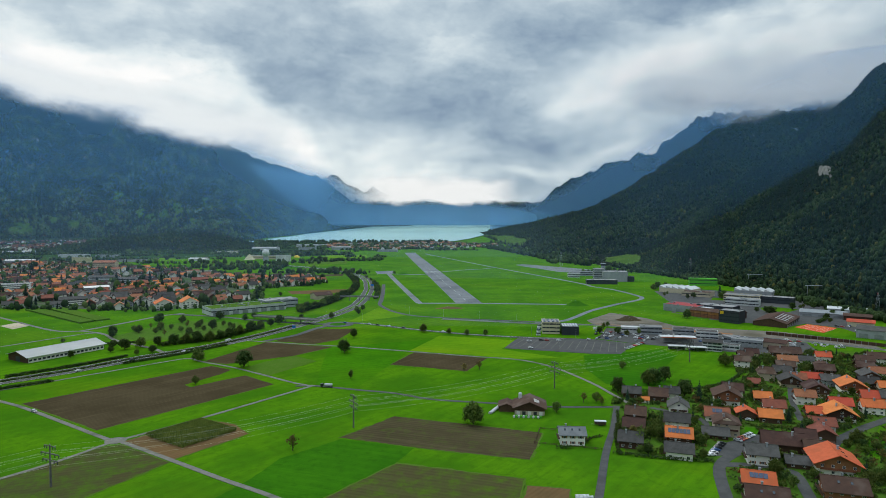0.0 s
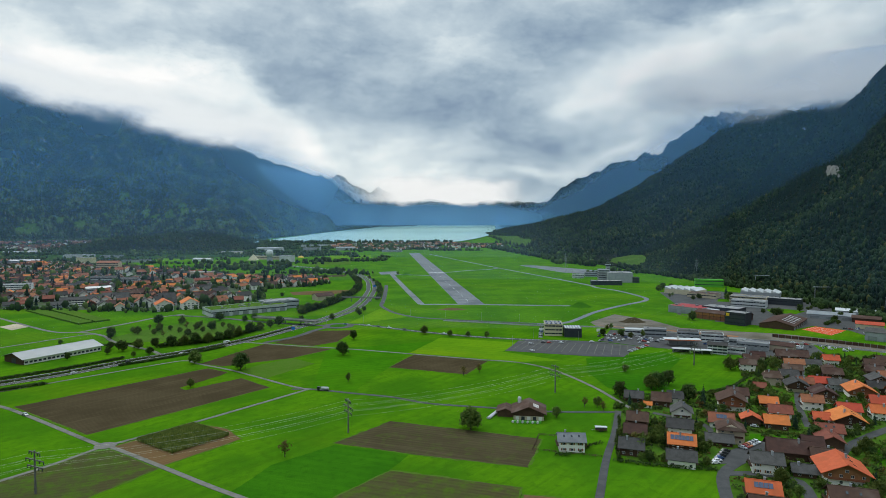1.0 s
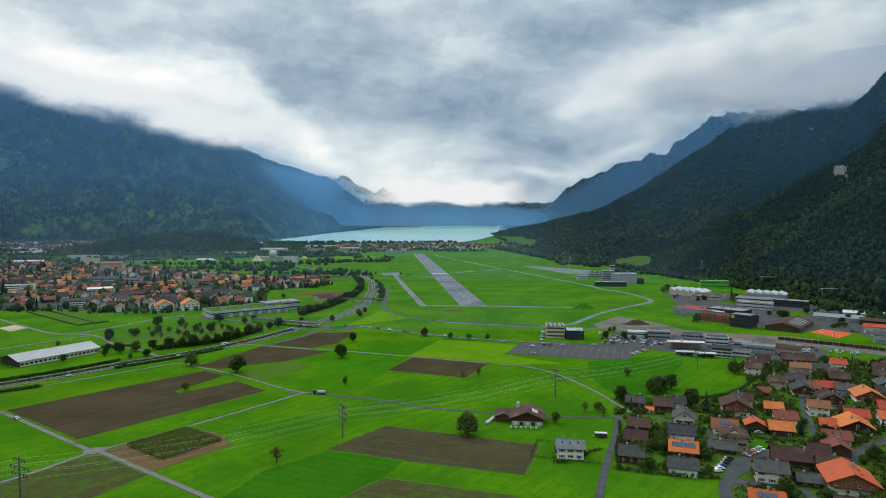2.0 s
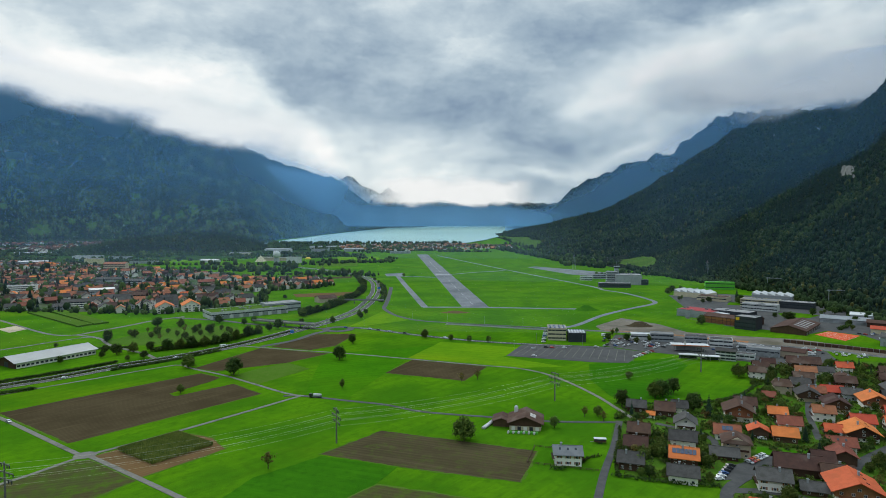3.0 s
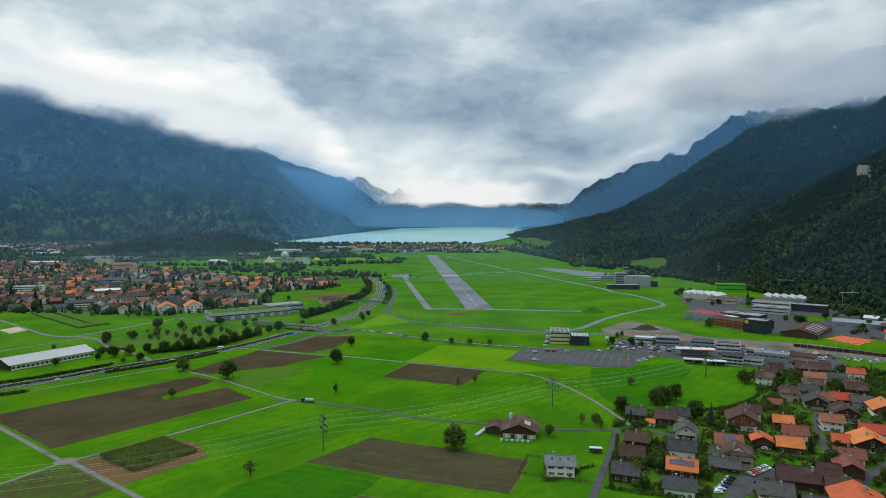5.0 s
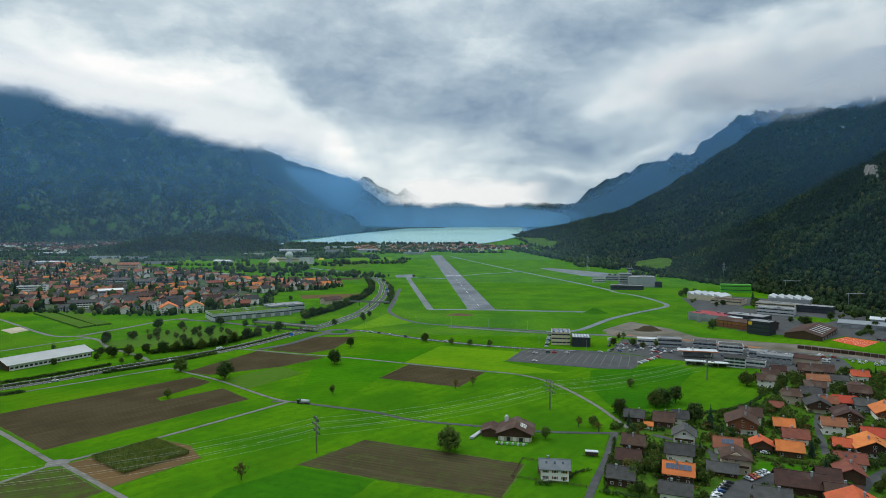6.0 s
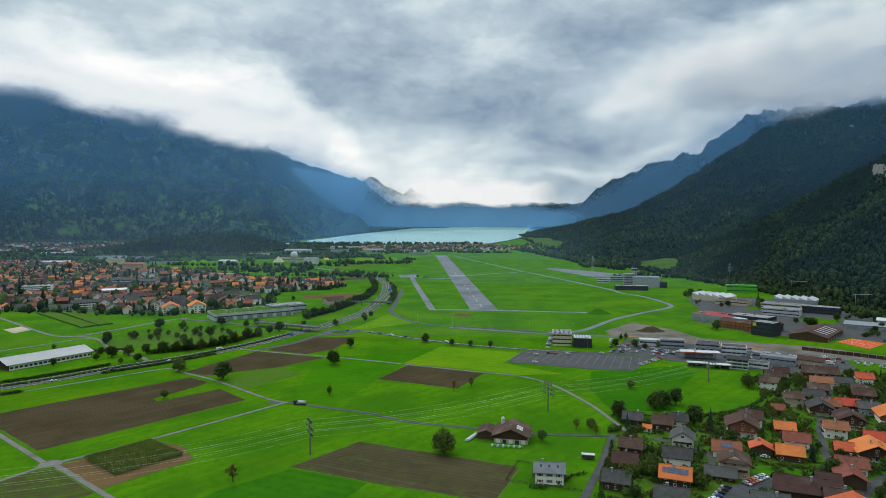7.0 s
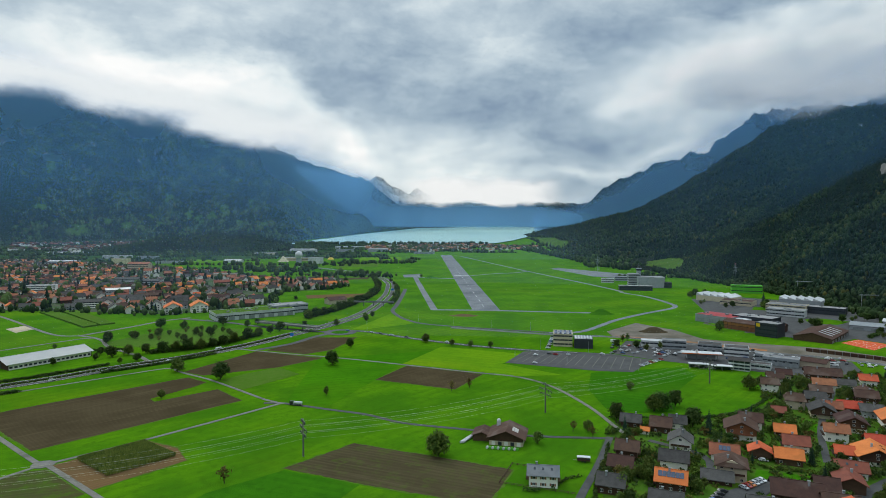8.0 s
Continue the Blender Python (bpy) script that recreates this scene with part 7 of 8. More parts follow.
def build_far_villages():
    rng = np.random.default_rng(8)
    spots = []
    while len(spots) < 420:                      # at the near shore of the lake
        x, y = rng.uniform(-420, 330), rng.uniform(2330, 2980)
        if abs(x + 60) / 420 + abs(y - 2650) / 420 < 1.15 and noise.noise((x / 120, y / 120, 7.0)) > -0.25:
            spots.append((x, y, rng.uniform(0, 180), int(rng.choice([0, 0, 1, 1, 2, 5, 5, 3]))))
    far_houses("lakeside_houses", spots, "distant village of brown and red roofs at the lake", 3, squash=True)
    spots = []
    while len(spots) < 460:                      # below the left mountain
        az, r = rng.uniform(-37, -24), rng.uniform(2500, 3500)
        p = polar(az, r, 0)
        if noise.noise((p.x / 260, p.y / 260, 2.0)) > -0.15:
            spots.append((p.x, p.y, rng.uniform(0, 180), int(rng.choice([2, 5, 2, 1, 5, 2, 3, 1]))))
    far_houses("hillside_houses", spots, "distant village houses below the mountain", 4, 6.0, True)


build_far_villages()


# ---- trees of town, valley floor and hedges ----
def build_valley_trees():
    rng = np.random.default_rng(15)
    light, dark, needle, near, dark_near = [], [], [], [], []
    for x, y in TOWN_SPOTS:                       # between the houses
        for _ in range(4):
            if rng.random() < 0.74:
                a = rng.uniform(0, 6.28)
                p = (x + math.cos(a) * 10.5, y + math.sin(a) * 10.5)
                u = rng.random()
                h = rng.uniform(4.0, 10) * (1.0 if rng.random() < 0.82 else 1.6)
                (needle.append((*p, 0, h * 1.5 + 2, 1.2)) if u < 0.14 else (dark_near if y < 1020 else dark).append((*p, 0, h, 1.15)) if u < 0.62 else (near if y < 1020 else light).append((*p, 0, h, 1.15)))
    edge = [(-640, 790), (-520, 800), (-420, 790), (-345, 778), (-285, 800), (-256, 850), (-228, 885), (-250, 935), (-262, 1030), (-196, 1060), (-172, 1130)]
    for (ax, ay), (bx, by) in zip(edge, edge[1:]):   # gardens on the town's edge
        for _ in range(int(math.hypot(bx - ax, by - ay) / 4.2)):
            u = rng.random()
            p = (ax + (bx - ax) * u + rng.normal(0, 5), ay + (by - ay) * u + rng.normal(0, 5))
            v = rng.random()
            h = rng.uniform(3.0, 9.0)
            (needle.append((*p, 0, h * 1.6 + 3, 1.1)) if v < 0.10 else dark_near.append((*p, 0, h, 1.25)) if v < 0.6 else near.append((*p, 0, h, 1.25)))
    count = 0
    while count < 60000:                           # belts and groves of the valley floor
        x, y = rng.uniform(-2700, 520), rng.uniform(1200, 3500)
        count += 1
        az = math.degrees(math.atan2(x - HUB.x, y - HUB.y))
        if az < -43 or (-75 < x + 0.079 * (y - 837) - 58 < 95 and y < 2130) or (y < 2250 and -110 < x < 330):
            continue
        if (x > -420 and y > 2980) or (x > -850 and y > 3000):
            continue
        n = noise.noise((x / 260, y / 75, 1.0)) + 0.4 * noise.noise((x / 60, y / 40, 2.0))
        if inside(x, y, TOWN) or n < (0.12 if y > 1850 else 0.29):
            continue
        if abs(x + 430) < 90 and abs(y - 1722) < 110:
            continue
        q = far((x, y, 0))
        k = (q - HUB).length / (Vector((x, y, 0)) - HUB).length
        (dark if rng.random() < 0.75 else light).append((q.x, q.y, q.z - 0.5, rng.uniform(3.5, 11) * k * (1.0 if rng.random() < 0.8 else 1.5), rng.uniform(1.1, 1.7)))
    for y in np.arange(1500, 2500, 7.5):          # row of trees right of the airfield
        for _ in range(2):
            x = 395 - (y - 1500) * 0.14 + rng.normal(0, 11)
            dark.append((x, y, -0.5, rng.uniform(9, 17), 1.0))
    for _ in range(520):                          # at the foot of the wooded slope
        az = rng.uniform(19, 44)
        r = lerp_table(az, RIGHT.az, RIGHT.foot) - rng.uniform(-10, 26)
        p = polar(az, r, 0)
        dark.append((p.x, p.y, -0.5, rng.uniform(5, 11), 1.1))
    for _ in range(330):                          # lake shore
        x = rng.uniform(-800, 120)
        y = 2990 + rng.normal(0, 12)
        q = far((x, y, 0))
        dark.append((q.x, q.y, q.z, rng.uniform(9, 20) * 0.97, 1.0))
    wood("green_trees", near, GARDEN_WOOD, "green trees and bushes between town houses", "fine", 7, "trees")
    wood("dark_trees", dark_near, WOOD_LIGHT, "dark green trees in the town's gardens", "fine", 8, "trees")
    wood("green_trees", light, GARDEN_WOOD, "green trees and bushes between houses", "broad", 3, "trees")
    wood("dark_trees", dark, WOOD_LIGHT, "dark green trees across the valley floor", "broad", 4, "trees")
    wood("conifers", needle, WOOD_NEEDLE, "dark conifers in town gardens", "spruce", 5, "trees")


build_valley_trees()


def hedge(name, pts, width, height, label, seed=1, every=0.55, size=0.55, mat=None):
    """A clipped or wild hedge of many leaf clumps along a line."""
    rnd = random.Random(seed)
    mb = Mb()
    line = smooth_line(pts, every * 2)
    centres = []
    for c in line:
        for _ in range(max(4, int(width * height * (4.0 if width < 2.6 else 1.8)))):
            centres.append((c.x + rnd.uniform(-.5, .5) * width, c.y + rnd.uniform(-.5, .5) * width, c.z + height * rnd.uniform(0.08, 1.0) ** 0.7))
    mb = leaf_cards(rnd, centres, 2, size, 0.5)
    return tagged(new(name, mb.mesh(name, mat or LEAF_DARK)), label, "hedge", kind="stuff")


hedge("hedge", [(-300, 458), (-272, 488), (-247, 522)], 2.2, 2.0, "dark hedge along the motorway", 1, 0.7, 0.7)
hedge("hedge", [(-440, 325), (-340, 406), (-296, 446), (-264, 478), (-238, 512), (-200, 553), (-166, 605), (-141, 660)], 1.5, 1.2, "low hedge on the motorway median", 14, 0.9, 0.7)
hedge("hedge", [(-285, 425), (-262, 445)], 2.4, 1.8, "dark hedge beside the lane", 2, 0.7, 0.7)
hedge("hedge", [(-237, 497), (-206, 530), (-180, 566)], 2.4, 1.6, "wild hedge beside the motorway", 3, 0.7, 0.7)
hedge("hedge", [(-330, 560), (-300, 572), (-262, 582)], 2.0, 1.6, "low hedge on the orchard's edge", 4, 0.7, 0.7)
hedge("hedge", [(-235, 566), (-205, 588), (-186, 616), (-172, 655)], 5.0, 3.4, "dense bushes along the motorway", 5, 1.2, 1.1)
hedge("hedge", [(-152, 768), (-132, 830), (-120, 900), (-112, 990), (-120, 1105), (-160, 1310)], 9.0, 4.5, "dense bushes along the motorway curve", 6, 3.0, 1.8)
hedge("hedge", [(-70, 890), (-73, 990), (-88, 1100)], 6.0, 3.6, "bushes between motorway and airfield", 7, 2.4, 1.5)
hedge("hedge", [(86, 301), (104, 294), (128, 289)], 1.4, 1.5, "garden hedge on the meadow's edge", 8, 0.5, 0.45)
hedge("hedge", [(188, 302), (205, 322), (236, 344)], 1.6, 1.8, "clipped green hedge beside the lane", 9, 0.5, 0.5, LEAF)
hedge("hedge", [(168, 372), (178, 362), (188, 356)], 1.8, 1.8, "dark garden hedge", 10, 0.5, 0.5)
hedge("hedge", [(150, 352), (140, 345), (132, 330)], 1.6, 1.4, "garden hedge between houses", 11, 0.5, 0.5)

hedge("hedge", [(424, 664), (446, 684), (470, 720), (500, 760)], 4.0, 3.0, "bushes between the warehouses", 31, 1.2, 0.9)
hedge("hedge", [(500, 800), (530, 850), (545, 910)], 5.0, 3.5, "bushes at the forest's edge", 32, 1.4, 1.0)
hedge("hedge", [(118, 407), (140, 407), (166, 409)], 1.6, 1.5, "wild hedge between gardens and meadow", 21, 0.6, 0.5)
hedge("hedge", [(170, 408), (200, 422), (227, 450)], 1.8, 1.6, "wild hedge between gardens and meadow", 22, 0.6, 0.5)
hedge("hedge", [(158, 366), (166, 374), (172, 386)], 1.6, 1.8, "dark garden hedge beside the chalet", 23, 0.5, 0.5)
hedge("hedge", [(211, 340), (222, 366), (236, 390)], 1.4, 1.4, "clipped hedge along the lane", 24, 0.5, 0.45, LEAF_GARDEN)
hedge("hedge", [(172, 338), (186, 334), (200, 328)], 1.5, 1.5, "clipped hedge on the lawn's edge", 25, 0.5, 0.45, LEAF_GARDEN)
hedge("hedge", [(88, 300), (93, 322), (102, 346), (108, 366)], 1.3, 1.3, "low hedge along the village road", 26, 0.5, 0.45)


def build_corn():
    rnd = random.Random(3)
    mb = Mb()
    a, b, d = Vector((-148, 332.5, 0)), Vector((-128.5, 357, 0)), Vector((-122.5, 314.5, 0))
    rows = 15
    for i in range(rows):
        for j in range(230):
            u, v = (i + rnd.uniform(-.12, .12)) / rows, (j + rnd.uniform(-.4, .4)) / 230
            p = a + (d - a) * u + (b - a) * v
            h = rnd.uniform(1.9, 2.6)
            w = rnd.uniform(0, 6.28)
            for q in range(3):
                c, s = math.cos(w + q * 2.1), math.sin(w + q * 2.1)
                mb.add([(p.x, p.y, 0.0), (p.x + c * 0.42, p.y + s * 0.42, h * 0.8), (p.x + c * 0.15, p.y + s * 0.15, h), (p.x - s * 0.2, p.y + c * 0.2, h * 0.55)], [(0, 1, 2, 3)])
    m = surface("maize_leaves", (0.15, 0.21, 0.040), (0.23, 0.28, 0.060), 0.2, 2.0, 0.85, 0, 0, 0, 0.25, 0.15)
    tagged(new("maize", mb.mesh("maize", m)), "plot of ripe maize in dense rows", "crop", kind="stuff")


build_corn()
hedge("hedge", [(72, 312), (76, 316), (80, 321), (86, 324)], 1.4, 1.2, "garden hedge beside the farm house", 15, 0.5, 0.45)
hedge("hedge", [(60, 309), (63, 308.5), (66, 308)], 1.6, 1.5, "dark shrubs before the farm house", 16, 0.5, 0.45)


def build_paddock_fence():
    root = thing("paddock_fence", "brown timber fence round the farm garden", "fence")
    corners = [Vector(p) for p in ((81, 306, 0), (50, 316, 0), (57, 337, 0), (67, 333.5, 0))]
    for a, b in zip(corners, corners[1:]):
        n = max(2, int((b - a).length / 2.6))
        for i in range(n):
            p, q = a.lerp(b, i / n), a.lerp(b, (i + 1) / n)
            part("post", Mb().box(p.x, p.y, -0.2, 0.16, 0.16, 1.35), WALL_WOOD, root)
            for z in (0.45, 0.95):
                part("rail", Mb().tube((p.x, p.y, z), (q.x, q.y, z), 0.09, 0.09, 4), WALL_WOOD, root)


build_paddock_fence()


# ---- gardens of the village ----
def build_gardens():
    rnd = random.Random(77)
    area = [(92, 300), (128, 290), (118, 250), (215, 240), (240, 320), (300, 360), (360, 440), (370, 500), (300, 520), (240, 500), (232, 470), (215, 430), (170, 400), (120, 402), (106, 372)]
    placed = 0
    tries = 0
    while placed < 520 and tries < 20000:
        tries += 1
        x, y = rnd.uniform(90, 372), rnd.uniform(238, 522)
        if not inside(x, y, area):
            continue
        if any((x - a) ** 2 + (y - b) ** 2 < (r + 2.0) ** 2 for a, b, r in HOUSES):
            continue
        if any(any((x - p.x) ** 2 + (y - p.y) ** 2 < (w / 2 + 2.0) ** 2 for p in line) for w, line in ROADS):
            continue
        if (x - 178) ** 2 + (y - 330) ** 2 < 144 or (125 < x < 172 and abs(y - (292 + (x - 125) * 0.72)) < 10) or (225 < x < 260 and 315 < y < 336):
            continue
        u = rnd.random()
        if u < 0.58:
            plant(BUSHES[0 if u < 0.27 else 1 if u < 0.52 else 2], x, y, rnd.uniform(0.7, 1.5), group="garden bushes")
        elif u < 0.93:
            plant(TREES[rnd.choice((0, 1, 2, 2, 5))], x, y, rnd.uniform(0.40, 0.72), group="garden trees")
        else:
            plant(SPRUCES[rnd.choice((0, 1, 1))], x, y, rnd.uniform(0.5, 0.8), group="garden conifers")
        placed += 1


build_gardens()


def build_shrubs():
    """Low shrubs and flower beds that fill the gardens."""
    rnd = random.Random(41)
    area = [(92, 300), (128, 290), (118, 250), (215, 240), (240, 320), (300, 360), (360, 440), (370, 500), (300, 520), (240, 500), (232, 470), (215, 430), (170, 400), (120, 402), (106, 372)]
    sets = {"dark": [], "light": [], "turning": []}
    tries = 0
    while sum(len(v) for v in sets.values()) < 12500 and tries < 60000:
        tries += 1
        x, y = rnd.uniform(90, 372), rnd.uniform(238, 522)
        if not inside(x, y, area) or any((x - a) ** 2 + (y - b) ** 2 < (r + 0.6) ** 2 for a, b, r in HOUSES):
            continue
        if any(any((x - p.x) ** 2 + (y - p.y) ** 2 < (w / 2 + 1.6) ** 2 for p in line) for w, line in ROADS):
            continue
        if (125 < x < 172 and abs(y - (292 + (x - 125) * 0.72)) < 10) or noise.noise((x / 9, y / 9, 3.0)) < -0.16:
            continue
        u = rnd.random()
        tone = "dark" if u < 0.55 else "light" if u < 0.9 else "turning"
        h = rnd.uniform(0.5, 2.3)
        for _ in range(5):
            sets[tone].append((x + rnd.uniform(-1.2, 1.2), y + rnd.uniform(-1.2, 1.2), h * rnd.uniform(0.15, 1.0)))
    for tone, mat in (("dark", LEAF_DARK), ("light", LEAF_GARDEN), ("turning", LEAF_AUTUMN)):
        mb = leaf_cards(rnd, sets[tone], 3, 0.55, 0.5)
        tagged(new("garden_shrubs", mb.mesh("garden_shrubs", mat)), "low shrubs and beds in the village gardens", "shrubs", kind="stuff")


build_shrubs()
field("garden_lawn", GRASS_MID, "mown garden lawn", (168, 336), (192, 328), (196, 318), (181, 318), (164, 328), z=0.07)
field("garden_lawn", GRASS_MID, "mown garden lawn", (228, 410), (238, 404), (226, 388), (216, 392), z=0.07)
field("garden_lawn", GRASS_MID, "mown garden lawn", (206, 300), (226, 318), (246, 326), (240, 300), (214, 282), z=0.07)
LAWN = grass_material("garden_ground", (0.046, 0.115, 0.010), (0.066, 0.158, 0.012), (0.075, 0.080, 0.038), 0, 0, 0.14)
field("village_ground", LAWN, "garden ground between village houses", (92, 300), (128, 290), (118, 250), (110, 225), (215, 235), (205, 300), (262, 352), (330, 390), (400, 470), (372, 520), (300, 525), (248, 503), (243, 478), (228, 446), (198, 418), (166, 405), (124, 408), (108, 376), (95, 340), z=0.04, ragged=True)
TOWN_GROUND = grass_material("town_ground", (0.050, 0.095, 0.030), (0.10, 0.105, 0.085), (0.040, 0.10, 0.016), 0, 0, 0.03)
single("town_ground", Mb().slab([(x, y, 0.05) for x, y in reversed(TOWN)], 0.4), TOWN_GROUND, "gardens and streets between town houses", "ground", "structure")


# ---- vehicles ----
def car_material(name, c):
    return surface(name, c, [0.9 * v for v in c], 1.0, 5.0, 0.3, spec=0.6)


CAR_COLOURS = [car_material("car_white", (0.70, 0.71, 0.72)), car_material("car_silver", (0.38, 0.40, 0.42)), car_material("car_black", (0.025, 0.027, 0.03)),
               car_material("car_blue", (0.04, 0.10, 0.26)), car_material("car_red", (0.40, 0.03, 0.025)), car_material("car_orange", (0.62, 0.18, 0.03))]
CAR_WORDS = ["white", "silver", "black", "blue", "red", "orange"]


def build_car(n):
    root = thing("car", "parked %s car with dark windows" % CAR_WORDS[n], "car", pose(0, 0, -50), "cars")
    mb = Mb()
    prof = [(-2.1, 0.35), (2.1, 0.35), (2.15, 0.75), (1.2, 0.92), (0.6, 1.42), (-1.3, 1.45), (-1.95, 0.98), (-2.15, 0.85)]
    k = len(prof)
    mb.add([(x, -0.86 if z < 1.2 else -0.70, z) for x, z in prof] + [(x, 0.86 if z < 1.2 else 0.70, z) for x, z in prof],
           [tuple(range(k)), tuple(range(2 * k - 1, k - 1, -1))] + [((i + 1) % k, i, k + i, k + (i + 1) % k) for i in range(k)])
    part("body", mb, CAR_COLOURS[n], root)
    g = Mb()
    g.add([(1.16, -0.72, 0.97), (1.16, 0.72, 0.97), (0.66, 0.62, 1.40), (0.66, -0.62, 1.40)], [(0, 1, 2, 3)])
    g.add([(-1.9, 0.72, 1.03), (-1.9, -0.72, 1.03), (-1.36, -0.62, 1.43), (-1.36, 0.62, 1.43)], [(0, 1, 2, 3)])
    for s in (-1, 1):
        g.box(-0.35, s * 0.80, 0.98, 1.9, 0.03, 0.36)
    part("glazing", g, GLASS, root, "dark windows", m=pose(0.02, 0, 0.02))
    for x in (-1.3, 1.3):
        for s in (-1, 1):
            w = part("wheel", Mb().tube((x, s * 0.72, 0.33), (x, s * 0.90, 0.33), 0.33, 0.33, 10), TYRE, root)
    return root


CARS = [build_car(i) for i in range(6)]
CAR_USED = set()


def park(n, x, y, turn, z=0.14):
    if n not in CAR_USED:
        CAR_USED.add(n)
        CARS[n].matrix_basis = pose(x, y, z, 0, 0, turn)
    else:
        copy_thing(CARS[n], pose(x, y, z, 0, 0, turn))


for n, x, y in ((0, 93, 573), (2, 105, 578), (4, 110, 576), (0, 121, 576), (0, 89, 543), (0, 150, 579)):
    park(n, x, y, -8)
for i in range(7):
    park((0, 1, 0, 4, 0, 1, 4)[i], 172 + i * 3.6, 538 + i * 3.7, -45)
for i in range(8):
    park((0, 2, 0, 1, 3, 0, 0, 2)[i], 107 + i * 1.6, 602 + i * 7.6, 5)
for i, n in enumerate((1, 4, 5, 0, 1, 0)):
    park(n, 153.5 + i * 2.2, 315 + i * 1.6, -60)
for i, n in enumerate((2, 2, 2, 3, 0, 0)):
    park(n, 143 - i * 2.4, 311 - i * 2.9, 8)
park(0, 176, 346, -20)
for n, x, y, a in ((0, -62, 672, -28), (2, -52, 666, -28), (0, -40, 658, -28), (2, -24, 648, -28), (0, 16, 624, -28), (3, -88, 681, 0)):
    park(n, x, y, a, 0.22)
for n, x, y, a in ((0, -259, 474, 48), (0, -206, 538, 45), (2, -236, 508, 48), (1, -92, 812, 95), (2, -84, 1000, 90)):
    park(n, x, y, a, 0.24)
park(1, -232, 377, -36, 0.18)
rnd_cars = random.Random(9)
stood = []
while len(stood) < 96:
    x, y = rnd_cars.choice(((232, 592), (262, 566), (300, 566), (318, 556), (205, 580), (170, 590), (330, 565), (275, 598), (438, 640), (445, 620), (176, 612), (200, 596), (345, 548), (360, 540), (290, 575)))
    x, y = x + rnd_cars.uniform(-14, 14), y + rnd_cars.uniform(-7, 7)
    if any(abs(x - a) + abs(y - b) < 6.2 for a, b in stood) or any(abs(x - a) < w and abs(y - b) < w for a, b, w in ((203, 619, 9), (220, 610, 10), (246, 595, 11), (263, 582, 11), (279, 566, 8), (283, 547, 12), (244, 531, 9), (261, 534, 9), (305, 540, 10), (227, 563, 12), (214, 533, 9), (229, 527, 9), (306, 556, 11))):
        continue
    stood.append((x, y))
    park(rnd_cars.choice((0, 0, 0, 1, 1, 2, 3, 4)), x, y, rnd_cars.choice((-42, 48)))


def build_van(x, y, turn, long=5.6):
    root = thing("van", "white camper van parked in the yard", "van", pose(x, y, 0.14, 0, 0, turn), "vans in the yards")
    h = long / 2
    prof = [(-h, 0.4), (h, 0.4), (h, 1.3), (h - 0.9, 1.6), (h - 1.5, 2.75), (-h, 2.75)]
    k = len(prof)
    mb = Mb().add([(a, -1.05, z) for a, z in prof] + [(a, 1.05, z) for a, z in prof], [tuple(range(k)), tuple(range(2 * k - 1, k - 1, -1))] + [((i + 1) % k, i, k + i, k + (i + 1) % k) for i in range(k)])
    part("body", mb, CAR_COLOURS[0], root)
    part("windscreen", Mb().add([(h - 0.92, -0.9, 1.68), (h - 0.92, 0.9, 1.68), (h - 1.4, 0.85, 2.55), (h - 1.4, -0.85, 2.55)], [(0, 1, 2, 3)]), GLASS, root, m=pose(0.05, 0, 0.03))
    for s in (-1, 1):
        part("side_window", Mb().box(-0.6, s * 1.06, 1.6, long * 0.35, 0.04, 0.6), GLASS, root)
        for a in (-h + 1.1, h - 1.0):
            part("wheel", Mb().tube((a, s * 0.85, 0.36), (a, s * 1.08, 0.36), 0.36, 0.36, 10), TYRE, root)


for i, (x, y) in enumerate(((302, 566), (306, 562), (310, 558), (314, 554), (300, 558), (304, 554), (309, 549), (318, 549), (322, 545), (313, 545))):
    build_van(x, y, -42 if i % 3 else 48, 5.6 + (i % 3) * 0.7)
build_van(-182.5, 582, 53, 6.4)
build_van(172, 632, 10, 6.0)


def build_tanker():
    root = thing("tank_truck", "silver milk tanker on the farm road", "truck", pose(-70, 424.4, 0.16, 0, 0, -10) @ Matrix.Scale(0.8, 4))
    t = part("tank", Mb().tube((-1.2, 0, 2.0), (5.2, 0, 2.0), 1.15, 1.15, 16), METAL_WHITE, root, "silver tank", True)
    part("cab", Mb().box(-3.4, 0, 0.7, 2.2, 2.4, 2.4), CAR_COLOURS[2], root, "dark cab")
    part("windscreen", Mb().box(-4.53, 0, 1.9, 0.06, 2.1, 0.9), GLASS, root)
    part("chassis", Mb().box(0.6, 0, 0.6, 9.4, 2.2, 0.35), METAL_GREY, root)
    for x in (-3.4, 2.2, 3.6, 4.8):
        for s in (-1, 1):
            part("wheel", Mb().tube((x, s * 0.9, 0.5), (x, s * 1.22, 0.5), 0.5, 0.5, 10), TYRE, root)


build_tanker()


def build_trailer():
    root = thing("livestock_trailer", "pale livestock trailer standing on the meadow", "trailer", pose(91, 342, 0, 0, 0, -8))
    part("box", Mb().box(0, 0, 0.7, 6.0, 2.3, 1.5), WALL_WOOD, root, "brown boarded sides")
    part("roof", Mb().box(0, 0, 2.21, 6.2, 2.5, 0.3), METAL_WHITE, root, "white roof")
    part("vent", Mb().box(0, -1.2, 1.5, 5.6, 0.06, 0.4), WALL_BLACK, root, "dark vent strip")
    part("drawbar", Mb().box(-4.0, 0, 0.5, 1.8, 0.15, 0.15), METAL_GREY, root)
    for s in (-1, 1):
        for x in (-0.6, 0.6):
            part("wheel", Mb().tube((x, s * 0.95, 0.4), (x, s * 1.2, 0.4), 0.4, 0.4, 10), TYRE, root)


build_trailer()


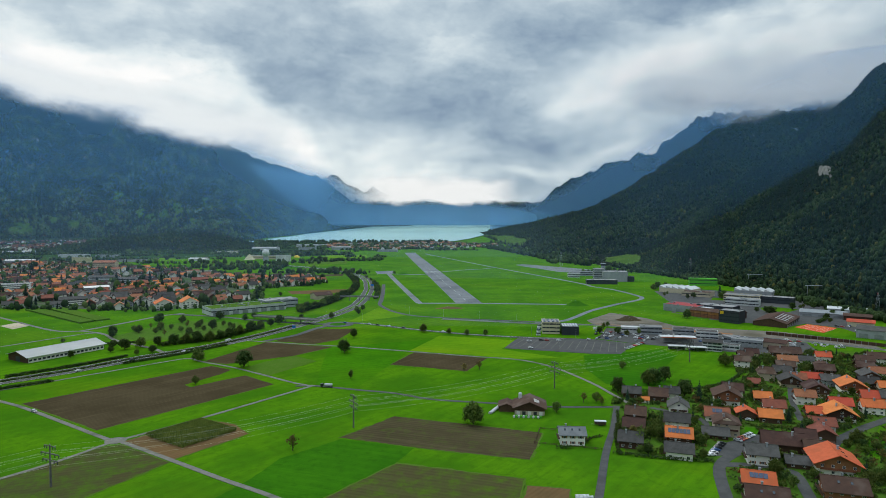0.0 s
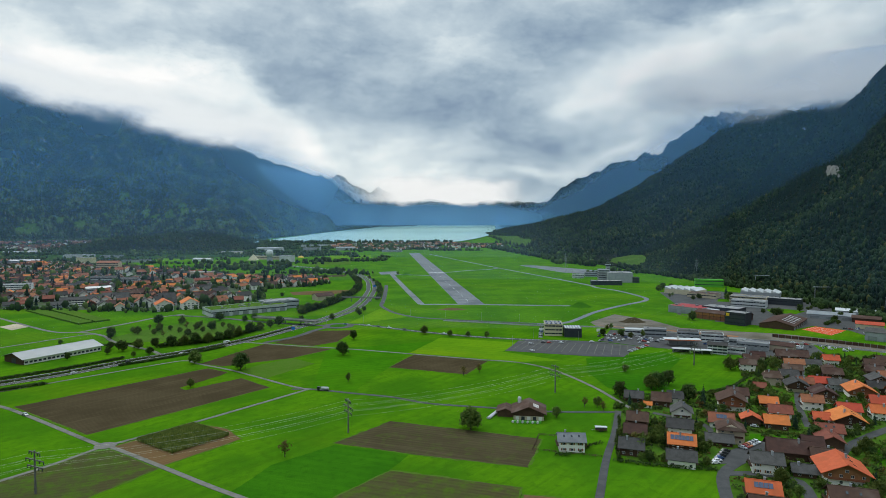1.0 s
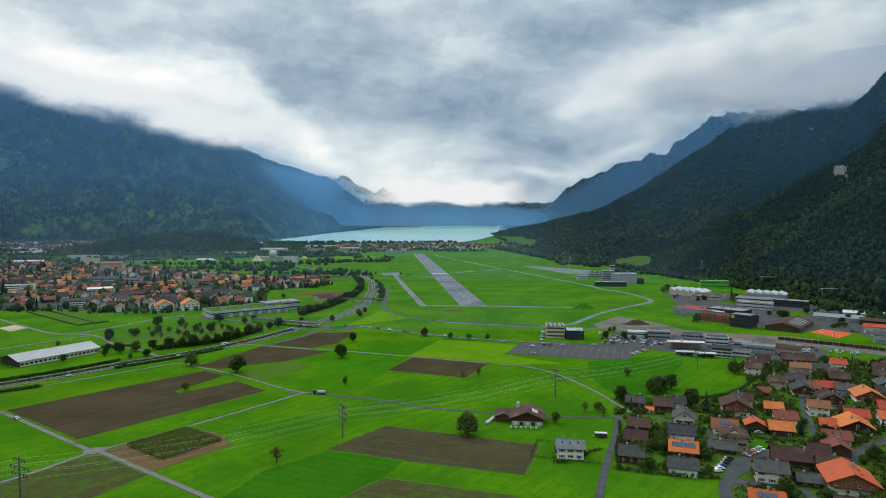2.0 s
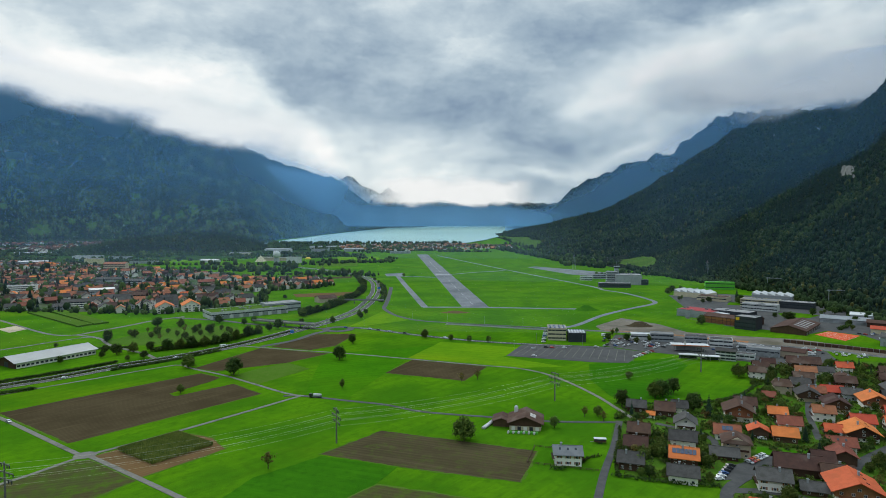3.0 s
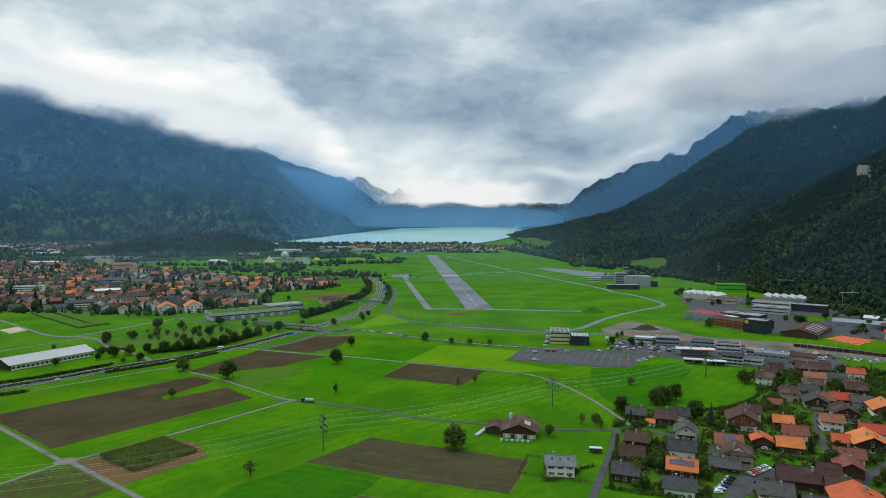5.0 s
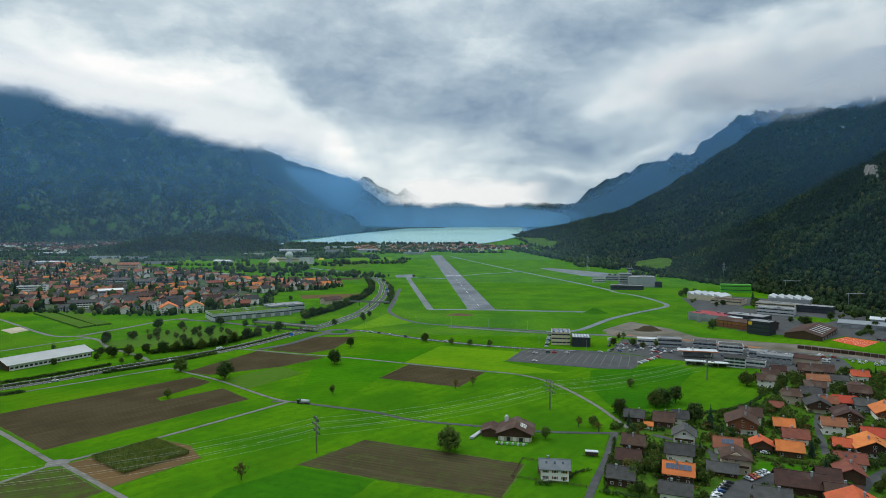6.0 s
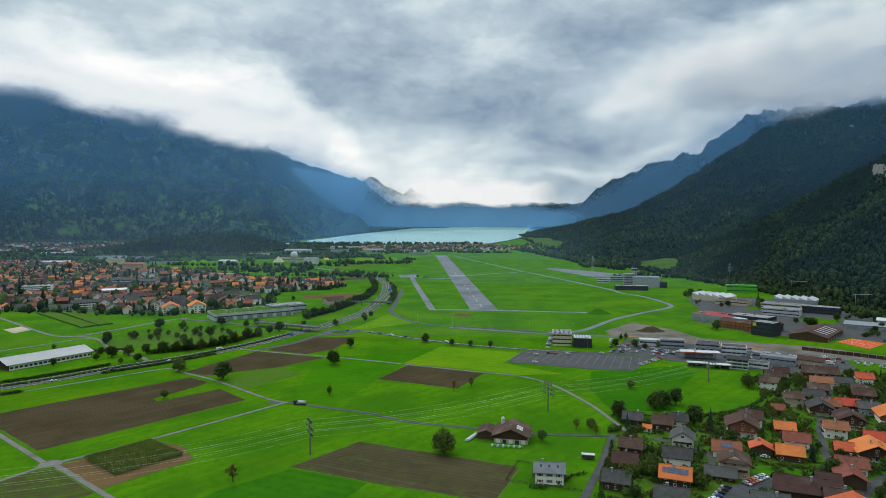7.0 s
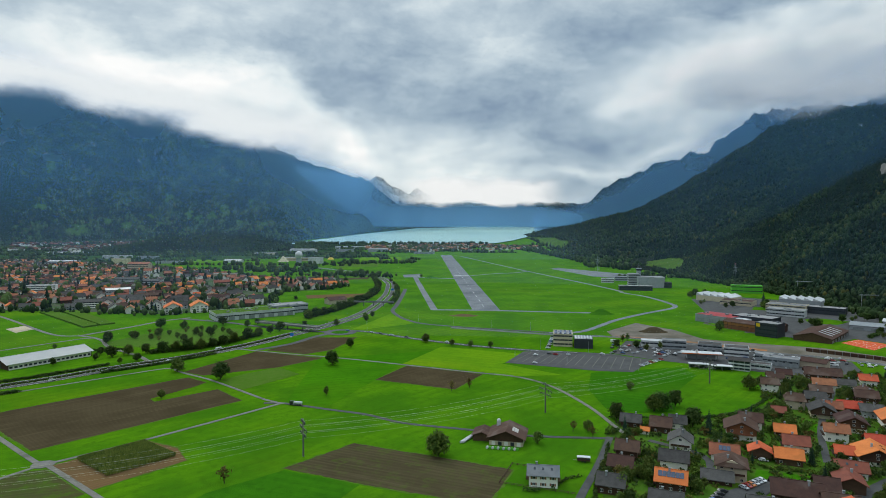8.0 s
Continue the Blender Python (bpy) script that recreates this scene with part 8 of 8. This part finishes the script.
# ---- bridges, mounds, small things ----
def build_bridge(name, a, b, width, z, label):
    root = thing(name, label, "bridge")
    a, b = Vector((*a, 0)), Vector((*b, 0))
    u = (b - a).normalized()
    s = Vector((-u.y, u.x, 0)) * width / 2
    part("deck", Mb().slab([(p.x, p.y, z) for p in (a - s, b - s, b + s, a + s)], 1.1), LANE, root)
    for k in (-1, 1):
        e = [a + s * k * 0.97, b + s * k * 0.97]
        part("parapet", Mb().tube((e[0].x, e[0].y, z + 0.5), (e[1].x, e[1].y, z + 0.5), 0.35, 0.35, 4), CONCRETE, root)
    for f in (0.25, 0.5, 0.75):
        c = a.lerp(b, f)
        part("pier", Mb().box(c.x, c.y, -0.3, 1.0, 1.0, z - 0.8), CONCRETE, root)


build_bridge("road_bridge", (-192, 709), (-118, 676), 8, 5.0, "pale concrete road bridge over the motorway")
build_bridge("foot_bridge", (-118, 872), (-64, 866), 4, 6.0, "dark footbridge across the motorway")


def build_mound(name, x, y, rx, ry, h, material, label, seed):
    mb = Mb()
    n, m = 18, 6
    mb.v.append((x, y, h))
    for j in range(1, m + 1):
        for i in range(n):
            a = 6.283 * i / n
            f = j / m
            k = 1 + 0.25 * noise.noise((math.cos(a) * 2 + seed, math.sin(a) * 2, f * 2))
            mb.v.append((x + math.cos(a) * rx * f * k, y + math.sin(a) * ry * f * k, h * (0.5 + 0.5 * math.cos(math.pi * f)) * k - (0.2 if j == m else 0)))
    for i in range(n):
        mb.f.append((0, 1 + i, 1 + (i + 1) % n))
    for j in range(m - 1):
        for i in range(n):
            a, q = 1 + j * n, (i + 1) % n
            mb.f.append((a + i, a + n + i, a + n + q, a + q))
    return single(name, mb, material, label, "mound", smooth=True)


build_mound("shelter_mound", 198, 812, 17, 12, 6, GRASS_DARK, "grass-covered aircraft shelter mound", 1)
build_mound("soil_heap", 30, 790, 20, 8, 2.2, SOIL_RED, "heap of brown soil by the runway", 2)
build_mound("gravel_heap", 226, 690, 16, 9, 5, SOIL, "dark gravel heap in the yard", 3)
build_mound("grass_mound", -42, 1290, 14, 9, 3, GRASS_DARK, "small overgrown mound by the taxiway", 4)
build_mound("wooded_knoll", *polar(-20.3, 3342, 0).xy, 250, 110, 66, FOREST_FAR, "low wooded hill before the mountain", 5)


def build_rock_face():
    """Pale cliff showing through the wood, bent to the slope."""
    az0 = ROCK_AZ
    mb = Mb()
    n = 14
    for j in range(n + 1):
        for i in range(n + 1):
            u, v = i / n * 2 - 1, j / n * 2 - 1
            p = RIGHT.at(az0 + u * 0.50, rise_at(RIGHT, az0 + u * 0.50, ROCK_SLOPE) + v * 0.020)
            edge = 1 - max(abs(u), abs(v)) ** 2
            p.z += 9 * edge * (0.8 + 0.5 * noise.noise((u * 3, v * 3, 1.0))) + v * 5
            out = (HUB - p).normalized() * (8 * edge + 3 * noise.noise((u * 4, v * 4, 5.0)))
            q = p + out
            mb.v.append((q.x, q.y, q.z))
    for j in range(n):
        for i in range(n):
            o = j * (n + 1) + i
            mb.f.append((o, o + 1, o + n + 2, o + n + 1))
    rock = surface("limestone", (0.25, 0.235, 0.21), (0.15, 0.145, 0.13), 0.12, 0.8, 0.95, 0.6, c3=(0.31, 0.295, 0.265))
    return single("rock_face", mb, rock, "bare pale limestone cliff in the forest", "rock")


build_rock_face()


def build_sign(name, x, y, h, w, tall, material, label):
    root = thing(name, label, "sign", pose(x, y, 0))
    part("post", Mb().tube((0, 0, -0.2), (0, 0, h), 0.12, 0.12, 6), METAL_GREY, root)
    part("board", Mb().box(0, -0.14, h - tall, w, 0.1, tall), material, root)


build_sign("road_sign", -135, 640, 5, 3.6, 2.6, SIGN_BLUE, "blue motorway direction sign on posts")
build_sign("road_sign", -86, 1030, 6, 4.5, 3.0, SIGN_BLUE, "blue motorway sign beside the carriageway")
build_sign("totem_sign", 222, 560, 9, 1.6, 3.0, FRAME_WHITE, "white totem sign of the fuel station")


def build_lamp_post():
    root = thing("street_lamp", "slim grey street lamp beside the road", "street lamp", pose(20, 722, 0), "street lamps")
    part("pole", Mb().tube((0, 0, -0.2), (0, 0, 9), 0.11, 0.07, 6), METAL_GREY, root)
    part("lamp_head", Mb().box(0, -0.7, 8.9, 0.3, 1.4, 0.15), METAL_GREY, root)
    return root


first_lamp = build_lamp_post()
for x, y in ((60, 704), (100, 690), (-20, 742), (140, 588), (100, 600), (170, 560), (115, 545), (75, 565), (-70, 690), (-110, 690)):
    copy_thing(first_lamp, pose(x, y, 0))


def build_barrier():
    root = thing("noise_barrier", "dark timber noise barrier along the railway", "barrier")
    line = smooth_line([(330, 600), (372, 566), (407, 532), (480, 462), (560, 398)], 5.0)
    for a, b in zip(line, line[1:]):
        mb = Mb().add([(a.x, a.y, -0.2), (b.x, b.y, -0.2), (b.x, b.y, 3.0), (a.x, a.y, 3.0), (a.x + .2, a.y + .2, -0.2), (b.x + .2, b.y + .2, -0.2), (b.x + .2, b.y + .2, 3.0), (a.x + .2, a.y + .2, 3.0)],
                      [(0, 1, 2, 3), (7, 6, 5, 4), (3, 2, 6, 7), (0, 4, 5, 1), (0, 3, 7, 4), (1, 5, 6, 2)])
        part("panel", mb, WALL_WOOD, root)
        part("post", Mb().box(a.x, a.y, -0.2, 0.3, 0.3, 3.4), METAL_GREY, root)


build_barrier()


def build_wagon(x, y, turn, mat, label):
    root = thing("freight_wagon", label, "wagon", pose(x, y, 0.5, 0, 0, turn), "wagons on the railway")
    part("body", Mb().box(0, 0, 1.0, 11.5, 2.6, 2.6), mat, root)
    part("frame", Mb().box(0, 0, 0.6, 12, 2.2, 0.4), METAL_GREY, root)
    for xx in (-4, 4):
        for s in (-1, 1):
            part("wheel", Mb().tube((xx, s * 0.7, 0.42), (xx, s * 0.85, 0.42), 0.42, 0.42, 10), TYRE, root)


for i, (mt, lab) in enumerate(((RED_SHEET, "red box wagon on the railway"), (RED_SHEET, "red box wagon on the railway"), (METAL_WHITE, "white box wagon on the railway"), (METAL_WHITE, "white box wagon on the railway"), (YELLOW, "yellow flat wagon on the railway"))):
    build_wagon(414 + i * 9.2, 506 - i * 8.0, -41, mt, lab)
